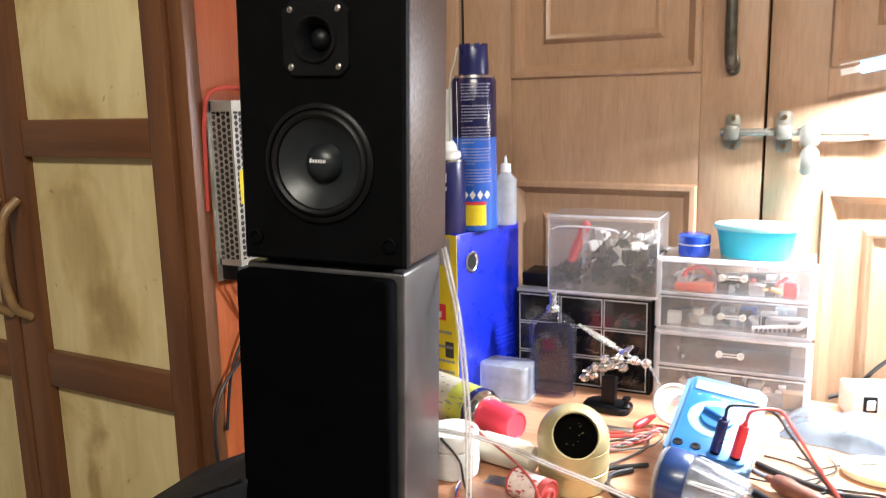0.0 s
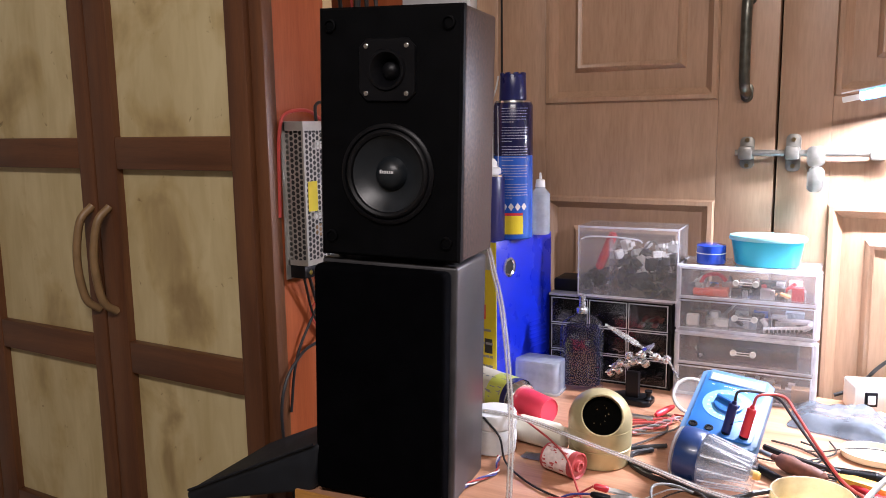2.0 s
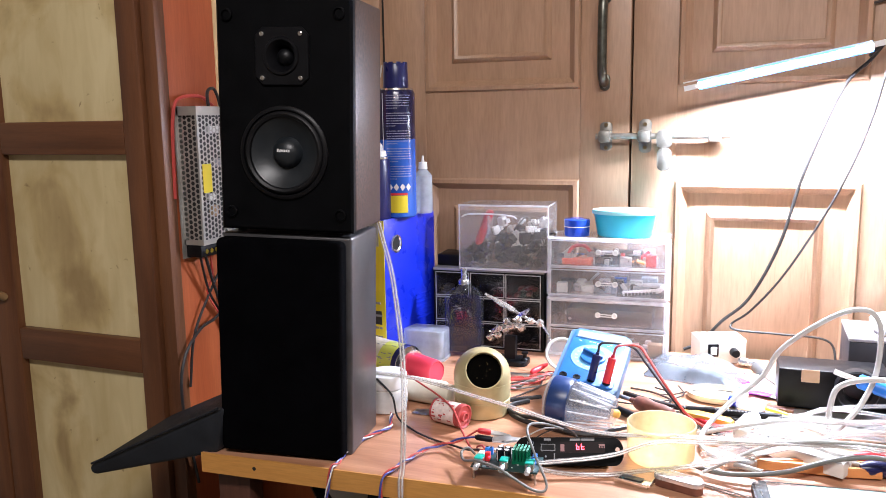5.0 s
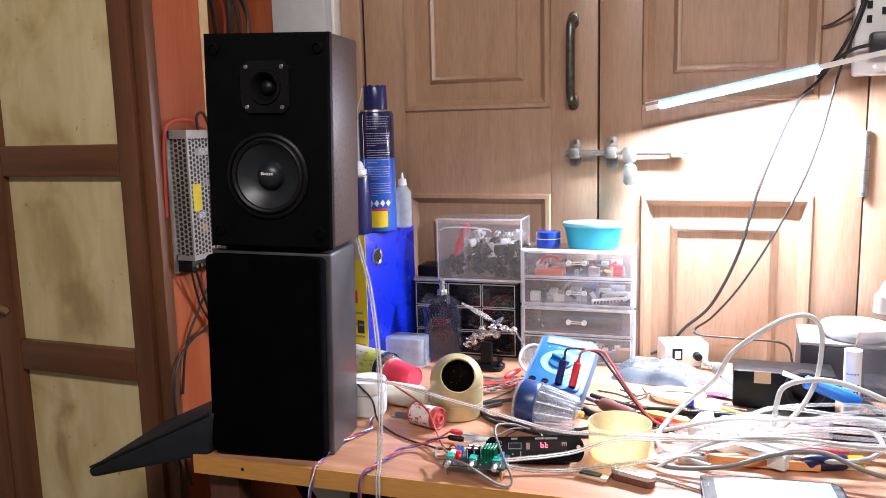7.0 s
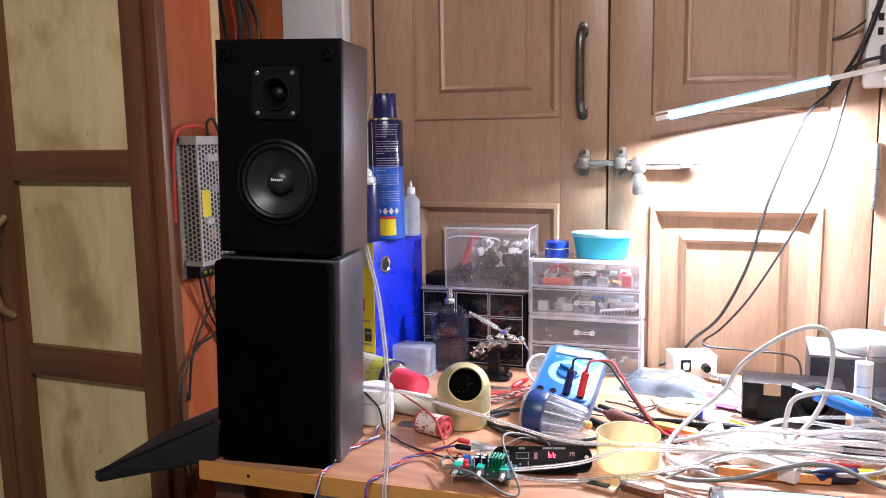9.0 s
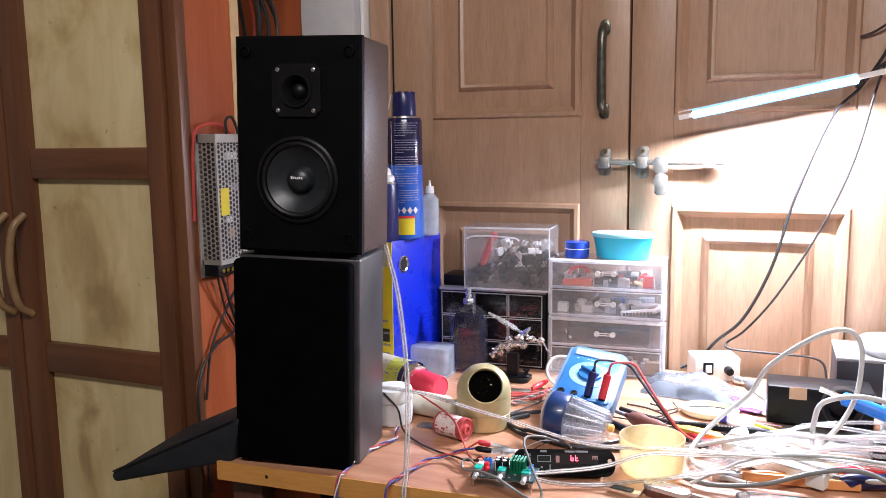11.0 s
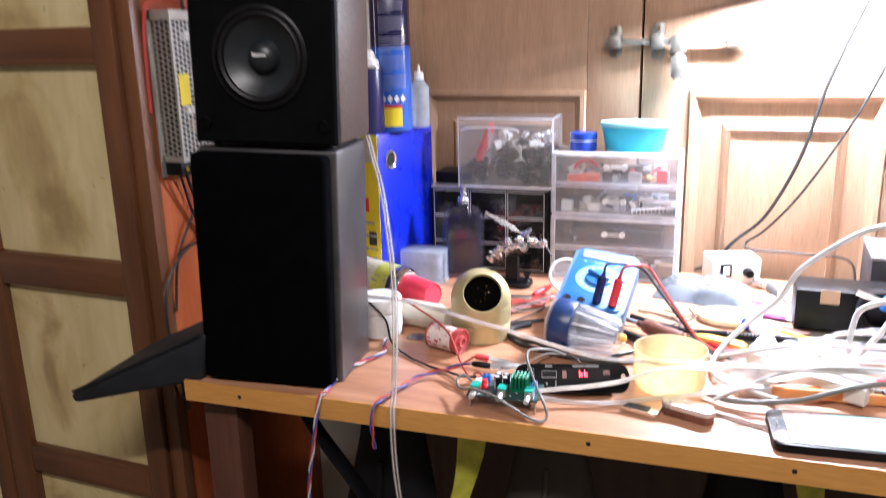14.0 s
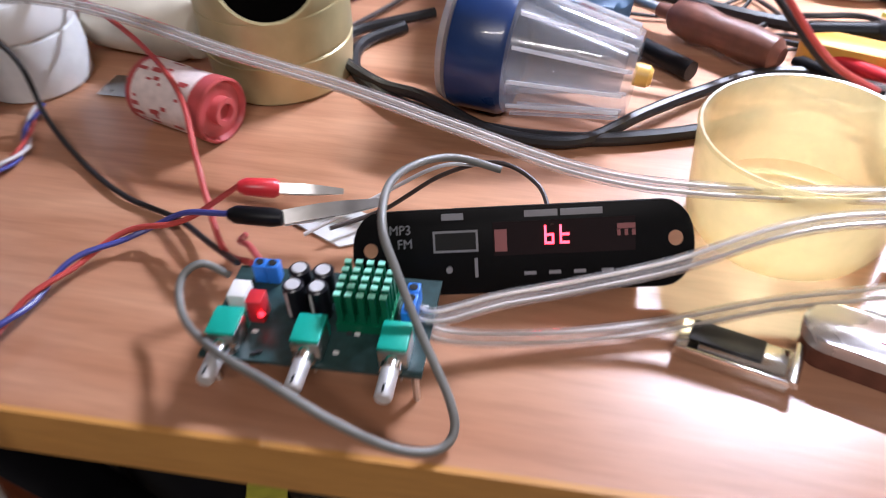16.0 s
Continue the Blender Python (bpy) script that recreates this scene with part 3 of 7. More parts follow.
# ================================================================ things on and round the workbench
RED = mat("red_plastic", (0.62, 0.03, 0.04), 0.35, var=0.1)
PINKRED = mat("pink_red_cap", (0.72, 0.05, 0.09), 0.32, var=0.06)
BLUE = mat("blue_card", (0.006, 0.022, 0.50), 0.28, var=0.12, size=0.05, coat=0.3)
YELLOW = mat("yellow_card", (0.72, 0.58, 0.03), 0.35, var=0.08, coat=0.2)
NAVY = mat("navy_plastic", (0.010, 0.013, 0.085), 0.3, var=0.15)
NAVYMETAL = mat("navy_enamel", (0.008, 0.009, 0.055), 0.2, var=0.1, coat=0.6)
CANBLUE = mat("blue_enamel", (0.02, 0.10, 0.46), 0.2, var=0.1, coat=0.6)
CYAN = mat("cyan_plastic", (0.03, 0.54, 0.70), 0.35, var=0.05, sub=0.3)
ROYAL = mat("royal_blue_tin", (0.015, 0.06, 0.45), 0.25, var=0.08, coat=0.4)
# whitish haze in this edge material imitates bright reflections along clear plastic
EDGEP = clear("acrylic_edge_highlight", (0.97, 0.97, 1.0), 0.32, 0.06, 0.95)
TORCHP = clear("torch_plastic", (0.93, 0.93, 0.93), 0.86, 0.08, 0.9)
METERBLUE = mat("meter_blue", (0.018, 0.13, 0.40), 0.35, var=0.12)
METERGREY = mat("meter_grey_blue", (0.07, 0.15, 0.27), 0.45, var=0.12)
LCD = mat("lcd_glass", (0.34, 0.40, 0.40), 0.15, var=0.05)
GOLD = mat("gold_paint", (0.50, 0.43, 0.23), 0.34, 0.35, var=0.12, size=0.02)
YCUP = clear("yellow_translucent", (0.965, 0.885, 0.63), 0.46, 0.22, 0.35)
YLID = mat("pale_yellow_lid", (0.86, 0.80, 0.58), 0.4, var=0.05, sub=0.3)
BEIGE = mat("beige_plastic", (0.66, 0.62, 0.54), 0.45, var=0.06)
CREAMTUBE = mat("cream_tube", (0.62, 0.57, 0.46), 0.4, var=0.1)
PALEPINK = mat("printed_label", (0.74, 0.62, 0.58), 0.45, var=0.15, size=0.006)
DKRED = mat("dull_red", (0.42, 0.07, 0.07), 0.4, var=0.2)
LABELWHITE = mat("white_print", (0.72, 0.72, 0.70), 0.45, var=0.1)
LIME = mat("yellow_green_label", (0.55, 0.58, 0.10), 0.35, var=0.12)
GREYPRINT = mat("grey_print", (0.25, 0.25, 0.27), 0.5, var=0.1)
GALV = mat("galvanised_sheet", (0.50, 0.48, 0.44), 0.38, 0.7, var=0.12, size=0.02)
TEAL = mat("teal_pot", (0.0, 0.36, 0.27), 0.4, var=0.08)
HEATSINK = mat("green_heatsink", (0.0, 0.16, 0.075), 0.35, 0.35, var=0.15)
FINTIP = mat("bright_fin_tip", (0.30, 0.80, 0.62), 0.4, 0.2, var=0.1)
PCB = mat("pcb", (0.02, 0.05, 0.05), 0.4, var=0.3, size=0.004)
TERM = mat("blue_terminal", (0.02, 0.17, 0.60), 0.4, var=0.1)
CABLEGREY = mat("grey_cable", (0.17, 0.168, 0.155), 0.45, var=0.12)
CABLEDARK = mat("dark_grey_cable", (0.016, 0.015, 0.014), 0.5, var=0.15)
NICKEL = mat("nickel_plate", (0.56, 0.56, 0.55), 0.26, 0.85, var=0.12, size=0.006)
CABLEWHITE = mat("white_cable", (0.50, 0.50, 0.485), 0.4, var=0.06)
CABLEBLACK = mat("black_cable", (0.015, 0.014, 0.015), 0.4, var=0.2)
CABLEBROWN = mat("dark_brown_cable", (0.05, 0.035, 0.03), 0.45, var=0.2)
WIRERED = mat("red_wire", (0.46, 0.06, 0.05), 0.4, var=0.1)
WIREBLUE = mat("blue_wire", (0.05, 0.06, 0.26), 0.4, var=0.1)
WIREWHITE = mat("white_wire", (0.6, 0.58, 0.58), 0.4, var=0.1)
CLEARP = clear("clear_acrylic", (0.995, 0.99, 0.995), 0.86, 0.06, 0.85)
FROST = clear("frosted_plastic", (0.86, 0.93, 0.98), 0.48, 0.25)
TUBEM = clear("clear_vinyl_tube", (0.95, 0.94, 0.93), 0.84, 0.12, 0.9)
LENS = clear("clear_ribbed_plastic", (0.94, 0.94, 0.95), 0.42, 0.12, 0.8)
DARKPANE = clear("smoky_drawer_front", (0.60, 0.58, 0.60), 0.985, 0.1)
INK = clear("violet_glass", (0.17, 0.15, 0.42), 0.94, 0.03)
BAGM = clear("silvery_bag", (0.54, 0.60, 0.66), 0.66, 0.10, 0.95)
GLASSM = clear("bottle_glass", (0.95, 0.96, 0.98), 0.982, 0.03, 0.95)
CARDM = mat("cardboard", (0.42, 0.27, 0.15), 0.7, var=0.1)
BROWNGRIP = mat("brown_wood_grip", (0.15, 0.055, 0.035), 0.45, var=0.3, size=0.01)
ORANGEGRIP = mat("orange_grip", (0.72, 0.30, 0.10), 0.42, var=0.08)
PLIERW = mat("white_grip", (0.78, 0.76, 0.72), 0.4, var=0.06)
YTAPE = mat("yellow_strap", (0.50, 0.48, 0.05), 0.6, var=0.25, size=0.02)
CANVAS = mat("grey_beige_canvas", (0.055, 0.045, 0.034), 0.8, var=0.25, size=0.05, bump=0.4)
PADDED = mat("black_padded_cloth", (0.012, 0.014, 0.018), 0.62, var=0.25, size=0.02, bump=0.4, fine=0.001, spec=0.3)
BAGBLACK = mat("black_nylon", (0.005, 0.005, 0.0065), 0.5, var=0.3, size=0.03, spec=0.2)
REDLED = glow("red_led", (1.0, 0.02, 0.03), 9.0)
REDSEG = glow("red_segments", (1.0, 0.05, 0.08), 9.0)
SCREEN = mat("phone_glass", (0.10, 0.12, 0.13), 0.08, var=0.1, coat=1.0)
SCREENPALE = mat("pale_screen_film", (0.30, 0.52, 0.45), 0.2, var=0.08)
CHARCOAL = mat("charcoal_lump", (0.03, 0.03, 0.032), 0.5, var=0.4, size=0.01)


def cyl_bars(bm, cx, cy, r, z, a0, a1, h, rng, lo=0.06, hi=0.22, gap=0.05):
    """Print on an upright can: short bars that follow its curve, between two angles (degrees)."""
    a = radians(a0)
    while a < radians(a1):
        w = rng.uniform(lo, hi)
        n = max(1, int(w / 0.08))
        for k in range(n):
            p, q = a + w * k / n, a + w * (k + 1) / n
            f = [(cx + r * math.cos(t), cy + r * math.sin(t), zz) for t, zz in ((p, z - h / 2), (q, z - h / 2), (q, z + h / 2), (p, z + h / 2))]
            bm.faces.new([bm.verts.new(v) for v in f])
        a += w + gap
    return bm


def words(name, text, size, m, material, parent, depth=0.0002):
    cu = bpy.data.curves.new(name, "FONT")
    cu.body, cu.size, cu.extrude = text, size, depth
    cu.align_x = "CENTER"
    tmp = bpy.data.objects.new(name, cu)
    me = bpy.data.meshes.new_from_object(tmp)
    bpy.data.objects.remove(tmp)
    me.materials.append(material)
    ob = new(name, me)
    ob.parent = parent
    ob.matrix_local = m
    return ob


# ---------------------------------------------------------------- wall pieces behind the loudspeaker
bm = B(); box(bm, -0.95, -0.69, 1.425, 1.4445, 0, 2.3, 0.002)
solo("wood_board", bm, ORANGE, "reddish brown board fixed to the wall", "board")
cd = thing("conduit_box", pose(0, 0, 0), "grey-white plastic trunking on the wall by the door", "trunking")
bm = B(); box(bm, -0.672, -0.545, 1.375, 1.4445, 1.02, 2.3, 0.004); part("cover", bm, mat("grey_white_plastic", (0.55, 0.55, 0.56), 0.4, var=0.05), cd)
bm = B(); box(bm, -0.5445, -0.537, 1.40, 1.4445, 1.02, 2.3, 0.002); part("edge", bm, WHITE, cd)

rng = random.Random(4)
for i, (x, material, r, nm) in enumerate(((-0.765, CABLEBLACK, 0.004, "black"), (-0.748, WIRERED, 0.0028, "red"), (-0.732, CABLEBLACK, 0.0045, "black"), (-0.72, CABLEBROWN, 0.005, "brown"), (-0.706, CABLEBLACK, 0.004, "black"), (-0.695, CABLEBLACK, 0.003, "black"), (-0.685, CABLEBROWN, 0.0035, "brown"))):
    bm = B()
    pts = [(x + rng.uniform(-0.012, 0.012), 1.30 + rng.uniform(-0.01, 0.012), z) for z in (0.8, 1.0, 1.15, 1.3, 1.42, 1.55, 1.75)]
    pts[0] = (x, 1.40, 0.76); pts[-1] = (x, 1.41, 1.95)
    sweep(bm, pts, r, 8, 6)
    solo("cable", bm, material, "%s cable hanging down the wall behind the loudspeaker" % nm, "cable", group="wall cables")

# ---------------------------------------------------------------- power supply on the wardrobe's side


def perforated(bm, origin, u, v, nu, nv, pitch):
    """A sheet with a six-sided hole in each cell."""
    origin, u, v = Vector(origin), Vector(u), Vector(v)
    for i in range(nu):
        for j in range(nv):
            c = origin + u * (i + 0.5) * pitch * 1.045 + v * (j + (0.5 if i % 2 else 0.0)) * pitch
            sh = 0.0
            h = pitch / 2
            w = h * 1.045
            outer = [(w, 0), (w, h), (0, h), (-w, h), (-w, 0), (-w, -h), (0, -h), (w, -h)]
            inner = [(math.cos(radians(45 * k)) * pitch * 0.425 + sh, math.sin(radians(45 * k)) * pitch * 0.425) for k in range(8)]
            ov = [bm.verts.new(c + u * a + v * b) for a, b in outer]
            iv = [bm.verts.new(c + u * a + v * b) for a, b in inner]
            for k in range(8):
                bm.faces.new((ov[k], ov[(k + 1) % 8], iv[(k + 1) % 8], iv[k]))
    return bm


psu = thing("power_supply", pose(0, 0, 0), "perforated metal switching power supply fixed to the wardrobe's side", "power supply")
PX0, PX1, PY0, PY1, PZ0, PZ1 = -0.609, -0.571, 0.945, 1.043, 0.987, 1.198
pt = 0.0080
bm = B(); perforated(bm, (PX1, PY0 + 0.003, PZ0 + 0.008), (0, 1, 0), (0, 0, 1), 11, 24, pt); part("front_mesh", bm, GALV, psu, "perforated grey steel cover")
bm = B(); perforated(bm, (PX0 + 0.003, PY0, PZ0 + 0.008), (1, 0, 0), (0, 0, 1), 4, 24, pt); part("side_mesh", bm, GALV, psu, "perforated grey steel cover")
bm = B()
box(bm, PX0, PX1, PY0, PY1, PZ1, PZ1 + 0.0015); box(bm, PX0, PX1, PY1 - 0.001, PY1, PZ0, PZ1); box(bm, PX0, PX0 + 0.0015, PY0 - 0.006, PY1, PZ0 - 0.022, PZ1 + 0.002)
box(bm, PX1 - 0.003, PX1 + 0.0004, PY0 - 0.0004, PY0 + 0.003, PZ0, PZ1); box(bm, PX1 - 0.001, PX1 + 0.0003, PY0, PY1, PZ0, PZ0 + 0.008); box(bm, PX1 - 0.001, PX1 + 0.0003, PY0, PY1, PZ1 - 0.012, PZ1)
box(bm, PX0, PX1, PY0 - 0.0002, PY0 + 0.001, PZ1 - 0.012, PZ1); box(bm, PX0, PX1, PY0 - 0.0002, PY0 + 0.001, PZ0, PZ0 + 0.008); box(bm, PX0, PX0 + 0.004, PY0 - 0.0002, PY0 + 0.001, PZ0, PZ1)
part("case", bm, GALV, psu)
bm = B(); box(bm, PX0 + 0.004, PX1 - 0.012, PY0 + 0.01, PY1 - 0.005, PZ0 + 0.002, PZ1 - 0.004); part("inner_board", bm, CHARCOAL, psu)
rng = random.Random(2)
for k in range(7):
    y, z = rng.uniform(PY0 + 0.012, PY1 - 0.03), PZ0 + 0.015 + k * 0.026
    bm = B(); box(bm, PX1 - 0.0125, PX1 - 0.004, y, y + rng.uniform(0.012, 0.028), z, z + rng.uniform(0.01, 0.02), 0.002)
    part("component", bm, rng.choice([GREYPRINT, LABELWHITE, CARDM, GALV]), psu)
bm = B(); box(bm, PX1 + 0.0006, PX1 + 0.0012, 0.951, 0.972, 1.068, 1.112, 0); part("sticker", bm, YELLOW, psu, "yellow warning sticker")
bm = B(); box(bm, PX0 + 0.002, PX1 - 0.008, PY0 + 0.002, PY1 - 0.004, PZ0 - 0.02, PZ0 - 0.001, 0.001); part("terminal_block", bm, BPLASTIC, psu)
for k in range(7):
    y = PY0 + 0.012 + k * 0.012
    bm = B(); rod(bm, (PX1 - 0.009, y, PZ0 - 0.011), (PX1 - 0.005, y, PZ0 - 0.011), 0.0038, 10); part("terminal_screw", bm, CHROME, psu)
bm = B(); sweep(bm, [(-0.605, 1.03, 1.203), (-0.600, 0.99, 1.216), (-0.603, 0.945, 1.210), (-0.606, 0.934, 1.18), (-0.608, 0.932, 1.12), (-0.608, 0.930, 1.06)], 0.0028, 8); solo("red_cable", bm, WIRERED, "red cable looping over the power supply", "cable")
bm = B(); sweep(bm, [(-0.59, 1.0, 1.199), (-0.588, 0.997, 1.222), (-0.588, 1.012, 1.228), (-0.59, 1.026, 1.214), (-0.595, 1.04, 1.19)], 0.0026, 8); solo("black_cable", bm, CABLEBLACK, "short black cable loop on top of the power supply", "cable")
for k, (pts, material, r) in enumerate((
        ([(-0.585, 0.962, 0.972), (-0.59, 0.985, 0.92), (-0.597, 1.015, 0.866), (-0.60, 1.045, 0.80), (-0.602, 1.04, 0.72)], CABLEBLACK, 0.0025),
        ([(-0.585, 1.005, 0.972), (-0.592, 1.03, 0.90), (-0.596, 1.0, 0.862), (-0.60, 0.958, 0.848), (-0.602, 0.918, 0.81), (-0.600, 0.905, 0.74), (-0.6, 0.93, 0.6)], CABLEBLACK, 0.0025),
        ([(-0.585, 0.975, 0.972), (-0.594, 0.99, 0.93), (-0.602, 0.985, 0.90), (-0.600, 1.03, 0.83), (-0.602, 1.045, 0.76)], WIRERED, 0.0014),
        ([(-0.585, 1.03, 0.972), (-0.600, 0.99, 0.905), (-0.6055, 0.95, 0.84), (-0.6055, 0.932, 0.76)], CABLEBLACK, 0.0022),
        ([(-0.585, 0.950, 0.972), (-0.599, 0.985, 0.905), (-0.604, 1.025, 0.85), (-0.604, 1.045, 0.79)], CABLEBLACK, 0.0020),
        ([(-0.585, 1.02, 0.972), (-0.594, 1.026, 0.92), (-0.598, 1.04, 0.88), (-0.6, 1.045, 0.8)], CABLEBROWN, 0.0016))):
    bm = B(); sweep(bm, pts, r, 8); solo("supply_wire", bm, material, "thin wire hanging from the power supply terminals", "wire", group="supply wires")

# ---------------------------------------------------------------- black padded case beside the loudspeakers
pc = thing("padded_case", pose(0, 0, 0), "thick black padded case leaning over the bench corner", "case")
bm = B()
low = [(-0.630, 0.745, 0.688), (-0.418, 0.750, 0.750), (-0.418, 0.900, 0.752), (-0.560, 0.880, 0.716)]
high = [(-0.640, 0.746, 0.700), (-0.400, 0.748, 0.8165), (-0.440, 0.875, 0.809), (-0.575, 0.850, 0.748)]
rings(bm, [low, high])
bmesh.ops.bevel(bm, geom=list(bm.edges), offset=0.006, segments=3, affect="EDGES", profile=0.5)
part("body", bm, PADDED, pc)
bm = B(); sweep(bm, [(-0.628, 0.7435, 0.7075), (-0.52, 0.7445, 0.760), (-0.41, 0.7455, 0.8135)], 0.0016, 8); part("piping", bm, PADDED, pc)

# ---------------------------------------------------------------- blue and yellow box with cans on it
BXM = pose(-0.368, 1.163, T, 0, 0, -9.5)
bx = thing("file_box", BXM, "tall blue and yellow cardboard file box standing on the bench", "box")
BH = 0.256
bm = B(); box(bm, -0.10, -0.0008, 0.0008, 0.165, 0, BH, 0.0015); part("body", bm, BLUE, bx)
bm = B(); box(bm, -0.10, -0.001, -0.0003, 0.0007, 0.001, BH - 0.001); part("front_panel", bm, YELLOW, bx, "yellow printed front")
bm = B(); box(bm, -0.098, -0.012, -0.0008, -0.0003, BH - 0.046, BH - 0.006); part("front_label", bm, mat("grey_label", (0.4, 0.4, 0.36), 0.4, var=0.2, size=0.008), bx)
rng = random.Random(5)
for z in (0.110, 0.088, 0.066, 0.05, 0.03):
    bm = B(); text_bars(bm, -0.09, -0.008, z, -0.0006, rng, h=0.004, lo=0.004, hi=0.018); part("print", bm, GREYPRINT, bx)
bm = B(); box(bm, -0.075, -0.022, -0.0008, -0.0003, 0.128, 0.152); part("red_label", bm, RED, bx, "red label with white marks")
bm = B(); text_bars(bm, -0.070, -0.028, 0.136, -0.0011, rng, h=0.009, lo=0.004, hi=0.009); part("print", bm, LABELWHITE, bx)
bm = B(); box(bm, -0.024, -0.009, -0.0008, -0.0003, 0.072, 0.096); part("black_print", bm, CHARCOAL, bx)
bm = B(); turned(bm, (-0.0008, 0.036, BH - 0.045), (1, 0.036, BH - 0.045), [(0.0, 0.0165), (0.0022, 0.016), (0.0026, 0.0135), (0.0012, 0.011)], 28, cap=False); part("finger_ring", bm, CHROME, bx, "metal-rimmed finger hole")
bm = B(); turned(bm, (-0.0006, 0.036, BH - 0.045), (1, 0.036, BH - 0.045), [(0, 0.0112), (0.0008, 0.0112)], 24); part("finger_hole", bm, DARK, bx)

for k in range(7):
    bm = B(); box(bm, -0.0008, 0.0004, 0.098, 0.150, 0.060 + k * 0.0075, 0.0625 + k * 0.0075, 0.0004); part("rib", bm, BLUE, bx)

BT_ = T + BH


def upright(x, y, z, prof, seg=32):
    return turned(B(), (x, y, z), (x, y, z + 1), prof, seg)


can = thing("spray_can", pose(-0.369, 1.228, BT_), "tall blue spray can with a dark blue cap", "spray can")
part("lower_band", upright(0, 0, 0, [(0, 0.030), (0.002, 0.0325), (0.045, 0.0325)]), CANBLUE, can)
part("body", upright(0, 0, 0, [(0.0451, 0.0325), (0.135, 0.0325)]), CANBLUE, can, "blue printed body")
part("upper_body", upright(0, 0, 0, [(0.1351, 0.0325), (0.214, 0.0325), (0.219, 0.0300)]), NAVYMETAL, can, "dark blue upper body")
part("rim", upright(0, 0, 0, [(0.219, 0.0305), (0.222, 0.0295), (0.224, 0.0225)]), CHROME, can)
cp = part("cap", upright(0, 0, 0, [(0.222, 0.0220), (0.240, 0.0215), (0.262, 0.0205), (0.264, 0.0195)]), NAVY, can, "dark blue cap")
bm = B(); sweep(bm, [(-0.021, -0.010, 0.262), (-0.0235, -0.012, 0.245), (-0.0335, -0.012, 0.2), (-0.034, -0.012, 0.05)], 0.0014, 6); part("straw", bm, CABLEWHITE, can)
rng = random.Random(8)
bm = B()
for k in range(34):
    z = 0.068 + k * 0.0043
    if k % 7 == 6:
        continue
    cyl_bars(bm, 0, 0, 0.0328, z, 262, 335 if k % 7 else 292, 0.0012, rng, 0.03, 0.12, 0.025)
    if k % 4 == 0:
        cyl_bars(bm, 0, 0, 0.0328, z, 205, 228, 0.0016, rng, 0.05, 0.12, 0.05)
part("print", bm, mat("dull_white_print", (0.30, 0.30, 0.42), 0.45, var=0.1), can)
bm = B(); cyl_bars(bm, 0, 0, 0.03285, 0.141, 247, 251, 0.146, rng, 0.05, 0.05, 0.2); part("white_line", bm, LABELWHITE, can)
for k in range(9):
    a = 2 * math.pi * k / 9
    bm = B(); box(bm, -0.004, 0.004, -0.0016, 0.0016, 0.258, 0.2665, 0.0006)
    bmesh.ops.transform(bm, matrix=Matrix.Rotation(a, 4, "Z") @ Matrix.Translation((0, -0.0189, 0)), verts=bm.verts); part("cap_tooth", bm, NAVY, cp)
for k in range(4):
    a = radians(270 + k * 19)
    bm = B(); c = Vector((0.0329 * math.cos(a), 0.0329 * math.sin(a), 0.0535)); t_ = Vector((-math.sin(a), math.cos(a), 0))
    bm.faces.new([bm.verts.new(c + t_ * p + Vector((0, 0, q))) for p, q in ((0, -0.0065), (0.0048, 0), (0, 0.0065), (-0.0048, 0))]); part("hazard_mark", bm, LABELWHITE, can)
bm = B()
cyl_bars(bm, 0, 0, 0.0328, 0.024, 255, 320, 0.030, rng, 0.1, 0.1, 0.0); part("yellow_label", bm, YELLOW, can)
bm = B(); cyl_bars(bm, 0, 0, 0.0329, 0.0415, 255, 320, 0.004, rng, 0.1, 0.1, 0.0); part("red_stripe", bm, RED, can)

sc = thing("paint_can", pose(-0.392, 1.186, BT_), "small dark spray can with a white nozzle, on the file box", "spray can")
part("body", upright(0, 0, 0, [(0, 0.0235), (0.002, 0.025), (0.1, 0.025), (0.103, 0.024)]), NAVY, sc)
part("rim", upright(0, 0, 0, [(0.103, 0.0252), (0.106, 0.025), (0.108, 0.021)]), CHROME, sc)
part("nozzle_cap", upright(0, 0, 0, [(0.107, 0.020), (0.116, 0.019), (0.118, 0.014), (0.126, 0.013), (0.131, 0.009)]), WHITE, sc, "white stepped nozzle")
bm = B(); cyl_bars(bm, 0, 0, 0.0253, 0.075, 230, 290, 0.024, rng, 0.1, 0.1, 0); part("label", bm, LABELWHITE, sc)
bm = B(); cyl_bars(bm, 0, 0, 0.0255, 0.071, 232, 288, 0.006, rng, 0.10, 0.16, 0.05); part("print", bm, NAVY, sc)
bm = B(); cyl_bars(bm, 0, 0, 0.0253, 0.012, 230, 270, 0.014, rng, 0.1, 0.1, 0); part("label", bm, LABELWHITE, sc)
wb = thing("white_bottle", pose(-0.424, 1.262, BT_), "tall white plastic bottle behind the spray cans", "bottle")
part("body", upright(0, 0, 0, [(0, 0.02), (0.003, 0.022), (0.14, 0.022), (0.155, 0.012), (0.178, 0.010), (0.19, 0.008)]), WHITE, wb)
part("cap", upright(0, 0, 0, [(0.185, 0.0115), (0.205, 0.0105)]), WHITE, wb)
wb2 = thing("dropper_bottle", pose(-0.345, 1.285, BT_), "small frosted white bottle on the file box", "bottle")
part("body", upright(0, 0, 0, [(0, 0.015), (0.002, 0.0165), (0.068, 0.0165), (0.078, 0.008), (0.082, 0.008)]), FROST, wb2)
part("cap", upright(0, 0, 0, [(0.080, 0.0085), (0.092, 0.0075), (0.093, 0.003), (0.104, 0.0015)]), WHITE, wb2)

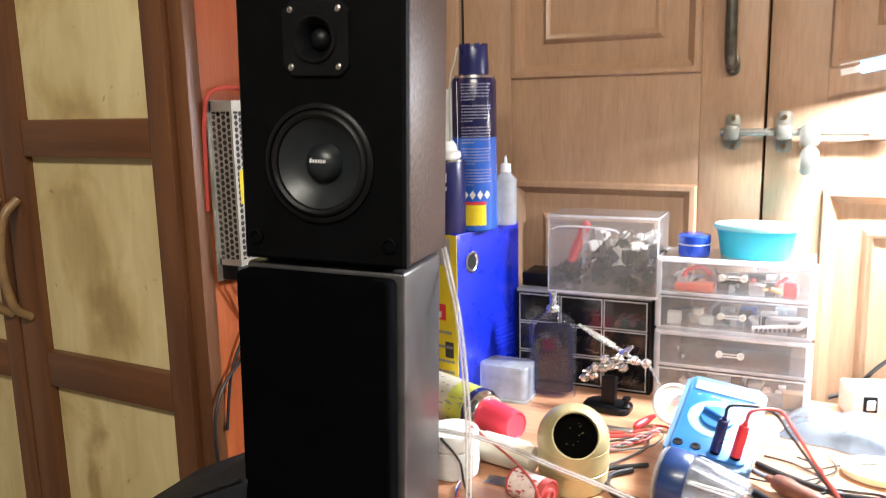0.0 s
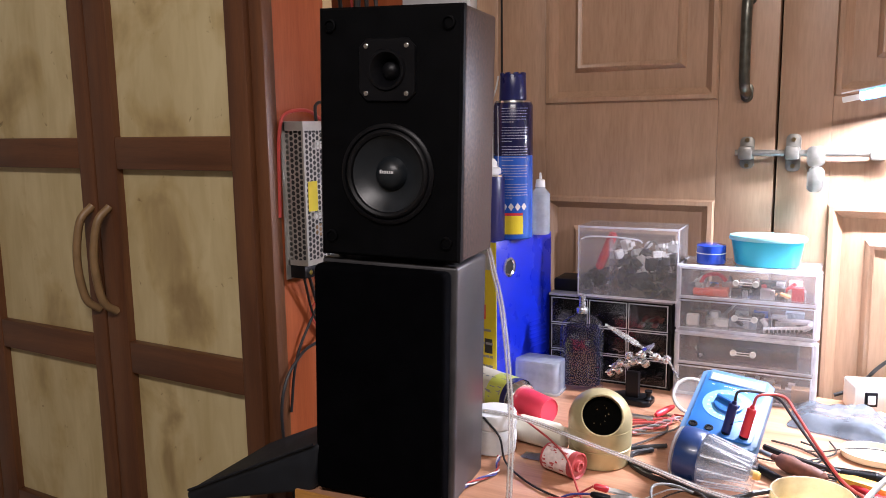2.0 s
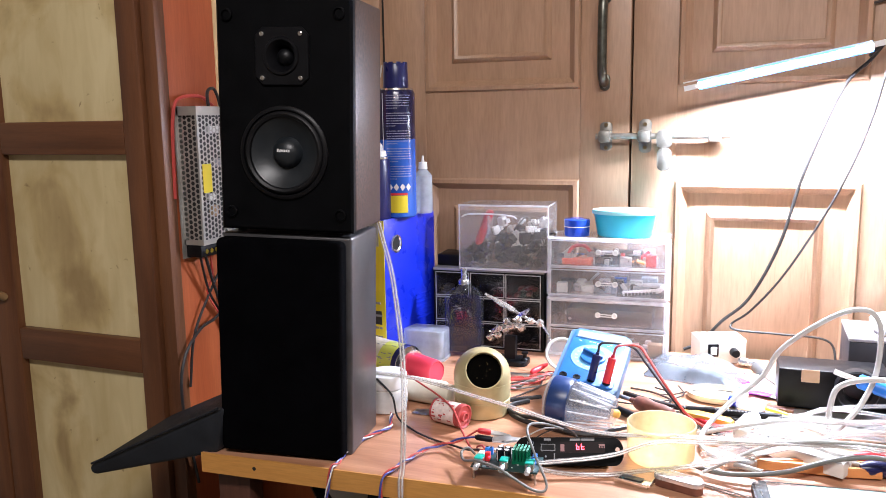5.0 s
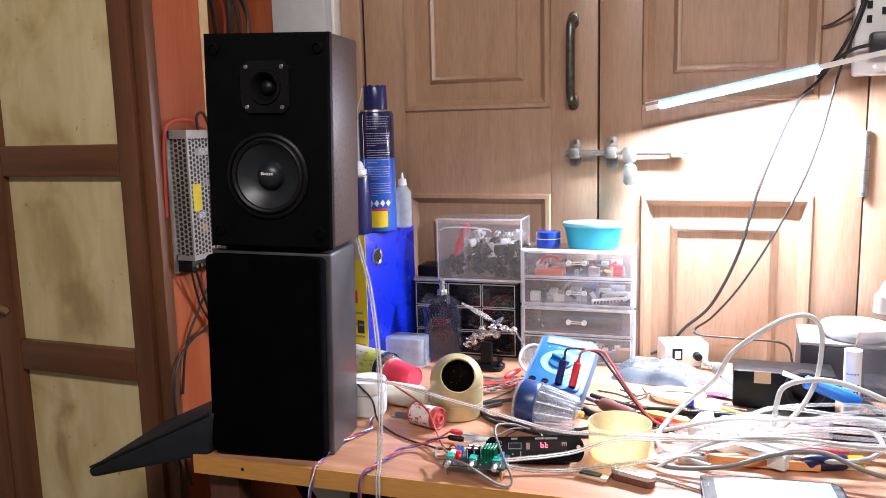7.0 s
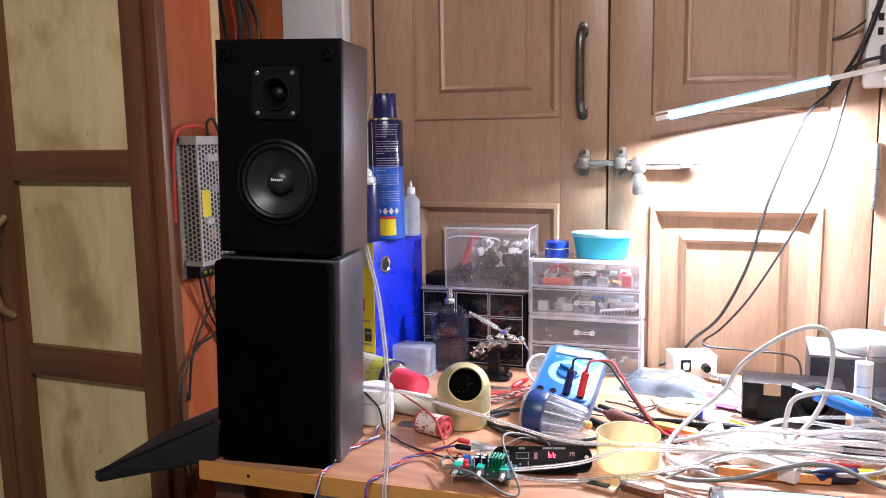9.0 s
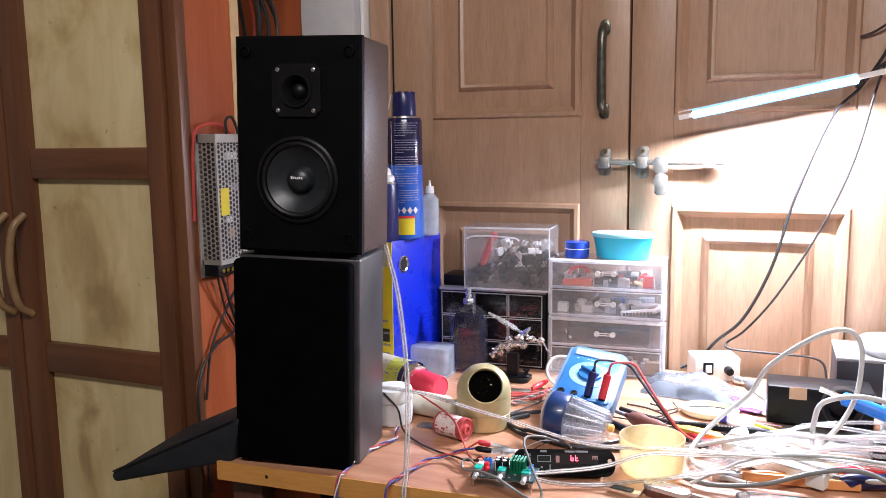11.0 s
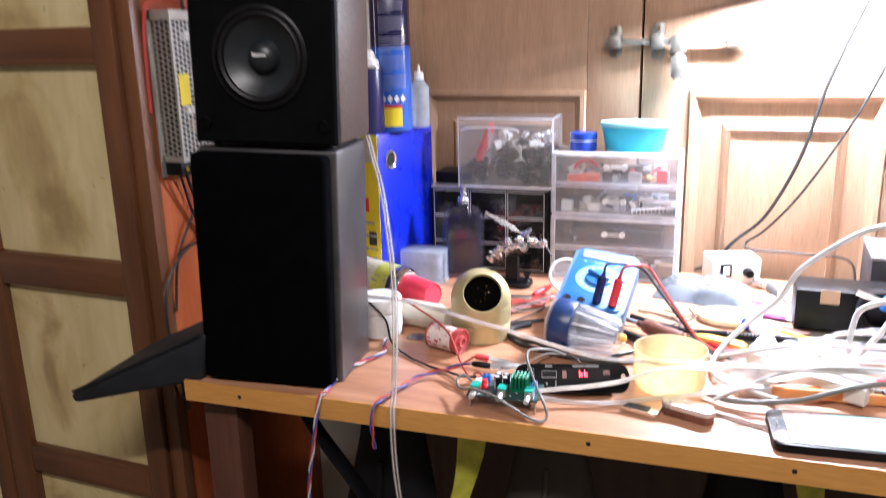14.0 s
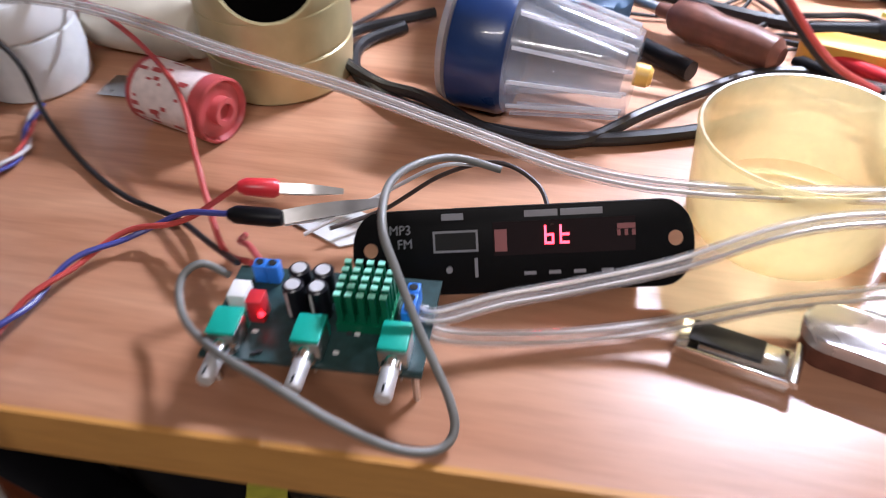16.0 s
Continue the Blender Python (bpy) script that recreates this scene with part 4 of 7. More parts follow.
# ---------------------------------------------------------------- small parts organiser
og = thing("parts_organiser", pose(-0.3385, 1.312, T, 0, 0, 3), "black small-parts organiser with smoky clear drawers", "organiser")
OW, OD, OH = 0.210, 0.085, 0.145
bm = B()
box(bm, 0, OW, 0.07, OD, 0, OH); box(bm, 0, 0.003, 0, 0.07, 0, OH); box(bm, OW - 0.003, OW, 0, 0.07, 0, OH); box(bm, 0.003, OW - 0.003, 0, 0.07, 0, 0.003)
part("case", bm, BPLASTIC, og)
bm = B(); box(bm, -0.001, OW + 0.001, -0.001, OD, OH + 0.0002, OH + 0.005, 0.001); part("top", bm, mat("grey_top", (0.30, 0.30, 0.31), 0.35, var=0.1), og, "grey top edge")
rng = random.Random(11)
tints = [CHARCOAL, CHARCOAL, GREYPRINT, STEEL, CHARCOAL, CHARCOAL, CHARCOAL, BROWNGRIP, DKRED]
for i in range(3):
    for j in range(3):
        x0, x1 = 0.004 + i * 0.0675, 0.004 + (i + 1) * 0.0675 - 0.002
        z0, z1 = 0.004 + j * 0.047, 0.004 + (j + 1) * 0.047 - 0.002
        bm = B(); box(bm, x0, x1, -0.001, 0.0006, z0, z1); box(bm, x0, x0 + 0.001, 0.001, 0.06, z0, z1 - 0.012); box(bm, x1 - 0.001, x1, 0.001, 0.06, z0, z1 - 0.012)
        dr = part("drawer", bm, DARKPANE, og, "smoky clear drawer")
        bm = B(); box(bm, x0, x1, -0.002, -0.0011, z0, z0 + 0.0016); box(bm, x0, x1, -0.002, -0.0011, z1 - 0.0016, z1); box(bm, x0, x0 + 0.0016, -0.002, -0.0011, z0, z1); box(bm, x1 - 0.0016, x1, -0.002, -0.0011, z0, z1)
        part("drawer_edge", bm, LENS, dr)
        bm = B()
        for k in range(7):
            x, z, s = rng.uniform(x0 + 0.006, x1 - 0.014), z0 + rng.uniform(0.001, 0.018), rng.uniform(0.005, 0.012)
            box(bm, x, x + s, 0.006, 0.02 + s, z, z + s * 0.8, 0.001)
        part("contents", bm, tints[i * 3 + j], dr)
        bm = B()
        for k in range(3):
            x, z = rng.uniform(x0 + 0.006, x1 - 0.014), z0 + rng.uniform(0.004, 0.02)
            rod(bm, (x, 0.005, z), (x + rng.uniform(0.004, 0.012), 0.005, z + rng.uniform(-0.003, 0.006)), 0.0012, 6)
        part("metal_bits", bm, STEEL, dr)
bm = B(); box(bm, 0.001, 0.05, 0.02, 0.08, OH + 0.0055, OH + 0.027, 0.002)
solo("black_box", bm, BPLASTIC, "small black box on top of the organiser", "box", og.matrix_world)

# clear box of connectors on the organiser
cb = thing("clear_box", pose(-0.284, 1.306, T + OH + 0.0055, 0, 0, 3), "clear plastic box full of connectors and a red screwdriver", "storage box")
CW, CD, CH = 0.165, 0.085, 0.120


def shell(parent, w, d, h, t=0.0016, front=True):
    sides = [("back_panel", (0, w, d - t, d, 0, h)), ("side_panel", (0, t, t, d - t, 0, h)), ("side_panel", (w - t, w, t, d - t, 0, h)),
             ("base_panel", (t, w - t, t, d - t, 0, t)), ("top_panel", (t, w - t, t, d - t, h - t, h))]
    if front:
        sides.append(("front_panel", (0, w, 0, t, 0, h)))
    for nm, a in sides:
        part(nm, box(B(), *a), CLEARP, parent)


shell(cb, CW, CD, CH)
bm = B(); box(bm, 0.052, 0.0535, 0.002, CD - 0.002, 0.002, 0.10); part("divider", bm, CLEARP, cb)
bm = B()
for a in ((-0.001, CW + 0.001, -0.001, 0.0015, CH - 0.003, CH + 0.0005), (-0.001, 0.0012, -0.001, 0.0012, 0, CH), (CW - 0.0012, CW + 0.001, -0.001, 0.0012, 0, CH), (0, CW, -0.001, 0.001, 0, 0.004), (CW - 0.001, CW + 0.001, 0, CD, CH - 0.002, CH + 0.0005)):
    box(bm, *a, 0.0005)
part("edges", bm, EDGEP, cb)
bm = B(); sweep(bm, [(0.006, -0.002, 0.098), (0.02, -0.004, 0.103), (0.06, -0.004, 0.104), (0.10, -0.004, 0.101), (0.108, -0.002, 0.096)], 0.0016, 6); part("wire_handle", bm, EDGEP, cb)
sd = thing("screwdriver", cb.matrix_world @ pose(0, 0, 0), "screwdriver with a red handle standing in the clear box", "screwdriver")
bm = B(); rod(bm, (0.013, 0.03, 0.004), (0.028, 0.03, 0.046), 0.0016, 8); part("shaft", bm, CHROME, sd)
bm = B(); turned(bm, (0.027, 0.03, 0.043), (0.052, 0.03, 0.106), [(0, 0.005), (0.006, 0.0075), (0.05, 0.008), (0.066, 0.007), (0.069, 0.004)], 12); part("handle", bm, RED, sd, "red handle")
rng = random.Random(21)
for nm, material, label, n, xr, zr, sr in (("connector", WHITE, "small white plastic connector", 30, (0.062, 0.150), (0.030, 0.086), (0.010, 0.020)), ("black_plug", BPLASTIC, "small black plug", 60, (0.060, 0.154), (0.003, 0.062), (0.011, 0.022)), ("black_plug", BPLASTIC, "small black plug", 20, (0.008, 0.046), (0.003, 0.042), (0.010, 0.019)), ("connector", LABELWHITE, "small white plastic connector", 6, (0.006, 0.044), (0.003, 0.014), (0.006, 0.012))):
    for k in range(n):
        s = rng.uniform(*sr)
        bm = B(); box(bm, -s / 2, s / 2, -s / 3, s / 3, -s / 2, s / 2 * rng.uniform(0.6, 1.0), 0.001, 1)
        box(bm, -s / 5, s / 5, -s / 4, s / 4, s / 2, s * 0.8)
        m = cb.matrix_world @ pose(rng.uniform(*xr), rng.uniform(0.014, CD - 0.016), rng.uniform(*zr) + s / 2, rng.uniform(0, 90), rng.uniform(0, 90), rng.uniform(0, 180))
        o = part(nm, bm, material, cb)
        o.matrix_parent_inverse = cb.matrix_world.inverted()
        o.matrix_basis = m
bm = B()
for k in range(5):
    p = Vector((rng.uniform(0.075, 0.14), 0.02, rng.uniform(0.03, 0.09)))
    sweep(bm, [p, p + Vector((0.012, 0.01, 0.012)), p + Vector((0.026, 0.0, -0.002)), p + Vector((0.02, 0.01, -0.014)), p + Vector((0.002, 0.0, -0.01))], 0.0014, 6, 5)
part("loose_wire", bm, CABLEGREY, cb)

# ---------------------------------------------------------------- clear drawer unit
du = thing("drawer_unit", pose(-0.119, 1.318, T, 0, 0, 3), "clear acrylic drawer unit filled with small tools and parts", "drawer unit")
DW, DD, DH = 0.206, 0.095, 0.214
shell(du, DW, DD, DH, front=False)
bm = B()
for z in (0.0, 0.052, 0.104, 0.108, 0.160, 0.211):
    box(bm, -0.001, DW + 0.001, -0.0015, 0.002, z, z + 0.0035, 0.0008)
for x in (-0.001, DW - 0.0025):
    box(bm, x, x + 0.0035, -0.001, 0.0015, 0.0, DH, 0.0008)
    box(bm, x, x + 0.0035, 0.0015, DD, DH - 0.003, DH + 0.0008, 0.0008)
part("frame_edges", bm, EDGEP, du)
# hazy posts and lips added to imitate reflections on the rounded corners
for x in (0.0, DW):
    for z0, z1 in ((0.002, 0.103), (0.110, DH - 0.002)):
        bm = B(); turned(bm, (x, 0.002, z0), (x, 0.002, z1), [(0, 0.002), (0.002, 0.0042), (z1 - z0 - 0.002, 0.0042), (z1 - z0, 0.002)], 12); part("corner_post", bm, LENS, du)
for z in (0.1045, DH):
    bm = B(); sweep(bm, [(-0.002, 0.004, z), (0.01, -0.003, z), (DW / 2, -0.0045, z), (DW - 0.01, -0.003, z), (DW + 0.002, 0.004, z)], 0.0026, 8, 6); part("front_lip", bm, EDGEP, du)
rng = random.Random(31)
fills = [[(CARDM, 9), (LABELWHITE, 12), (GREYPRINT, 9), (PALEPINK, 8)], [(CHARCOAL, 16), (STEEL, 9), (LABELWHITE, 4), (BROWNGRIP, 5)], [(FROST, 12), (LABELWHITE, 12), (CHARCOAL, 9), (STEEL, 10), (CANBLUE, 2)], [(RED, 5), (WHITE, 14), (STEEL, 14), (CHARCOAL, 12), (ORANGEGRIP, 4), (TERM, 2)]]
for j in range(4):
    z0, z1 = 0.004 + j * 0.052 + (0.004 if j >= 2 else 0), 0.004 + j * 0.052 + 0.047 + (0.004 if j >= 2 else 0)
    bm = B(); box(bm, 0.003, DW - 0.003, -0.003, -0.0015, z0, z1, 0.0005); box(bm, 0.003, DW - 0.003, 0.0, DD - 0.006, z0, z0 + 0.0012); box(bm, 0.003, 0.0045, 0.0, DD - 0.006, z0 + 0.0014, z1 - 0.008); box(bm, DW - 0.0045, DW - 0.003, 0, DD - 0.006, z0 + 0.0014, z1 - 0.008)
    d = part("drawer", bm, CLEARP, du, "clear drawer")
    for a in ((0.003, DW - 0.003, z0, z0 + 0.0022), (0.003, DW - 0.003, z1 - 0.0022, z1), (0.003, 0.0056, z0 + 0.0024, z1 - 0.0024), (DW - 0.0056, DW - 0.003, z0 + 0.0024, z1 - 0.0024)):
        bm = B(); box(bm, a[0], a[1], -0.0052, -0.0032, a[2], a[3], 0.0007); part("rim", bm, EDGEP, d)
    bm = B()
    if j > 0:
        cx, cz = DW / 2 + 0.0, (z0 + z1) / 2 + (0.004 if j == 3 else 0)
        for s in (-1, 1):
            rod(bm, (cx - 0.010, -0.0085, cz + s * 0.0019), (cx + 0.010, -0.0085, cz + s * 0.0019), 0.0009, 6)
            turned(bm, (cx + s * 0.0145, -0.003, cz), (cx + s * 0.0145, -1, cz), [(0, 0.0046), (0.004, 0.0050), (0.0065, 0.0048), (0.0068, 0.0038), (0.004, 0.0030)], 16)
        part("knob", bm, LABELWHITE, d, "bone-shaped clear white pull")
    for material, n in fills[j]:
        bm = B()
        for k in range(n):
            s = rng.uniform(0.008, 0.019)
            x, y = rng.uniform(0.012, DW - 0.03), rng.uniform(0.008, DD - 0.03)
            if rng.random() < 0.45:
                rod(bm, (x, y, z0 + 0.004 + s * 0.3), (x + rng.uniform(-0.015, 0.02), y + rng.uniform(0, 0.01), z0 + 0.004 + s * rng.uniform(0.3, 1.4)), rng.uniform(0.0015, 0.004), 8)
            else:
                box(bm, x, x + s * rng.uniform(0.8, 2.0), y, y + s, z0 + 0.0015, z0 + 0.0015 + s * rng.uniform(0.7, 1.6), 0.0008, 1)
        part("contents", bm, material, d)
    if j == 1:
        bm = B(); box(bm, 0.03, DW - 0.025, 0.01, DD - 0.012, z0 + 0.0015, z0 + 0.030, 0.004); part("black_pouch", bm, CHARCOAL, d)
    if j == 3:
        bm = B(); box(bm, 0.022, 0.075, 0.006, 0.05, z0 + 0.0015, z0 + 0.013, 0.002); part("red_tray", bm, mat("orange_red_plastic", (0.70, 0.10, 0.05), 0.35), d)
        bm = B(); sweep(bm, [(0.03, 0.012, z0 + 0.012), (0.04, 0.012, z0 + 0.032), (0.06, 0.012, z0 + 0.036), (0.072, 0.012, z0 + 0.026)], 0.003, 8); part("red_cable", bm, RED, d)
    if j == 2:
        bm = B(); sweep(bm, [(0.13, 0.006, z0 + 0.006), (0.16, 0.005, z0 + 0.010), (0.19, 0.006, z0 + 0.014), (0.194, 0.02, z0 + 0.02), (0.15, 0.03, z0 + 0.016)], 0.0045, 8); part("ribbed_strip", bm, WIREWHITE, d)
        bm = B()
        for k in range(9):
            box(bm, 0.134 + k * 0.006, 0.138 + k * 0.006, 0.0, 0.0015, z0 + 0.003 + k * 0.0006, z0 + 0.008 + k * 0.0006)
        part("strip_holes", bm, CHARCOAL, d)
tub = thing("plastic_tub", pose(0.006, 1.366, T + DH + 0.001), "turquoise oval plastic tub with a white lid, on the drawer unit", "tub")


def oval(w, d, n=36):
    return [(w * math.cos(2 * math.pi * i / n), d * math.sin(2 * math.pi * i / n)) for i in range(n)]


def oval_loops(spec):
    return [[(x, y, z) for x, y in oval(w, d)] for z, w, d in spec]


bm = B(); rings(bm, oval_loops([(0, 0.045, 0.028), (0.002, 0.0475, 0.030), (0.040, 0.054, 0.036)])); part("bowl", bm, CYAN, tub)
bm = B(); rings(bm, oval_loops([(0.040, 0.0575, 0.039), (0.044, 0.058, 0.0395), (0.047, 0.056, 0.038), (0.0472, 0.052, 0.034)])); part("lid", bm, mat("pale_blue_lid", (0.30, 0.72, 0.80), 0.35, var=0.04), tub, "pale lid")
tin = thing("round_tin", pose(-0.076, 1.352, T + DH + 0.001), "small round blue tin on the drawer unit", "tin")
part("base", upright(0, 0, 0, [(0, 0.0215), (0.001, 0.0225), (0.016, 0.0225)]), ROYAL, tin)
part("rim", upright(0, 0, 0, [(0.0162, 0.0229), (0.0176, 0.0229)]), LABELWHITE, tin)
part("lid", upright(0, 0, 0, [(0.0177, 0.0229), (0.029, 0.0228), (0.030, 0.0215)]), ROYAL, tin)

# ---------------------------------------------------------------- perfume bottle
pb = thing("glass_bottle", pose(-0.262, 1.268, T, 0, 0, 12), "square violet-tinted glass bottle with a bare spray neck", "bottle")


def squircle(w, d, z, n=32, p=4.0):
    out = []
    for i in range(n):
        a = 2 * math.pi * i / n
        c, s = math.cos(a), math.sin(a)
        out.append((w * math.copysign(abs(c) ** (2 / p), c), d * math.copysign(abs(s) ** (2 / p), s), z))
    return out


bm = B(); rings(bm, [squircle(w, d, z) for z, w, d in ((0.0, 0.031, 0.016), (0.003, 0.0350, 0.018), (0.096, 0.0350, 0.018), (0.105, 0.032, 0.0165), (0.113, 0.023, 0.0125), (0.118, 0.012, 0.010), (0.122, 0.009, 0.009))]); part("glass", bm, GLASSM, pb, "clear glass body")
bm = B(); rings(bm, [squircle(w, d, z) for z, w, d in ((0.008, 0.028, 0.0135), (0.010, 0.0300, 0.0145), (0.092, 0.030, 0.0145), (0.100, 0.026, 0.013))]); part("perfume", bm, INK, pb, "violet liquid")
part("collar", upright(0, 0, 0, [(0.120, 0.0100), (0.126, 0.0102), (0.128, 0.009)]), NICKEL, pb)
part("spray_head", upright(0, 0, 0, [(0.128, 0.006), (0.133, 0.006), (0.134, 0.0055), (0.146, 0.0055), (0.147, 0.004)]), NICKEL, pb)
pb.scale.z = 1.09
# ---------------------------------------------------------------- helping hand stand
hh = thing("helping_hand", pose(-0.168, 1.245, T), "third-hand soldering stand with a cast base, joints and crocodile clips", "soldering stand")
bm = B(); prism(bm, rounded(-0.035, 0.032, -0.022, 0.022, 0.012), 0.001, 0.009, 0.003); part("base", bm, BPLASTIC, hh, "black cast base")
bm = B(); prism(bm, [(-0.010, -0.006), (0.010, -0.006), (0.010, 0.006), (-0.010, 0.006)], 0.009, 0.05, 0.002); part("post", bm, BPLASTIC, hh)
part("thumb_nut", upright(0.027, -0.006, 0.008, [(0, 0.007), (0.003, 0.0075), (0.006, 0.0035), (0.011, 0.0035), (0.013, 0.006), (0.016, 0.006)], 14), BPLASTIC, hh)
bm = B(); rod(bm, (-0.026, -0.004, 0.056), (0.020, 0.004, 0.072), 0.0020, 8); part("cross_bar", bm, NICKEL, hh)


def joint(x, y, z, tilt, r=0.0066):
    """Ball joint: a drum with a collar on each end, and a wing nut."""
    dx, dz = math.cos(tilt), math.sin(tilt)
    bm = B(); turned(bm, (x - dx * 0.006, y, z - dz * 0.006), (x + dx, y, z + dz), [(0, r * 0.6), (0.001, r * 0.8), (0.003, r * 0.8), (0.0035, r), (0.0085, r), (0.009, r * 0.75), (0.012, r * 0.7)], 12)
    jt = part("joint", bm, NICKEL, hh)
    bm = B(); rod(bm, (x, y, z), (x, y - 0.013, z + 0.002), 0.0016, 8); part("joint_screw", bm, NICKEL, jt)
    bm = B()
    for s in (-1, 1):
        sweep(bm, [(x, y - 0.010, z + 0.0015), (x + s * 0.004 * dx, y - 0.012, z + 0.003), (x + s * 0.0075 * dx, y - 0.013, z + 0.0055 + s * 0.002)], 0.0016, 6, 4)
    part("wing_nut", bm, NICKEL, jt)


for a in ((-0.027, -0.006, 0.056, 0.4), (-0.018, -0.010, 0.064, 1.3), (-0.010, 0.0, 0.060, 0.2), (-0.006, -0.004, 0.076, 1.1), (0.004, -0.006, 0.068, 0.5), (0.036, 0.0, 0.078, -0.4), (0.052, 0.0, 0.076, 0.9), (-0.034, -0.008, 0.046, 0.9), (-0.022, -0.004, 0.050, -0.3), (0.014, -0.004, 0.080, -0.7), (0.020, -0.002, 0.066, 0.2)):
    joint(*a)


def croc(bm, a, b, w=0.004):
    """Crocodile clip from its tail a to its tip b: two jaws that meet at the tip."""
    a, b = Vector(a), Vector(b)
    d, u, v = basis(a, b)
    L = (b - a).length
    for s in (1, -1):
        loops = []
        for t, off, h in ((0, 0.7, 1.0), (0.35, 1.2, 1.0), (0.6, 0.8, 0.9), (1, 0.12, 0.5)):
            c = a + d * L * t + v * s * w * off
            loops.append([c + u * w * h + v * 0.0006, c - u * w * h + v * 0.0006, c - u * w * h - v * 0.0006, c + u * w * h - v * 0.0006])
        rings(bm, loops)
    return bm


part("crocodile_clip", croc(B(), (0.006, 0.002, 0.094), (-0.047, 0.0, 0.121), 0.0034), NICKEL, hh)
part("crocodile_clip", croc(B(), (0.014, 0.0, 0.082), (0.034, -0.004, 0.100), 0.0030), NICKEL, hh)
part("crocodile_clip", croc(B(), (-0.022, -0.010, 0.058), (-0.036, -0.016, 0.046), 0.0030), NICKEL, hh)
bm = B(); rod(bm, (0.004, 0.002, 0.095), (0.036, 0.0, 0.079), 0.0026, 8); part("arm", bm, NICKEL, hh)
bm = B(); rod(bm, (0.036, 0.0, 0.078), (0.056, 0.0, 0.076), 0.0018, 8); part("arm", bm, NICKEL, hh)
bm = B(); rod(bm, (0.056, 0.0, 0.074), (0.076, -0.02, 0.054), 0.0018, 8); part("lens_arm", bm, NICKEL, hh)
bm = B()
lc, la = Vector((0.098, -0.03, 0.034)), Vector((0.3, -0.8, 0.5)).normalized()
d_, u_, w_ = basis(lc, lc + la)
sweep(bm, [lc + (u_ * math.cos(q) + w_ * math.sin(q)) * 0.026 for q in (2 * math.pi * k / 16 for k in range(17))], 0.0028, 8, 3); part("lens_ring", bm, CABLEWHITE, hh, "white magnifier rim")
bm = B(); turned(bm, lc - la * 0.001, lc + la, [(0, 0.0245), (0.002, 0.0245)], 28); part("magnifier", bm, CLEARP, hh, "clear magnifying glass")

# ---------------------------------------------------------------- gold dome
gd = thing("dome_camera_shell", pose(-0.140, 1.004, T), "gold painted dome shell with a round dark opening", "dome")
HOLE = Vector((0.37, -0.80, 0.52)).normalized()
cen = Vector((0, 0, 0.0555))
R_, A0 = 0.0415, 40.0
prof = [(R_ * math.cos(radians(q)), R_ * math.sin(radians(q))) for q in [180 - 6 * k for k in range(24)]] + [(R_ * math.cos(radians(A0)), R_ * math.sin(radians(A0)))]
prof += [(prof[-1][0] - 0.0004, prof[-1][1] - 0.0014), (prof[-1][0] - 0.006, prof[-1][1] - 0.0018)]
bm = B(); turned(bm, cen, cen + HOLE, prof, 56, cap=False); part("shell", bm, GOLD, gd, "gold ball with a round opening")
part("collar", turned(B(), (0, 0, 0), (0, 0, 1), [(0.0, 0.036), (0.002, 0.0385), (0.024, 0.0408), (0.0245, 0.0402), (0.0262, 0.0402), (0.0267, 0.0410), (0.049, 0.0413), (0.0495, 0.0400), (0.030, 0.0392)], 56, cap=False), GOLD, gd)
d_, u_, w_ = basis(cen, cen + HOLE)
# near-black disc paints the deep shade inside the opening
bm = B(); turned(bm, cen + HOLE * 0.016, cen + HOLE, [(0, 0.0365), (0.0015, 0.0365)], 32); part("inside_shade_disc", bm, mat("opening_shade_black", (0.002, 0.0018, 0.0015), 0.9, spec=0.03), gd, "black disc standing in for the shade inside")
bm = B(); rng = random.Random(9)
for k in range(8):
    q, r = rng.uniform(0, 6.28), rng.uniform(0.004, 0.019)
    p = cen + HOLE * 0.0180 + (u_ * math.cos(q) + w_ * math.sin(q)) * r
    rod(bm, p, p + (u_ * rng.uniform(-1, 1) + w_ * rng.uniform(-1, 1)) * 0.0018, 0.0003, 5)
part("dust", bm, BRASS, gd)

# ---------------------------------------------------------------- multimeter
mm = thing("multimeter", pose(0.000, 1.112, T + 0.047, 18, 7, 1), "blue digital multimeter propped up with two probes plugged in", "multimeter")
MW, ML, MD = 0.095, 0.150, 0.036
bm = B(); prism(bm, rounded(-MW / 2, MW / 2, -ML / 2, ML / 2, 0.010), -MD / 2, MD / 2, 0.005); part("holster", bm, METERGREY, mm, "grey-blue rubber holster")
bm = B(); prism(bm, rounded(-MW / 2 + 0.007, MW / 2 - 0.007, -ML / 2 + 0.008, ML / 2 - 0.007, 0.006), MD / 2 + 0.0003, MD / 2 + 0.003, 0.001); part("face", bm, METERBLUE, mm, "bright blue face")
bm = B(); box(bm, -0.037, 0.037, 0.044, 0.066, MD / 2 + 0.0032, MD / 2 + 0.0042, 0.0004); part("display_frame", bm, METERGREY, mm)
bm = B(); box(bm, -0.034, 0.034, 0.046, 0.0615, MD / 2 + 0.0043, MD / 2 + 0.0048); part("display", bm, LCD, mm, "blank grey display")
bm = B(); turned(bm, (0, -0.002, MD / 2 + 0.003), (0, -0.002, 1), [(0, 0.033), (0.0008, 0.033)], 36); part("dial_ring", bm, mat("pale_blue_print", (0.16, 0.44, 0.70), 0.4, var=0.1), mm)
bm = B(); turned(bm, (0, -0.002, MD / 2 + 0.0038), (0, -0.002, 1), [(0, 0.019), (0.004, 0.0185), (0.0045, 0.017)], 28); part("dial", bm, METERBLUE, mm)
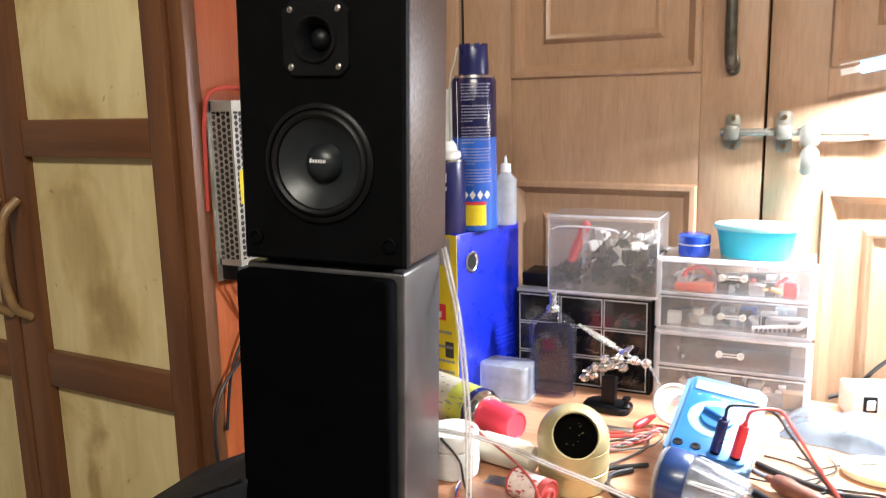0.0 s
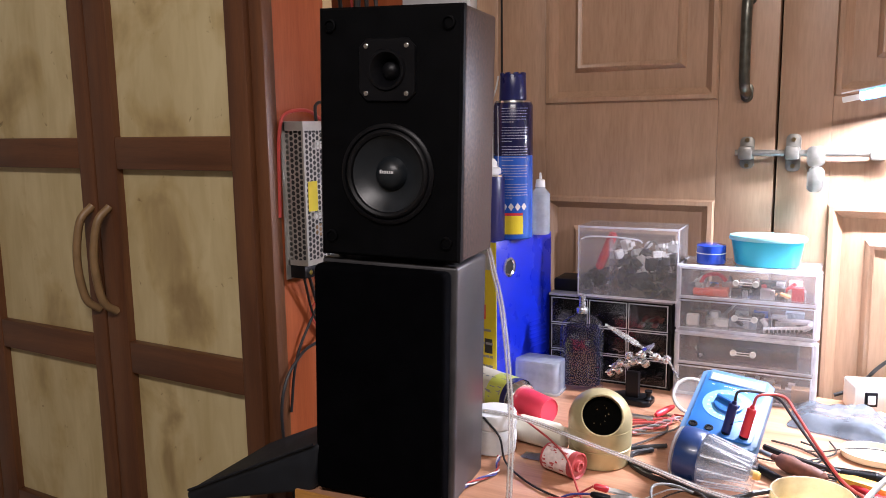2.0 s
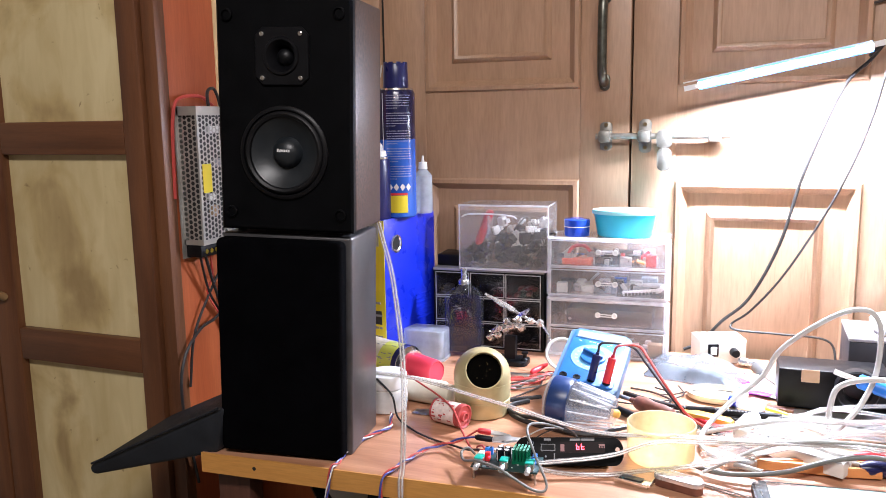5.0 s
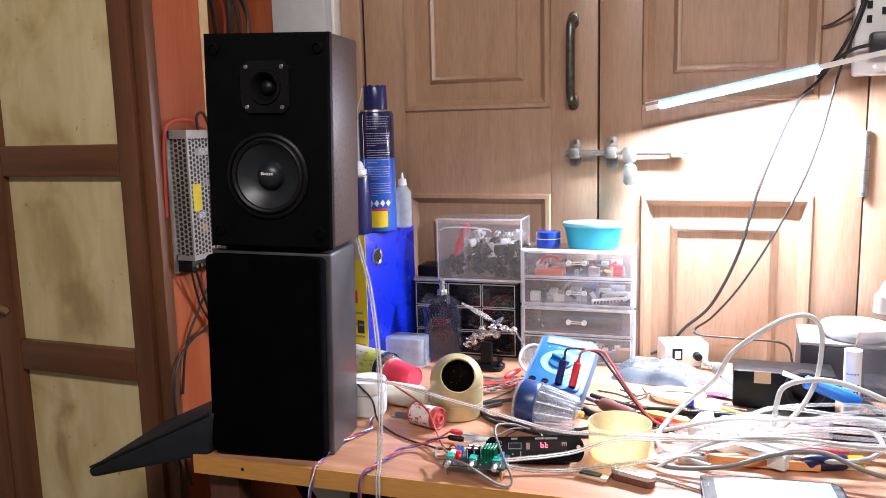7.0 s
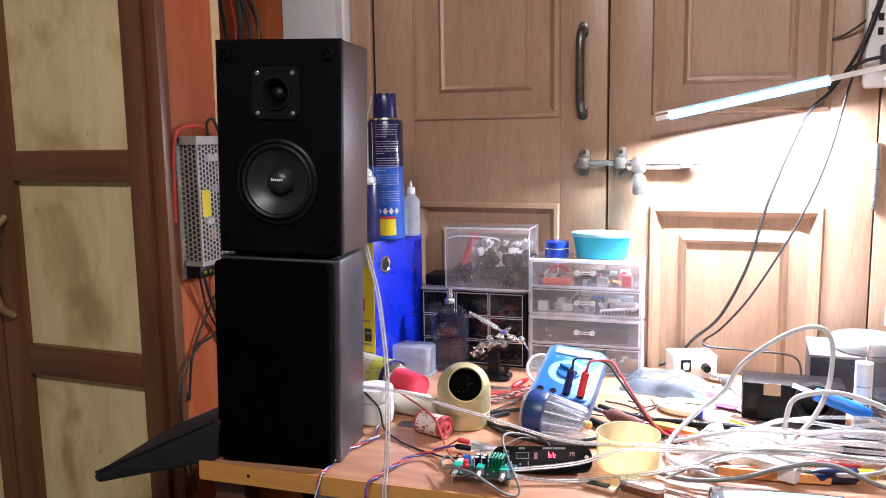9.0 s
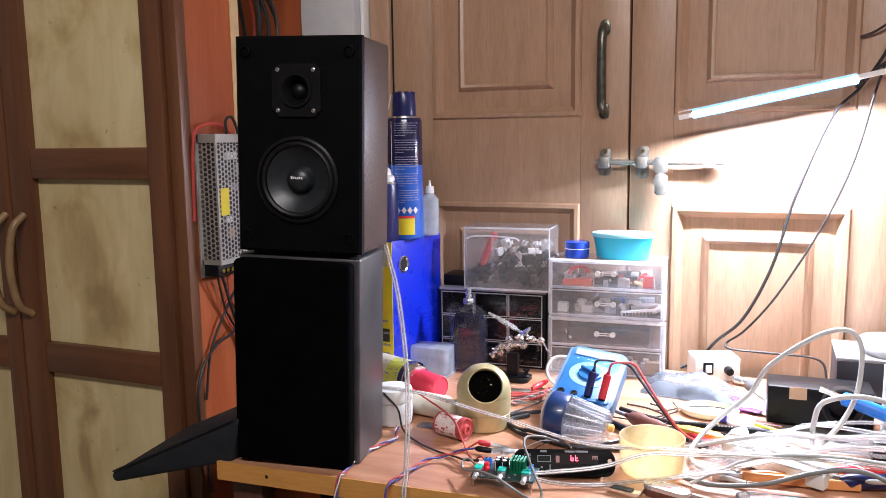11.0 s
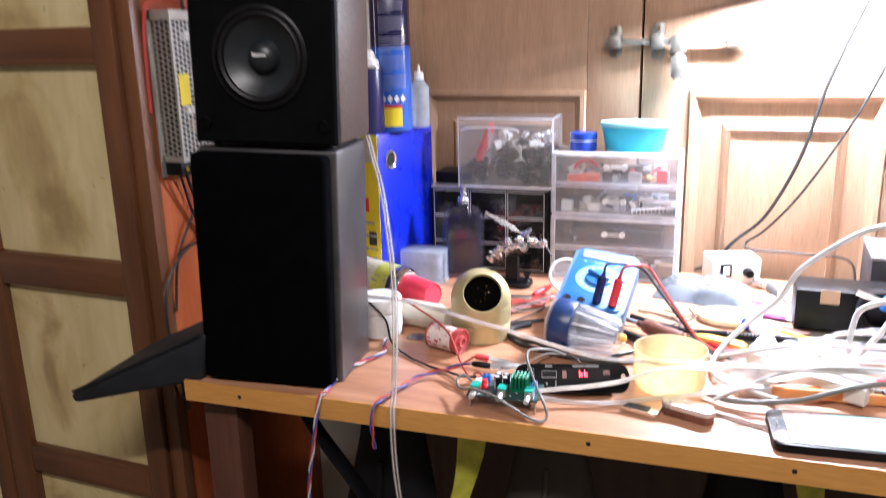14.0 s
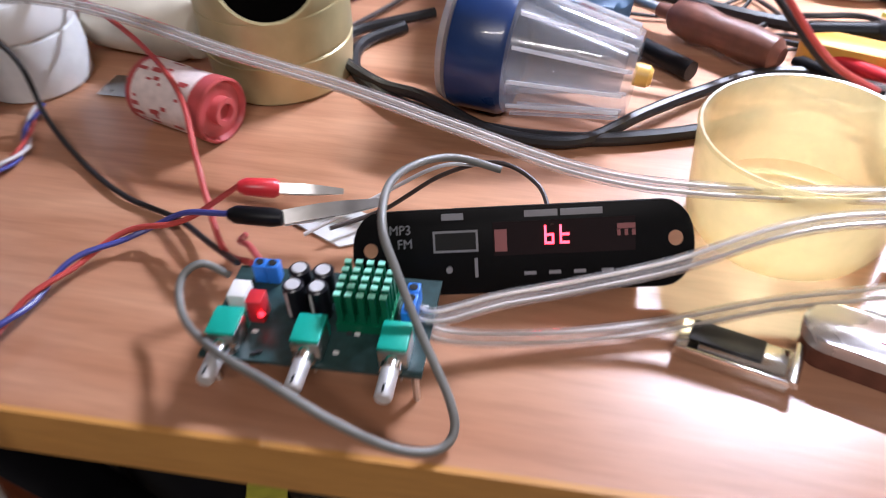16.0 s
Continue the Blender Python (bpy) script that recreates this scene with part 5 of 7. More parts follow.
bm = B(); box(bm, -0.017, 0.017, -0.0045, 0.0005, MD / 2 + 0.0084, MD / 2 + 0.014, 0.0012)
for v in bm.verts:
    a = radians(-25); x, y = v.co.x, v.co.y; v.co.x, v.co.y = x * math.cos(a) - y * math.sin(a), x * math.sin(a) + y * math.cos(a)
part("dial_grip", bm, METERBLUE, mm)
rng = random.Random(6)
bm = B()
for k in range(18):
    a = k * 0.349
    c = Vector((0.0255 * math.cos(a), -0.002 + 0.0255 * math.sin(a), MD / 2 + 0.0039))
    box(bm, c.x - 0.0014, c.x + 0.0014, c.y - 0.0008, c.y + 0.0008, c.z, c.z + 0.0002)
for k in range(8):
    x, y = rng.uniform(-0.03, 0.03), rng.uniform(0.031, 0.039)
    box(bm, x, x + 0.004, y, y + 0.0015, MD / 2 + 0.0031, MD / 2 + 0.0033)
part("dial_print", bm, LABELWHITE, mm)
for k, x in enumerate((-0.033, -0.013, 0.008, 0.030)):
    bm = B(); turned(bm, (x, -0.056, MD / 2 + 0.003), (x, -0.056, 1), [(0, 0.0058), (0.0012, 0.0056), (0.0012, 0.0034), (0.0002, 0.003)], 18); part("socket", bm, BPLASTIC, mm)
MMW = mm.matrix_world.copy()


def mloc(x, y, z):
    return MMW @ Vector((x, y, z))


for x, material, nm, pts in ((0.008, CABLEBLACK, "black", [(0.062, 1.09, 0.842), (0.085, 1.075, 0.823), (0.118, 1.05, 0.792), (0.150, 1.035, 0.762), (0.175, 1.03, 0.757)]), (0.030, WIRERED, "red", [(0.072, 1.083, 0.846), (0.090, 1.068, 0.83), (0.118, 1.045, 0.80), (0.147, 1.03, 0.770), (0.175, 1.02, 0.758)])):
    tl = thing("test_lead", pose(0, 0, 0), "%s test lead plugged into the multimeter" % nm, "test lead", group="test leads")
    a, b = mloc(x, -0.056, MD / 2 + 0.0045), mloc(x + 0.004, -0.040, MD / 2 + 0.044)
    dv = (b - a).normalized()
    bm = B(); turned(bm, a, b, [(0, 0.0056), (0.001, 0.0060), (0.036, 0.0060), (0.0375, 0.0052), (0.038, 0.0032), (0.042, 0.0026)], 14); part("plug", bm, NAVY if nm == "black" else RED, tl, "%s shrouded plug" % nm)
    bm = B(); sweep(bm, [b - dv * 0.002, b + dv * 0.01 + Vector((0.004, 0.004, 0.002)), *pts], 0.0019, 8); part("lead", bm, material, tl)

# ---------------------------------------------------------------- lantern-like torch
to = thing("plastic_torch", pose(-0.034, 0.996, T + 0.0352, 0, 5, -6), "blue and clear plastic torch lying on the bench", "torch")
part("blue_ring", turned(B(), (0, 0, 0), (1, 0, 0), [(0, 0.030), (0.002, 0.0355), (0.006, 0.0362), (0.028, 0.0358), (0.031, 0.034)], 36), mat("deep_blue_ring", (0.010, 0.035, 0.13), 0.3, var=0.15, coat=0.3), to, "dark blue ring")
part("front_ring", turned(B(), (-0.004, 0, 0), (1, 0, 0), [(0, 0.033), (0.0035, 0.0345)], 36), LENS, to)
part("clear_cone", turned(B(), (0.031, 0, 0), (1, 0, 0), [(0, 0.0335), (0.003, 0.0335), (0.058, 0.0235), (0.062, 0.0215), (0.0625, 0.012)], 36), TORCHP, to, "ribbed clear cone")
part("core", turned(B(), (0.031, 0, 0), (1, 0, 0), [(0, 0.024), (0.04, 0.015), (0.056, 0.011)], 24), clear("clear_core", (0.72, 0.73, 0.76), 0.85, 0.2), to)
for k in range(12):
    a = k * math.pi / 6
    bm = B(); rod(bm, (0.034, 0.0335 * math.cos(a), 0.0335 * math.sin(a)), (0.090, 0.0236 * math.cos(a), 0.0236 * math.sin(a)), 0.0011, 6); part("rib", bm, LENS, to)
part("tip", turned(B(), (0.0935, 0, 0), (1, 0, 0), [(0, 0.006), (0.006, 0.0058), (0.008, 0.004)], 16), mat("amber_tip", (0.70, 0.42, 0.10), 0.35), to, "amber tip")

to.scale = (0.95, 0.95, 0.95)

# ---------------------------------------------------------------- yellow cup and lid
yc = thing("plastic_cup", pose(0.1225, 0.9215, T), "low translucent yellow plastic cup, open", "cup")
part("wall", upright(0, 0, 0, [(0.0005, 0.034), (0.0015, 0.038), (0.006, 0.0405), (0.045, 0.0422), (0.0468, 0.0426), (0.0480, 0.0418), (0.0478, 0.0406), (0.0460, 0.0398), (0.006, 0.0378), (0.003, 0.030)], 48), YCUP, yc)
rng = random.Random(14)
bm = B()
for k in range(9):
    a, r = rng.uniform(0, 6.28), rng.uniform(0, 0.02)
    x, y = r * math.cos(a), 0.008 + r * math.sin(a) * 0.6
    turned(bm, (x, y, 0.0032), (x, y, 1), [(0, rng.uniform(0.004, 0.009)), (rng.uniform(0.002, 0.006), 0.002)], 7)
part("crumbs", bm, YLID, yc, "pale crumbs in the bottom")
yl = thing("shallow_dish", pose(0.178, 1.172, T + 0.001), "shallow pale yellow plastic dish", "dish")
bm = B(); rings(bm, oval_loops([(0.0, 0.040, 0.030), (0.001, 0.042, 0.032), (0.010, 0.0445, 0.0345), (0.0105, 0.0425, 0.0325), (0.003, 0.0405, 0.0305)])); part("dish", bm, YLID, yl)

# ---------------------------------------------------------------- film canister, white jar, spray can lying down
fc = thing("film_canister", pose(-0.1905, 0.950, T + 0.0168, 0, 0, -17), "small red and white printed roll lying on its side", "roll")
part("label", turned(B(), (0, 0, 0), (1, 0, 0), [(0.002, 0.0164), (0.042, 0.0164)], 28), PALEPINK, fc, "pink and white label")
part("end_cap", turned(B(), (0, 0, 0), (1, 0, 0), [(-0.001, 0.014), (0, 0.0168), (0.003, 0.0168)], 28), DKRED, fc)
part("end_cap", turned(B(), (0.0415, 0, 0), (1, 0, 0), [(0, 0.0168), (0.008, 0.0168), (0.0085, 0.0155), (0.006, 0.014), (0.006, 0.0075), (0.011, 0.0072), (0.011, 0.0045), (0.008, 0.0042)], 28), DKRED, fc, "red plastic cap")
bm = B(); rng = random.Random(16)
for k in range(26):
    a, x = rng.uniform(-1.2, 2.2), rng.uniform(0.005, 0.037)
    c = Vector((x, -0.0166 * math.cos(a), 0.0166 * math.sin(a)))
    t1, t2 = Vector((1, 0, 0)) * rng.uniform(0.001, 0.004), Vector((0, math.sin(a), math.cos(a))) * rng.uniform(0.0006, 0.0014)
    bm.faces.new([bm.verts.new(v) for v in (c - t1 - t2, c + t1 - t2, c + t1 + t2, c - t1 + t2)])
part("print", bm, DKRED, fc)
wj = thing("white_jar", pose(-0.279, 0.972, T), "squat white plastic jar with a flat lid", "jar")
part("body", upright(0, 0, 0, [(0, 0.027), (0.002, 0.0295), (0.02, 0.031), (0.034, 0.0300), (0.036, 0.028)]), mat("white_jar_plastic", (0.66, 0.67, 0.66), 0.4, var=0.08, size=0.01, sub=0.1), wj)
part("lid", upright(0, 0, 0, [(0.0362, 0.0305), (0.038, 0.0312), (0.053, 0.0310), (0.056, 0.0295)]), WHITE, wj, "flat white lid")
s2 = thing("spray_can", pose(-0.403, 1.130, T + 0.0318, 0, 0, -22), "cream spray can with a red cap lying down", "spray can")
part("body", turned(B(), (0, 0, 0), (1, 0, 0), [(0, 0.028), (0.003, 0.0315), (0.075, 0.0315)], 36), CREAMTUBE, s2, "cream printed body")
part("green_band", turned(B(), (0, 0, 0), (1, 0, 0), [(0.0751, 0.0315), (0.108, 0.0315)], 36), LIME, s2, "yellow-green band")
part("dark_ring", turned(B(), (0, 0, 0), (1, 0, 0), [(0.1081, 0.0317), (0.118, 0.0317)], 36), NAVY, s2)
part("shoulder", turned(B(), (0, 0, 0), (1, 0, 0), [(0.1181, 0.0312), (0.121, 0.031), (0.128, 0.026), (0.1285, 0.0225)], 36), CHROME, s2)
part("cap", turned(B(), (0.127, 0, 0), (1, 0, 0), [(0, 0.0222), (0.006, 0.0222), (0.030, 0.0205), (0.052, 0.0190), (0.054, 0.0175), (0.0525, 0.016)], 32), PINKRED, s2, "red cap")
bm = B(); rng = random.Random(17)
for k in range(40):
    a, x = rng.uniform(-0.4, 1.6), rng.uniform(0.01, 0.104)
    c = Vector((x, -0.0317 * math.cos(a), 0.0317 * math.sin(a)))
    t1, t2 = Vector((1, 0, 0)) * rng.uniform(0.001, 0.006), Vector((0, math.sin(a), math.cos(a))) * rng.uniform(0.0005, 0.0012)
    bm.faces.new([bm.verts.new(v) for v in (c - t1 - t2, c + t1 - t2, c + t1 + t2, c - t1 + t2)])
part("print", bm, GREYPRINT, s2)
ct = thing("cream_tube", pose(-0.262, 1.018, T + 0.019, 0, 0, -9), "short cream-coloured plastic tube lying down", "tube")
part("body", turned(B(), (0, 0, 0), (1, 0, 0), [(0, 0.016), (0.002, 0.0185), (0.06, 0.0185), (0.064, 0.016), (0.074, 0.015), (0.075, 0.013)], 28), CREAMTUBE, ct)
ft = thing("foil_packet", pose(-0.213, 0.972, T), "crumpled grey foil packet", "packet")
bm = B(); rng = random.Random(18)
vs = [[bm.verts.new((i * 0.009 - 0.022, j * 0.007 - 0.012, 0.0015 + rng.uniform(0, 0.006) * (1 if 0 < i < 5 and 0 < j < 3 else 0.15))) for j in range(4)] for i in range(6)]
for i in range(5):
    for j in range(3):
        bm.faces.new((vs[i][j], vs[i + 1][j], vs[i + 1][j + 1], vs[i][j + 1]))
bmesh.ops.solidify(bm, geom=list(bm.faces), thickness=0.0012)
part("foil", bm, STEEL, ft)
bt = thing("frosted_tub", pose(-0.358, 1.205, T, 0, 0, 4), "frosted pale blue plastic tub lying on its side", "tub")
bm = B(); prism(bm, rounded(0, 0.076, 0, 0.05, 0.010), 0.0, 0.054, 0.004); part("wall", bm, FROST, bt)
bm = B(); prism(bm, rounded(-0.002, 0.078, -0.002, 0.052, 0.011), 0.0, 0.004, 0.001); part("rim", bm, LENS, bt)
yb = thing("yellow_bottle", pose(-0.392, 1.055, T), "small yellow bottle with a clear cap beside the spray can", "bottle")
part("body", upright(0, 0, 0, [(0, 0.014), (0.002, 0.016), (0.03, 0.016), (0.036, 0.01)]), YELLOW, yb)
part("cap", upright(0, 0, 0, [(0.0361, 0.0135), (0.060, 0.012), (0.062, 0.008)]), LENS, yb)

# ================================================================ electronics at the front of the bench
pn = thing("bluetooth_panel", pose(0.0220, 0.8525, T + 0.0055, -32, -2.6, 12.2), "black audio player panel with a lit red display", "player panel")
PL, PH = 0.124, 0.0295
ch, shoulder = 0.011, 0.013
outline = []
for side, turn in ((1, -90), (1, 0), (-1, 90), (-1, 180)):
    low = turn in (-90, 180)
    for k in range(6):
        a = math.radians(turn + 18 * k)
        outline.append((side * (PL / 2 - ch) + ch * math.cos(a), (shoulder if low else PH - shoulder) + shoulder * math.sin(a)))


def stand_up(bm):
    for v in bm.verts:
        v.co = Vector((v.co.x, -v.co.z, v.co.y))
    return bm


bm = B(); prism(bm, outline, -0.0025, 0.0, 0.0005); stand_up(bm); part("plate", bm, mat("gloss_black_panel", (0.003, 0.003, 0.0035), 0.45, var=0.2, spec=0.1), pn)
bm = B(); box(bm, -0.045, 0.045, 0.003, 0.028, 0.003, 0.006); part("circuit_board", bm, PCB, pn)
for x in (-PL / 2 + 0.0068, PL / 2 - 0.0068):
    bm = B(); turned(bm, (x, -0.0002, 0.0165), (x, -1, 0.0165), [(0, 0.0026), (0.0004, 0.0026)], 16); part("screw_hole", bm, DESK, pn)
bm = B(); box(bm, -0.032, -0.0155, -0.0009, -0.0002, 0.0148, 0.0222, 0); part("usb_rim", bm, GREYPRINT, pn, "grey port rim")
bm = B(); box(bm, -0.0312, -0.0163, -0.0014, -0.001, 0.0157, 0.0215, 0); part("usb_port", bm, DARK, pn)
bm = B(); box(bm, -0.0300, -0.0175, -0.0018, -0.0015, 0.0150, 0.0157, 0); part("usb_tongue", bm, GREYPRINT, pn)
bm = B(); box(bm, -0.010, 0.041, -0.0006, -0.0002, 0.0130, 0.0245, 0); part("display_window", bm, mat("smoky_red_window", (0.010, 0.003, 0.004), 0.5, var=0.1, spec=0.15), pn)


def seg7(bm, x, z, h, on):
    """Seven-segment figure: a top, b upper right, c lower right, d bottom, e lower left, f upper left, g middle."""
    w, t = h * 0.55, h * 0.13
    r = {"a": (x, x + w, z + h - t, z + h), "d": (x, x + w, z, z + t), "g": (x, x + w, z + h / 2 - t / 2, z + h / 2 + t / 2), "f": (x, x + t, z + h / 2, z + h), "e": (x, x + t, z, z + h / 2), "b": (x + w - t, x + w, z + h / 2, z + h), "c": (x + w - t, x + w, z, z + h / 2)}
    for k in on:
        a = r[k]
        box(bm, a[0], a[1], -0.0011, -0.0007, a[2], a[3])
    return bm


bm = B(); seg7(bm, 0.0085, 0.0163, 0.0064, "fedcg"); part("display_letter_b", bm, REDSEG, pn, "glowing red letter")
bm = B(); seg7(bm, 0.0140, 0.0163, 0.0064, "fedg"); part("display_letter_t", bm, REDSEG, pn, "glowing red letter")
ICONRED = mat("unlit_red_icon", (0.30, 0.10, 0.10), 0.4)
for x, z, w, h in ((-0.0095, 0.0145, 0.0045, 0.0075), (0.0345, 0.0205, 0.0065, 0.0018), (0.0345, 0.0182, 0.0012, 0.0020), (0.0372, 0.0182, 0.0012, 0.0020), (0.0398, 0.0182, 0.0012, 0.0020)):
    bm = B(); box(bm, x, x + w, -0.0010, -0.0007, z, z + h); part("indicator", bm, ICONRED, pn)
for x, w in ((-0.0285, 0.008), (0.0015, 0.012), (0.0145, 0.015)):
    bm = B(); box(bm, x, x + w, -0.0006, -0.0002, 0.0258, 0.0280); part("printed_mark", bm, GREYPRINT, pn)
for x in (0.003, 0.012, 0.021, 0.031):
    bm = B(); box(bm, x - 0.0022, x + 0.0022, -0.0004, -0.0001, 0.0060, 0.0072); part("button_mark", bm, GREYPRINT, pn)
PM = Matrix.Rotation(radians(90), 4, "X")
words("print_mp3", "MP3", 0.0046, Matrix.Translation((-0.0440, -0.0003, 0.0215)) @ PM, GREYPRINT, pn)
words("print_fm", "FM", 0.0046, Matrix.Translation((-0.0425, -0.0003, 0.0167)) @ PM, GREYPRINT, pn)
bm = B(); rod(bm, (-0.0265, -0.0004, 0.009), (-0.0265, -0.002, 0.009), 0.0012, 10); part("reset_button", bm, GREYPRINT, pn)
bm = B(); box(bm, -0.0172, -0.0160, -0.0009, -0.0002, 0.006, 0.0125); part("jack", bm, GREYPRINT, pn)

pn.scale = (1.06, 1, 1.15)

# amplifier board with three controls
SHAFTM = mat("satin_aluminium_shaft", (0.80, 0.80, 0.81), 0.42, 0.7, var=0.08, size=0.004)
am = thing("amplifier_board", pose(-0.0450, 0.8125, T + 0.0145, 0, 0, 5), "small amplifier circuit board with three teal controls", "circuit board")
bm = B(); box(bm, -0.040, 0.040, -0.020, 0.026, 0.0, 0.0016); part("board", bm, PCB, am, "dark green circuit board")
for i, x in enumerate((-0.031, -0.0005, 0.030)):
    bm = B(); box(bm, x - 0.0052, x + 0.0052, -0.018, -0.006, 0.0018, 0.0100, 0.0008); p = part("control", bm, STEEL, am, "metal-cased rotary control")
    bm = B(); box(bm, x - 0.0053, x + 0.0053, -0.0175, -0.0045, 0.0101, 0.0118, 0.0008); part("teal_cover", bm, TEAL, p)
    bm = B(); box(bm, x - 0.0049, x + 0.0049, -0.0058, -0.0045, 0.0018, 0.0100); part("teal_back", bm, TEAL, p)
    bm = B(); rod(bm, (x, -0.018, 0.006), (x, -0.0225, 0.006), 0.0036, 14); part("bush", bm, CHROME, p)
    bm = B(); turned(bm, (x, -0.0225, 0.006), (x, -1, 0.006), [(0, 0.0032), (0.0105, 0.0032), (0.0115, 0.0026)], 14); part("shaft", bm, SHAFTM, p)
    bm = B(); box(bm, x - 0.0004, x + 0.0004, -0.0332, -0.0300, 0.0034, 0.0092); part("slot", bm, DARK, p)
    for k in range(3):
        bm = B(); box(bm, x - 0.004 + k * 0.0032, x - 0.0032 + k * 0.0032, -0.0195, -0.0186, -0.0025, 0.006); part("pin", bm, STEEL, p)
hs = part("heatsink", box(B(), 0.0065, 0.0265, -0.0035, 0.0165, 0.0018, 0.0060), HEATSINK, am, "green finned heatsink")
for i in range(5):
    for j in range(5):
        x, y = 0.0072 + i * 0.0041, -0.0028 + j * 0.0041
        bm = B(); box(bm, x, x + 0.0022, y, y + 0.0014, 0.0061, 0.0195); part("fin", bm, HEATSINK, hs)
        bm = B(); box(bm, x, x + 0.0024, y - 0.0002, y + 0.0018, 0.0196, 0.0202); part("fin_tip", bm, FINTIP, hs)
for x, y in ((-0.0100, 0.004), (-0.0100, 0.0125), (-0.0010, 0.004), (-0.0010, 0.0125)):
    c = part("capacitor", upright(x, y, 0.0018, [(0, 0.0038), (0.0004, 0.004), (0.0140, 0.004), (0.0146, 0.0034)], 18), mat("black_sleeve", (0.008, 0.008, 0.012), 0.3), am, "black electrolytic capacitor")
    part("capacitor_top", upright(x, y, 0.0164, [(0, 0.0028), (0.0003, 0.0026)], 18), mat("bright_aluminium", (0.85, 0.86, 0.88), 0.45, 0.6, var=0.05), c)
    bm = B(); cyl_bars(bm, x, y, 0.00405, 0.009, 235, 300, 0.0125, random.Random(1), 0.3, 0.3, 0.9); part("capacitor_stripe", bm, LABELWHITE, c)
for x0, y0, n in ((-0.031, 0.017, 2), (0.0295, 0.0, 3)):
    for k in range(n):
        xx = x0 + (k * 0.005 if n == 2 else 0); yy = y0 + (0 if n == 2 else k * 0.0052)
        bm = B(); box(bm, xx, xx + 0.0049, yy, yy + 0.0051, 0.0018, 0.0105, 0.0005); tb = part("terminal", bm, TERM, am, "blue screw terminal")
        bm = B(); turned(bm, (xx + 0.0025, yy + 0.0025, 0.0106), (xx + 0.0025, yy + 0.0025, 1), [(0, 0.0016), (0.0003, 0.0016)], 10); part("terminal_screw", bm, DARK, tb)
bm = B(); box(bm, -0.0265, -0.0205, -0.003, 0.004, 0.0018, 0.0125, 0.0006); part("red_part", bm, RED, am)
bm = B(); turned(bm, (-0.0205, -0.004, 0.008), (-0.0205, -1, 0.008), [(0, 0.0014), (0.0008, 0.001), (0.001, 0.0003)], 10); part("power_light", bm, REDLED, am, "lit red indicator")
bm = B(); box(bm, -0.036, -0.029, 0.002, 0.011, 0.0018, 0.0095, 0.0006); part("white_connector", bm, WHITE, am)
for x, y in ((-0.037, -0.017), (0.037, -0.017), (-0.037, 0.023), (0.037, 0.023)):
    bm = B(); rod(bm, (x, y, -0.0145), (x, y, -0.0002), 0.0014, 8); part("standoff", bm, STEEL, am)
rng = random.Random(44)
for k in range(22):
    x, y = rng.uniform(-0.038, 0.036), rng.uniform(-0.019, 0.024)
    bm = B(); box(bm, x, x + 0.002, y, y + 0.0011, 0.0017, 0.0026); part("chip", bm, LABELWHITE if k % 2 else CHARCOAL, am)

# crocodile clips and their wires


def twisted(pts, n, r, pitch):
    """Centre lines of n strands that wind round a smooth line."""
    line = spline(pts, 12)
    out, run = [[] for _ in range(n)], 0.0
    for i, p in enumerate(line):
        d = (line[min(i + 1, len(line) - 1)] - line[max(i - 1, 0)]).normalized()
        u = d.cross(Vector((0.3, 0.1, 1))).normalized()
        w = d.cross(u)
        if i:
            run += (p - line[i - 1]).length
        for k in range(n):
            a = 2 * math.pi * (run / pitch + k / n)
            out[k].append(p + (u * math.cos(a) + w * math.sin(a)) * r)
    return out


PAIR = twisted([(-0.114, 0.860, 0.770), (-0.132, 0.858, 0.762), (-0.149, 0.851, 0.758), (-0.1625, 0.831, 0.7575), (-0.1685, 0.804, 0.7575), (-0.1745, 0.770, 0.7575), (-0.180, 0.7515, 0.7545), (-0.1815, 0.7455, 0.735), (-0.1825, 0.752, 0.70)], 2, 0.0015, 0.046)
TRIO = twisted([(-0.258, 0.944, 0.7545), (-0.250, 0.922, 0.7545), (-0.239, 0.897, 0.7545), (-0.2495, 0.864, 0.7545), (-0.2575, 0.833, 0.7545), (-0.256, 0.80, 0.7545), (-0.250, 0.765, 0.7545), (-0.2515, 0.7515, 0.7520), (-0.258, 0.744, 0.70), (-0.272, 0.748, 0.63), (-0.273, 0.755, 0.58)], 3, 0.0016, 0.052)
cr = thing("crocodile_lead", pose(0, 0, 0), "red sleeved crocodile clip with its wire twisted to a blue one", "clip lead", group="clip leads")
bm = B(); turned(bm, (-0.1000, 0.866, 0.7795), (-0.0845, 0.872, 0.7760), [(0, 0.0022), (0.003, 0.0038), (0.015, 0.0042), (0.017, 0.0030)], 12); part("sleeve", bm, RED, cr, "red sleeve")
part("jaw", croc(B(), (-0.0845, 0.872, 0.776), (-0.060, 0.881, 0.771), 0.0022), STEEL, cr)
bm = B(); sweep(bm, [Vector((-0.1000, 0.866, 0.7795)), *PAIR[0][3:]], 0.0013, 8, 1); part("wire", bm, WIRERED, cr)
ck = thing("crocodile_lead", pose(0, 0, 0), "black sleeved crocodile clip with its blue wire", "clip lead", group="clip leads")
bm = B(); turned(bm, (-0.0990, 0.853, 0.7755), (-0.0770, 0.857, 0.7735), [(0, 0.0022), (0.003, 0.0038), (0.018, 0.0040), (0.022, 0.0032)], 12); part("sleeve", bm, BPLASTIC, ck, "black sleeve")
part("jaw", croc(B(), (-0.0770, 0.857, 0.7735), (-0.0420, 0.880, 0.7690), 0.0030), STEEL, ck)
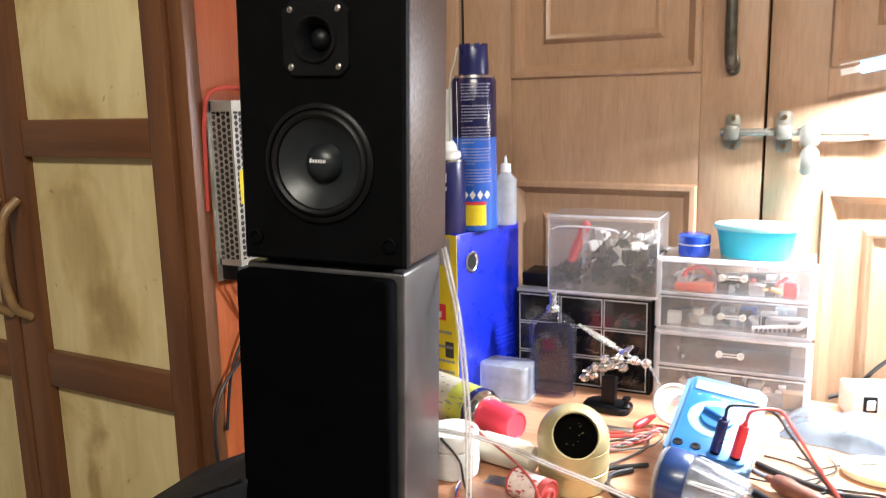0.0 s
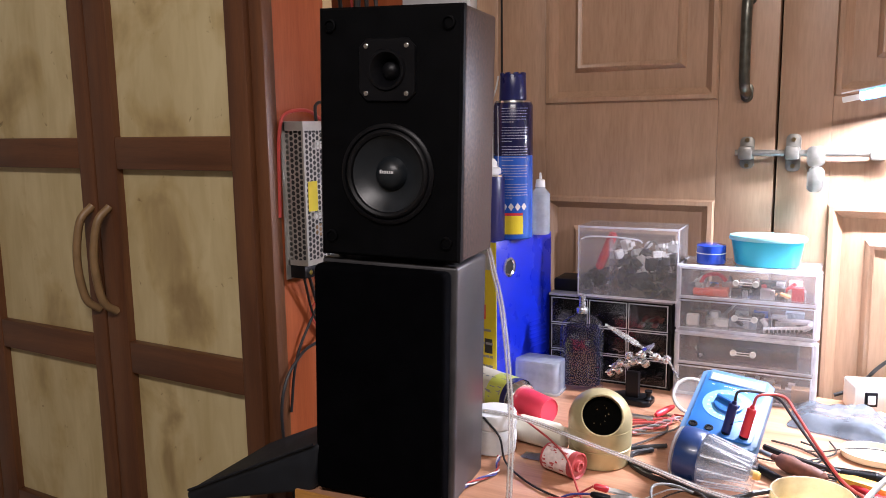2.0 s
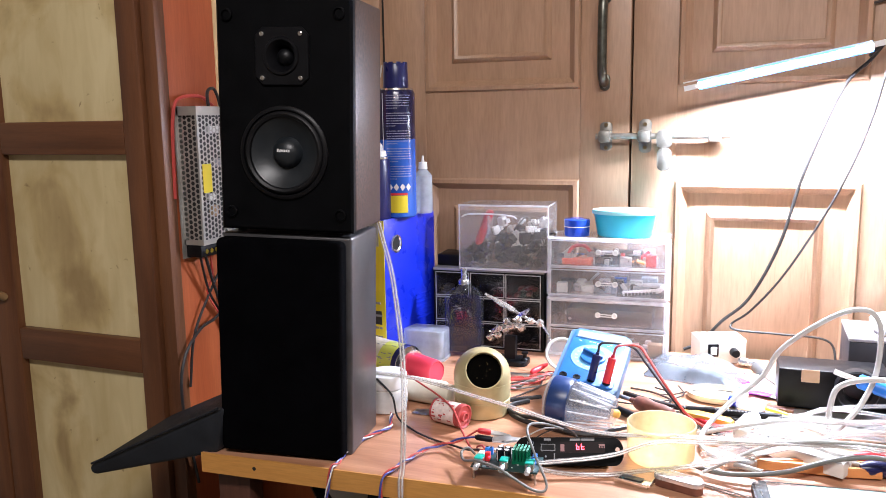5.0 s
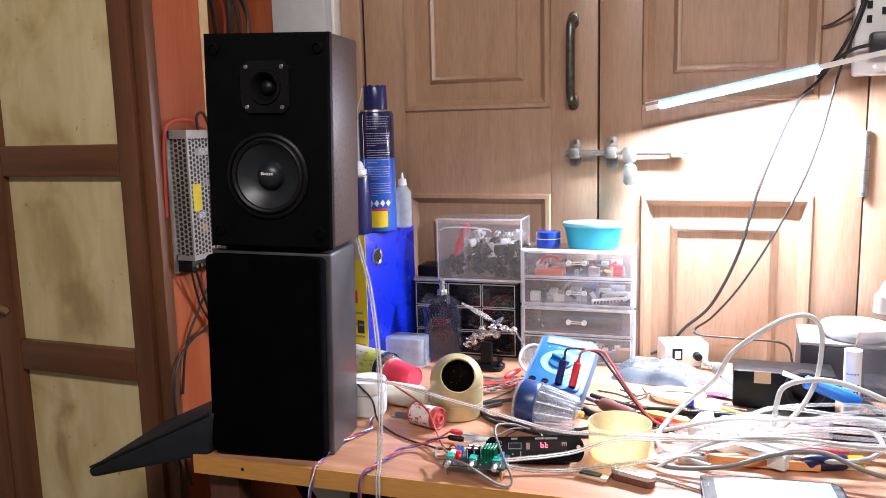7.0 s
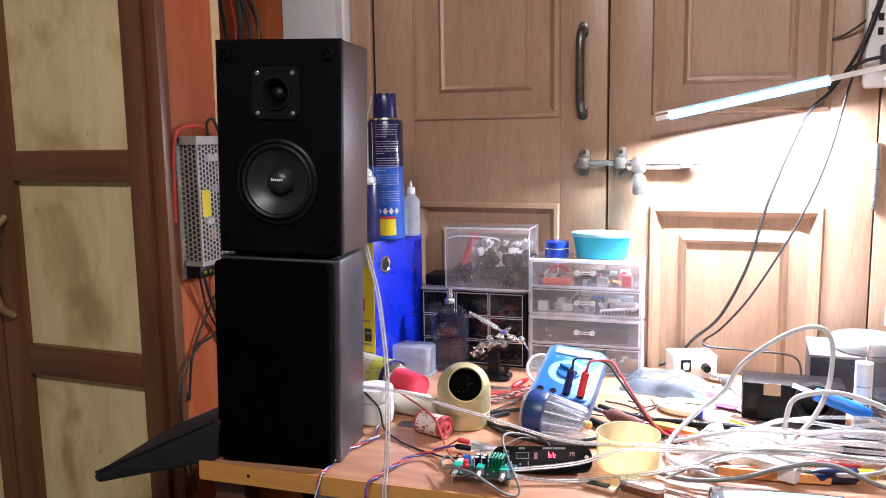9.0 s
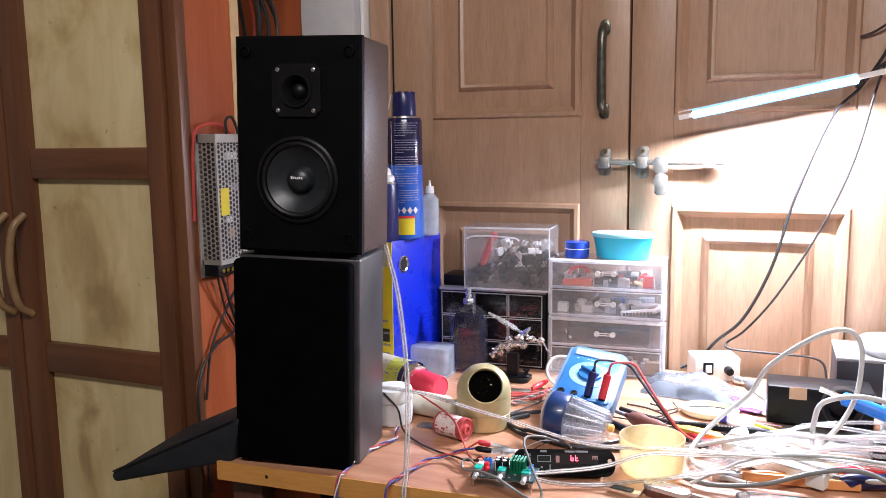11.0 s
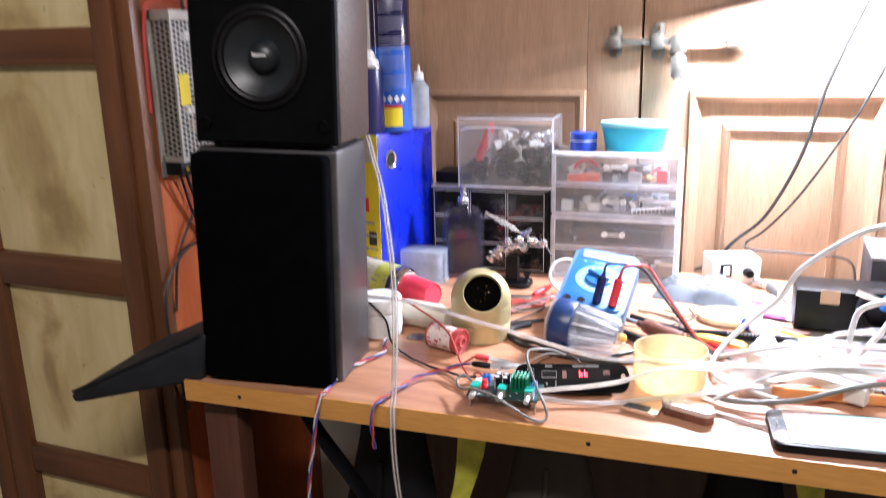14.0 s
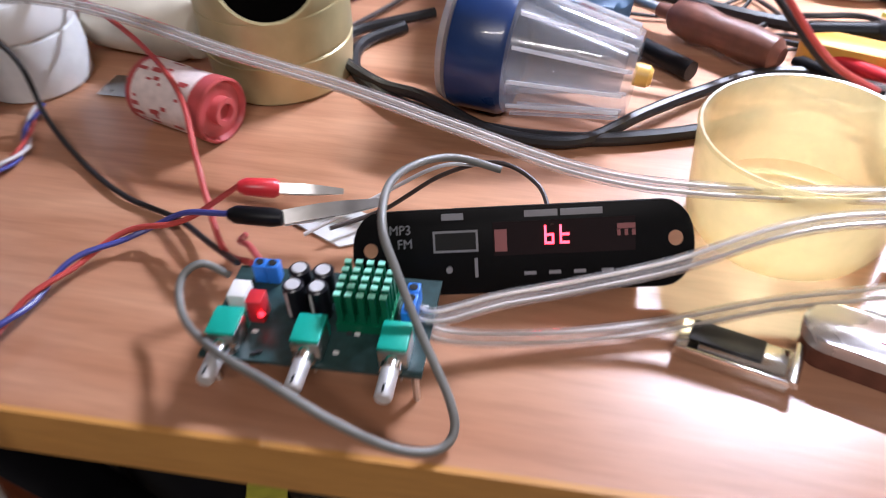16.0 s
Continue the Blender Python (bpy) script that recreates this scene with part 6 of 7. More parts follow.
bm = B(); sweep(bm, [Vector((-0.0990, 0.853, 0.7755)), *PAIR[1][3:]], 0.0013, 8, 1); part("wire", bm, WIREBLUE, ck)
bm = B(); prism(bm, [(-0.088, 0.880), (-0.062, 0.893), (-0.030, 0.884), (-0.060, 0.868)], T + 0.0004, T + 0.0012)
solo("paper_scrap", bm, LABELWHITE, "small white folded paper scrap on the bench", "paper")
for pts, r, material, lab in (
        (TRIO[0], 0.0011, WIRERED, "thin red wire running over the bench edge"),
        (TRIO[1], 0.0011, WIREBLUE, "thin blue wire running over the bench edge"),
        (TRIO[2], 0.0010, WIREWHITE, "thin white wire twisted with the coloured ones"),
        ([(-0.279, 0.940, 0.806), (-0.253, 0.935, 0.785), (-0.240, 0.925, 0.758), (-0.205, 0.900, 0.7525), (-0.170, 0.880, 0.7525), (-0.138, 0.870, 0.7525), (-0.112, 0.853, 0.757), (-0.088, 0.834, 0.768)], 0.0014, CABLEBLACK, "thin black wire across the bench"),
        ([(-0.262, 0.985, 0.807), (-0.225, 0.975, 0.793), (-0.188, 0.953, 0.786), (-0.157, 0.925, 0.781), (-0.135, 0.893, 0.773), (-0.118, 0.868, 0.766), (-0.100, 0.845, 0.762), (-0.083, 0.836, 0.767)], 0.0014, WIRERED, "thin red wire hanging over the film roll"),
        ([(-0.10, 0.862, 0.756), (-0.095, 0.85, 0.764), (-0.086, 0.842, 0.770), (-0.078, 0.836, 0.766)], 0.0014, DKRED, "short dark red wire at the board"),
        ([(0.030, 0.868, 0.778), (0.022, 0.885, 0.783), (0.004, 0.893, 0.786), (-0.02, 0.895, 0.775), (-0.045, 0.888, 0.758), (-0.065, 0.872, 0.757)], 0.0010, CABLEBROWN, "thin brown wire behind the player panel"),
        ([(0.0, 0.892, 0.785), (-0.02, 0.89, 0.783), (-0.045, 0.882, 0.770), (-0.07, 0.858, 0.765)], 0.0009, WIREWHITE, "thin white wire behind the player panel")):
    bm = B(); sweep(bm, pts, r, 8, 1 if len(pts) > 40 else 8); solo("thin_wire", bm, material, lab, "wire", group="bench wires")
bm = B()
sweep(bm, [(-0.092, 0.832, 0.7625), (-0.100, 0.828, 0.771), (-0.1055, 0.820, 0.768), (-0.097, 0.805, 0.765), (-0.073, 0.786, 0.775), (-0.046, 0.775, 0.776), (-0.025, 0.771, 0.768), (-0.006, 0.772, 0.758), (0.006, 0.777, 0.7535), (0.0105, 0.784, 0.7555), (0.007, 0.792, 0.763), (-0.006, 0.807, 0.776), (-0.017, 0.820, 0.79), (-0.025, 0.832, 0.799), (-0.029, 0.854, 0.80), (-0.024, 0.875, 0.795), (-0.012, 0.888, 0.79), (0.006, 0.890, 0.785)], 0.0016, 10)
solo("grey_cable", bm, CABLEGREY, "grey audio cable looped over the amplifier board", "cable")

# ---------------------------------------------------------------- clear speaker cable
for pts, r in (
        ([(-0.262, 0.925, 1.036), (-0.245, 0.905, 1.012), (-0.222, 0.880, 0.972), (-0.190, 0.832, 0.905), (-0.168, 0.79, 0.845), (-0.157, 0.757, 0.772), (-0.155, 0.745, 0.745), (-0.150, 0.742, 0.66), (-0.135, 0.75, 0.54), (-0.12, 0.78, 0.40)], 0.0030),
        ([(-0.325, 0.958, 0.806), (-0.259, 0.958, 0.808), (-0.208, 0.957, 0.804), (-0.132, 0.940, 0.797), (-0.075, 0.929, 0.792), (-0.017, 0.913, 0.787), (0.036, 0.893, 0.787), (0.081, 0.885, 0.790), (0.149, 0.885, 0.797), (0.24, 0.90, 0.797), (0.36, 0.94, 0.79), (0.5, 0.99, 0.778), (0.66, 1.02, 0.765)], 0.0030),
        ([(-0.016, 0.827, 0.766), (-0.005, 0.822, 0.768), (0.017, 0.835, 0.768), (0.044, 0.846, 0.770), (0.078, 0.858, 0.776), (0.123, 0.871, 0.792), (0.19, 0.886, 0.794), (0.29, 0.915, 0.794), (0.42, 0.95, 0.785), (0.6, 0.985, 0.765)], 0.0030),
        ([(-0.016, 0.831, 0.764), (-0.004, 0.821, 0.760), (0.033, 0.831, 0.755), (0.073, 0.845, 0.755), (0.114, 0.860, 0.760), (0.153, 0.869, 0.766), (0.20, 0.884, 0.775), (0.28, 0.925, 0.788), (0.36, 0.985, 0.79), (0.48, 1.03, 0.775), (0.62, 1.05, 0.76)], 0.0030)):
    bm = B()
    line = spline(pts, 6)
    for s in (-1, 1):
        off = []
        for i, p in enumerate(line):
            d = (line[min(i + 1, len(line) - 1)] - line[max(i - 1, 0)]).normalized()
            sd_ = d.cross(Vector((0.2, -0.3, 1))).normalized()
            off.append(p + sd_ * s * r * 0.62)
        sweep(bm, off, r * 0.62, 8, 1)
    sc_ = solo("speaker_cable", bm, TUBEM, "clear twin speaker cable trailing across the bench", "cable", group="clear cables")
    bm = B()
    for s in (-1, 1):
        off = []
        for i, p in enumerate(line):
            d = (line[min(i + 1, len(line) - 1)] - line[max(i - 1, 0)]).normalized()
            off.append(p + d.cross(Vector((0.2, -0.3, 1))).normalized() * s * r * 0.62)
        sweep(bm, off, r * 0.26, 6, 1)
    part("wire_core", bm, mat("tinned_strands", (0.78, 0.74, 0.70), 0.35, 0.6), sc_, "tinned copper strands")
rng = random.Random(51)
for k in range(11):
    y0 = 0.90 + k * 0.013 + rng.uniform(-0.01, 0.01)
    pts = []
    for i in range(7):
        t = i / 6
        x = 0.185 + rng.uniform(-0.02, 0.02) + t * 0.46
        pts.append((x, y0 + t * 0.05 + rng.uniform(-0.018, 0.018), 0.774 + 0.020 * math.sin(math.pi * t) + rng.uniform(-0.006, 0.010) + (k % 3) * 0.003))
    pts[-1] = (pts[-1][0], pts[-1][1], 0.757)
    pts[0] = (pts[0][0] - 0.01, pts[0][1], 0.757)
    bm = B(); sweep(bm, pts, rng.choice([0.0022, 0.0026, 0.003]), 8, 7)
    solo("speaker_cable", bm, TUBEM if k % 6 else CABLEWHITE, "tangled clear cable heaped on the bench", "cable", group="clear cables")

# thick white mains cable in loops
for pts, material, r, lab in (
        ([(0.24, 0.905, 0.757), (0.19, 0.93, 0.757), (0.168, 0.965, 0.758), (0.172, 1.0, 0.768), (0.20, 1.04, 0.792), (0.238, 1.06, 0.825), (0.262, 1.06, 0.868), (0.318, 1.06, 0.914), (0.356, 1.06, 0.926), (0.374, 1.06, 0.905), (0.372, 1.05, 0.85), (0.357, 1.04, 0.81), (0.335, 1.02, 0.785), (0.315, 1.0, 0.77)], CABLEWHITE, 0.0034, "thick white mains cable standing up in a loop"),
        ([(0.318, 1.02, 0.765), (0.320, 1.03, 0.805), (0.332, 1.035, 0.832), (0.378, 1.03, 0.845), (0.433, 1.03, 0.832), (0.50, 1.03, 0.80), (0.58, 1.03, 0.76)], CABLEWHITE, 0.0036, "thick white mains cable looping over the tools"),
        ([(0.16, 0.90, 0.757), (0.20, 0.885, 0.758), (0.26, 0.895, 0.764), (0.32, 0.92, 0.778), (0.37, 0.925, 0.784), (0.42, 0.91, 0.772), (0.50, 0.90, 0.76)], CABLEGREY, 0.0030, "thick grey cable lying on the bench"),
        ([(0.30, 0.955, 0.768), (0.36, 0.945, 0.764), (0.42, 0.955, 0.768), (0.445, 0.985, 0.777), (0.43, 1.02, 0.783), (0.36, 1.02, 0.776), (0.28, 0.99, 0.766)], CABLEWHITE, 0.0032, "thick white cable coiled on the bench")):
    bm = B(); sweep(bm, pts, r, 12); solo("mains_cable", bm, material, lab, "cable", group="thick cables")

# dark cords round the torch and behind the cup
for pts, material, r in (
        ([(-0.085, 1.06, 0.754), (-0.104, 1.035, 0.754), (-0.098, 1.005, 0.754), (-0.075, 0.983, 0.754), (-0.040, 0.968, 0.754), (0.0, 0.960, 0.754), (0.04, 0.963, 0.754), (0.085, 0.978, 0.754), (0.12, 1.0, 0.754)], CABLEBLACK, 0.0036),
        ([(-0.07, 1.075, 0.757), (-0.112, 1.045, 0.756), (-0.108, 1.01, 0.760), (-0.08, 0.990, 0.757), (-0.050, 0.973, 0.762), (-0.01, 0.956, 0.757), (0.03, 0.958, 0.755), (0.06, 0.985, 0.757), (0.085, 1.01, 0.756), (0.12, 1.04, 0.754), (0.16, 1.045, 0.754)], CABLEBLACK, 0.0032),
        ([(0.045, 1.14, 0.754), (0.08, 1.115, 0.756), (0.128, 1.094, 0.757), (0.19, 1.083, 0.757), (0.26, 1.10, 0.757), (0.30, 1.09, 0.755)], CABLEBLACK, 0.0042),
        ([(0.05, 1.17, 0.753), (0.085, 1.16, 0.753), (0.12, 1.13, 0.753), (0.14, 1.09, 0.755), (0.155, 1.06, 0.754)], CABLEBROWN, 0.0016),
        ([(0.04, 1.10, 0.753), (0.07, 1.10, 0.753), (0.10, 1.12, 0.753), (0.13, 1.16, 0.754), (0.12, 1.20, 0.754)], CABLEBLACK, 0.0012),
        ([(-0.14, 1.12, 0.754), (-0.115, 1.145, 0.755), (-0.095, 1.16, 0.757), (-0.085, 1.13, 0.755), (-0.10, 1.09, 0.754), (-0.12, 1.05, 0.754)], CABLEBROWN, 0.0015),
        ([(-0.13, 1.10, 0.753), (-0.105, 1.115, 0.754), (-0.08, 1.14, 0.754), (-0.075, 1.18, 0.754), (-0.10, 1.20, 0.754)], CABLEGREY, 0.0013),
        ([(-0.15, 1.135, 0.7545), (-0.125, 1.145, 0.756), (-0.10, 1.155, 0.758), (-0.088, 1.17, 0.760), (-0.09, 1.19, 0.757)], WIRERED, 0.0026),
        ([(0.19, 1.12, 0.754), (0.215, 1.10, 0.754), (0.24, 1.08, 0.756), (0.27, 1.06, 0.754)], mat("yellow_green_wire", (0.55, 0.55, 0.10), 0.4), 0.0022)):
    bm = B(); sweep(bm, pts, r, 8); solo("cord", bm, material, "dark cord lying among the tools on the bench" if material in (CABLEBLACK, CABLEBROWN) else "thin coloured cord lying on the bench", "cord", group="bench cords")
for pts, material, r, lab in (
        (twisted([(-0.150, 1.070, 0.7555), (-0.130, 1.095, 0.7560), (-0.112, 1.120, 0.7575), (-0.095, 1.150, 0.7600), (-0.080, 1.185, 0.7575)], 2, 0.0019, 0.028)[0], CABLEGREY, 0.0017, "grey lead twisted with a pink one"),
        (twisted([(-0.150, 1.070, 0.7555), (-0.130, 1.095, 0.7560), (-0.112, 1.120, 0.7575), (-0.095, 1.150, 0.7600), (-0.080, 1.185, 0.7575)], 2, 0.0019, 0.028)[1], mat("dull_pink_wire", (0.42, 0.17, 0.17), 0.45), 0.0017, "pink lead twisted with a grey one")):
    bm = B(); sweep(bm, pts, r, 8, 1); solo("cord", bm, material, lab, "cord", group="bench cords")
for pts, r in (([(-0.148, 1.150, 0.7545), (-0.120, 1.160, 0.7560), (-0.096, 1.172, 0.7590), (-0.086, 1.158, 0.7580), (-0.100, 1.138, 0.7550), (-0.128, 1.118, 0.7545)], 0.0018), ([(-0.092, 1.205, 0.7545), (-0.070, 1.195, 0.7570), (-0.055, 1.170, 0.7600), (-0.052, 1.145, 0.7560)], 0.0014)):
    bm = B(); sweep(bm, pts, r, 8); solo("cord", bm, WIRERED, "thin red lead curled behind the dome", "cord", group="bench cords")
rng = random.Random(88)
for k in range(12):
    x, y = rng.uniform(0.05, 0.20), rng.uniform(1.03, 1.17)
    a = rng.uniform(-0.9, 0.5)
    pts = []
    for i in range(6):
        pts.append((x, y, T + 0.0022 + rng.uniform(0, 0.004)))
        x, y, a = x + 0.024 * math.cos(a), y + 0.024 * math.sin(a), a + rng.uniform(-0.7, 0.7)
    bm = B(); sweep(bm, pts, rng.uniform(0.0008, 0.0018), 6, 6)
    solo("cord", bm, CABLEBLACK if k % 3 else CABLEBROWN, "dark cord lying among the tools on the bench", "cord", group="bench cords")
rc = thing("red_clip", pose(0, 0, 0), "red handled test clip lying behind the dome", "clip")
bm = B(); turned(bm, (-0.112, 1.175, 0.760), (-0.095, 1.215, 0.764), [(0, 0.003), (0.006, 0.0052), (0.03, 0.0046), (0.042, 0.003)], 12); part("grip", bm, RED, rc, "red grip")
bm = B(); box(bm, -0.170, -0.112, 1.158, 1.170, 0.7505, 0.760, 0.003); part("jaw", bm, STEEL, rc, "grey metal jaw")

# probes and hand tools behind the cup
for a, b, material, nm in (((0.150, 1.062, 0.7565), (0.205, 1.020, 0.7565), RED, "red"), ((0.135, 1.052, 0.756), (0.198, 1.006, 0.756), BPLASTIC, "black")):
    p = thing("test_probe", pose(0, 0, 0), "%s pointed test probe lying on the bench" % nm, "probe", group="probes")
    bm = B(); turned(bm, a, b, [(0, 0.0022), (0.004, 0.0042), (0.045, 0.0042), (0.05, 0.006), (0.052, 0.006), (0.054, 0.003), (0.066, 0.0024)], 12); part("grip", bm, material, p)
    d = (Vector(b) - Vector(a)).normalized()
    bm = B(); turned(bm, Vector(a) + d * 0.066, Vector(a) + d * 0.09, [(0, 0.0010), (0.012, 0.0009), (0.015, 0.0002)], 8); part("tip", bm, CHROME, p)
gt = thing("wooden_handle_tool", pose(0, 0, 0), "old tool with a worn brown wooden handle", "hand tool")
bm = B(); turned(bm, (0.062, 1.088, 0.763), (0.128, 1.043, 0.762), [(0, 0.004), (0.008, 0.0045), (0.012, 0.009), (0.026, 0.0115), (0.04, 0.0095), (0.06, 0.0105), (0.075, 0.009), (0.079, 0.005)], 18); part("handle", bm, BROWNGRIP, gt)
bm = B(); rod(bm, (0.045, 1.100, 0.7625), (0.062, 1.088, 0.763), 0.0035, 10); part("ferrule", bm, STEEL, gt)
bm = B(); rod(bm, (0.046, 1.06, 0.757), (0.082, 1.03, 0.757), 0.0055, 12); solo("black_plug", bm, BPLASTIC, "black moulded cable plug on the bench", "plug")
oc = thing("cutter_knife", pose(0.172, 1.058, T + 0.001, 0, 0, -18), "orange-yellow handled cutter behind the cup", "cutter")
bm = B(); prism(bm, rounded(-0.035, 0.035, -0.009, 0.009, 0.008), 0, 0.013, 0.004); part("handle", bm, mat("amber_grip", (0.72, 0.38, 0.06), 0.4), oc)
bm = B(); box(bm, 0.0352, 0.075, -0.005, 0.005, 0.004, 0.006); part("blade", bm, STEEL, oc)

ws = thing("wire_stripper", pose(0.234, 1.003, T + 0.0015, 0, 0, -25), "white wire stripper pliers with short jaws", "pliers")
bm = B(); prism(bm, [(-0.012, 0.030), (-0.020, 0.050), (-0.026, 0.062), (-0.034, 0.058), (-0.036, 0.036), (-0.034, 0.010), (-0.026, -0.012), (0.0, -0.026), (0.05, -0.034), (0.12, -0.036), (0.12, -0.018), (0.055, -0.014), (0.03, 0.0), (0.012, 0.012)], 0.004, 0.022, 0.004); part("lower_grip", bm, PLIERW, ws)
bm = B(); prism(bm, [(-0.008, 0.034), (-0.012, 0.058), (-0.004, 0.066), (0.006, 0.060), (0.016, 0.040), (0.045, 0.024), (0.12, 0.008), (0.12, -0.010), (0.05, 0.002), (0.015, 0.014)], 0.006, 0.020, 0.004); part("upper_grip", bm, PLIERW, ws)
bm = B(); prism(bm, [(-0.030, 0.040), (-0.012, 0.040), (0.010, 0.044), (0.0, 0.03), (-0.02, 0.024)], 0.0005, 0.0035); part("jaw", bm, STEEL, ws)
bm = B(); turned(bm, (0.008, -0.008, 0.0222), (0.008, -0.008, 1), [(0, 0.0115), (0.0012, 0.0112), (0.0014, 0.009), (0.0006, 0.0085)], 24); part("pivot", bm, CHROME, ws)
for x, y in ((-0.016, 0.008), (0.022, -0.018)):
    bm = B(); turned(bm, (x, y, 0.0222), (x, y, 1), [(0, 0.0024), (0.0005, 0.0024)], 10); part("rivet", bm, DARK, ws)

op = thing("orange_pliers", pose(0.275, 0.935, T + 0.001, 0, 0, 12), "pliers with long orange handles under the cables", "pliers")
bm = B(); prism(bm, [(-0.055, 0.004), (-0.03, 0.010), (0.0, 0.014), (0.06, 0.022), (0.115, 0.020), (0.118, 0.010), (0.06, 0.010), (0.0, 0.004), (-0.05, -0.003)], 0.002, 0.013, 0.004); part("handle", bm, ORANGEGRIP, op, "orange handle")
bm = B(); prism(bm, [(-0.055, -0.004), (-0.03, -0.010), (0.0, -0.014), (0.06, -0.026), (0.115, -0.028), (0.118, -0.018), (0.06, -0.014), (0.0, -0.004), (-0.05, 0.003)], 0.002, 0.013, 0.004); part("handle", bm, ORANGEGRIP, op, "orange handle")
op.scale = (0.82, 0.55, 1)
bm = B(); prism(bm, rounded(-0.095, -0.050, -0.009, 0.009, 0.006), 0.001, 0.012, 0.002); part("jaws", bm, STEEL, op)
bm = B(); turned(bm, (-0.058, 0, 0.0122), (-0.058, 0, 1), [(0, 0.0062), (0.002, 0.0058), (0.003, 0.004)], 16); part("pivot", bm, CHROME, op)
rp = thing("red_handle_cutter", pose(0.375, 0.985, T + 0.001, 0, 0, 28), "side cutter with red and dark blue grips", "cutter")
bm = B(); turned(bm, (-0.05, 0, 0.011), (1, 0, 0.016), [(0, 0.005), (0.01, 0.0085), (0.06, 0.0085), (0.085, 0.007), (0.088, 0.003)], 14); part("grip", bm, RED, rp, "red grip")
bm = B(); turned(bm, (-0.045, -0.024, 0.0102), (1, -0.20, 0.0102), [(0, 0.006), (0.01, 0.010), (0.055, 0.010), (0.058, 0.008)], 14); part("grip", bm, NAVY, rp, "dark blue grip")
bm = B(); turned(bm, (0.012, -0.034, 0.0102), (1, -0.21, 0.0102), [(0, 0.0085), (0.02, 0.0085), (0.022, 0.006)], 14); part("end", bm, YELLOW, rp, "yellow end")

# silver pieces at the bench edge
bc = thing("metal_clip", pose(0.101, 0.8405, T + 0.0006, 0, 0, -14), "folded bright metal clip", "clip")
bm = B(); box(bm, -0.020, 0.020, -0.008, 0.010, 0.0, 0.0012); box(bm, -0.020, 0.020, -0.0095, -0.0082, 0.0, 0.006, 0.0004); box(bm, -0.012, 0.019, -0.006, 0.008, 0.0014, 0.0042, 0.001); part("plate", bm, CHROME, bc)
bm = B(); box(bm, -0.016, 0.010, -0.003, 0.007, 0.0044, 0.0056, 0.0004); part("insert", bm, CHARCOAL, bc)
bm = B(); rod(bm, (0.021, -0.009, 0.005), (0.021, 0.010, 0.005), 0.002, 10); part("pin", bm, CHROME, bc)
ov = thing("oval_case", pose(0.151, 0.8445, T + 0.0005, 0, 0, -17), "small silver oval case with a dark underside", "case")
bm = B(); prism(bm, rounded(-0.029, 0.029, -0.0105, 0.0105, 0.0100), 0.009, 0.0145, 0.0015); part("top_shell", bm, mat("satin_silver", (0.62, 0.60, 0.60), 0.28, 0.6, var=0.1), ov)
bm = B(); prism(bm, rounded(-0.028, 0.028, -0.0098, 0.0098, 0.0092), 0.0, 0.0089); part("base_shell", bm, BROWNGRIP, ov, "dark underside")
bm = B(); prism(bm, [(-0.004, -0.002), (0.008, -0.004), (0.006, 0.001)], 0.0146, 0.0149); part("mark", bm, DKRED, ov)
for a, b in (((0.150, 0.872, 0.7515), (0.236, 0.842, 0.7515)), ((0.155, 0.868, 0.7512), (0.232, 0.836, 0.7512))):
    bm = B(); rod(bm, a, b, 0.0009, 6); solo("wire_offcut", bm, STEEL, "straight grey wire offcut on the bench", "wire", group="offcuts")

ph = thing("smartphone", pose(0.2375, 0.7955, T + 0.0005, 0, 0, 7), "dark smartphone lying face up at the bench edge", "phone")
bm = B(); prism(bm, rounded(0, 0.162, 0, 0.080, 0.009), 0.0, 0.0090, 0.0025); part("body", bm, BPLASTIC, ph)
bm = B(); prism(bm, rounded(0.003, 0.159, 0.003, 0.077, 0.007), 0.0091, 0.0095); part("glass", bm, SCREEN, ph, "glossy glass")
bm = B(); box(bm, 0.016, 0.150, 0.0045, 0.0755, 0.00955, 0.0097); part("film", bm, SCREENPALE, ph, "pale greenish screen")
bm = B(); box(bm, 0.016, 0.058, 0.0047, 0.0753, 0.00975, 0.0099); part("note", bm, mat("beige_panel", (0.44, 0.33, 0.30), 0.25, var=0.1), ph)
bm = B(); rod(bm, (0.008, 0.04, 0.0097), (0.008, 0.05, 0.0097), 0.0008, 8); part("earpiece", bm, STEEL, ph)

# ---------------------------------------------------------------- things at the back right
ad = thing("adapter_box", pose(0.142, 1.338, T, 0, 0, 20), "beige power adapter box with a rocker switch and a knob", "adapter")
bm = B(); box(bm, 0, 0.080, 0, 0.055, 0.001, 0.044, 0.003); part("case", bm, BEIGE, ad)
bm = B(); box(bm, 0.014, 0.032, -0.0022, 0.001, 0.014, 0.036, 0.001); sw = part("switch_frame", bm, BPLASTIC, ad, "black rocker switch")
bm = B(); box(bm, 0.0175, 0.0285, -0.0052, -0.0023, 0.018, 0.032, 0.0015); part("rocker", bm, LABELWHITE, sw)
bm = B(); turned(bm, (0.058, 0, 0.022), (0.058, -1, 0.022), [(0, 0.0075), (0.003, 0.0075), (0.013, 0.0068), (0.014, 0.0058)], 20); part("knob", bm, BPLASTIC, ad, "black knob")
gc = thing("cable_connector", pose(0, 0, 0), "dark grey barrel connector with a pale tail on the bench", "connector")
bm = B(); turned(bm, (0.232, 1.322, T + 0.0105), (0.27, 1.245, T + 0.0105), [(0, 0.006), (0.004, 0.0095), (0.012, 0.0098), (0.034, 0.0085), (0.036, 0.007)], 16); part("barrel", bm, mat("dark_grey_barrel", (0.10, 0.095, 0.09), 0.5), gc, "dark grey barrel")
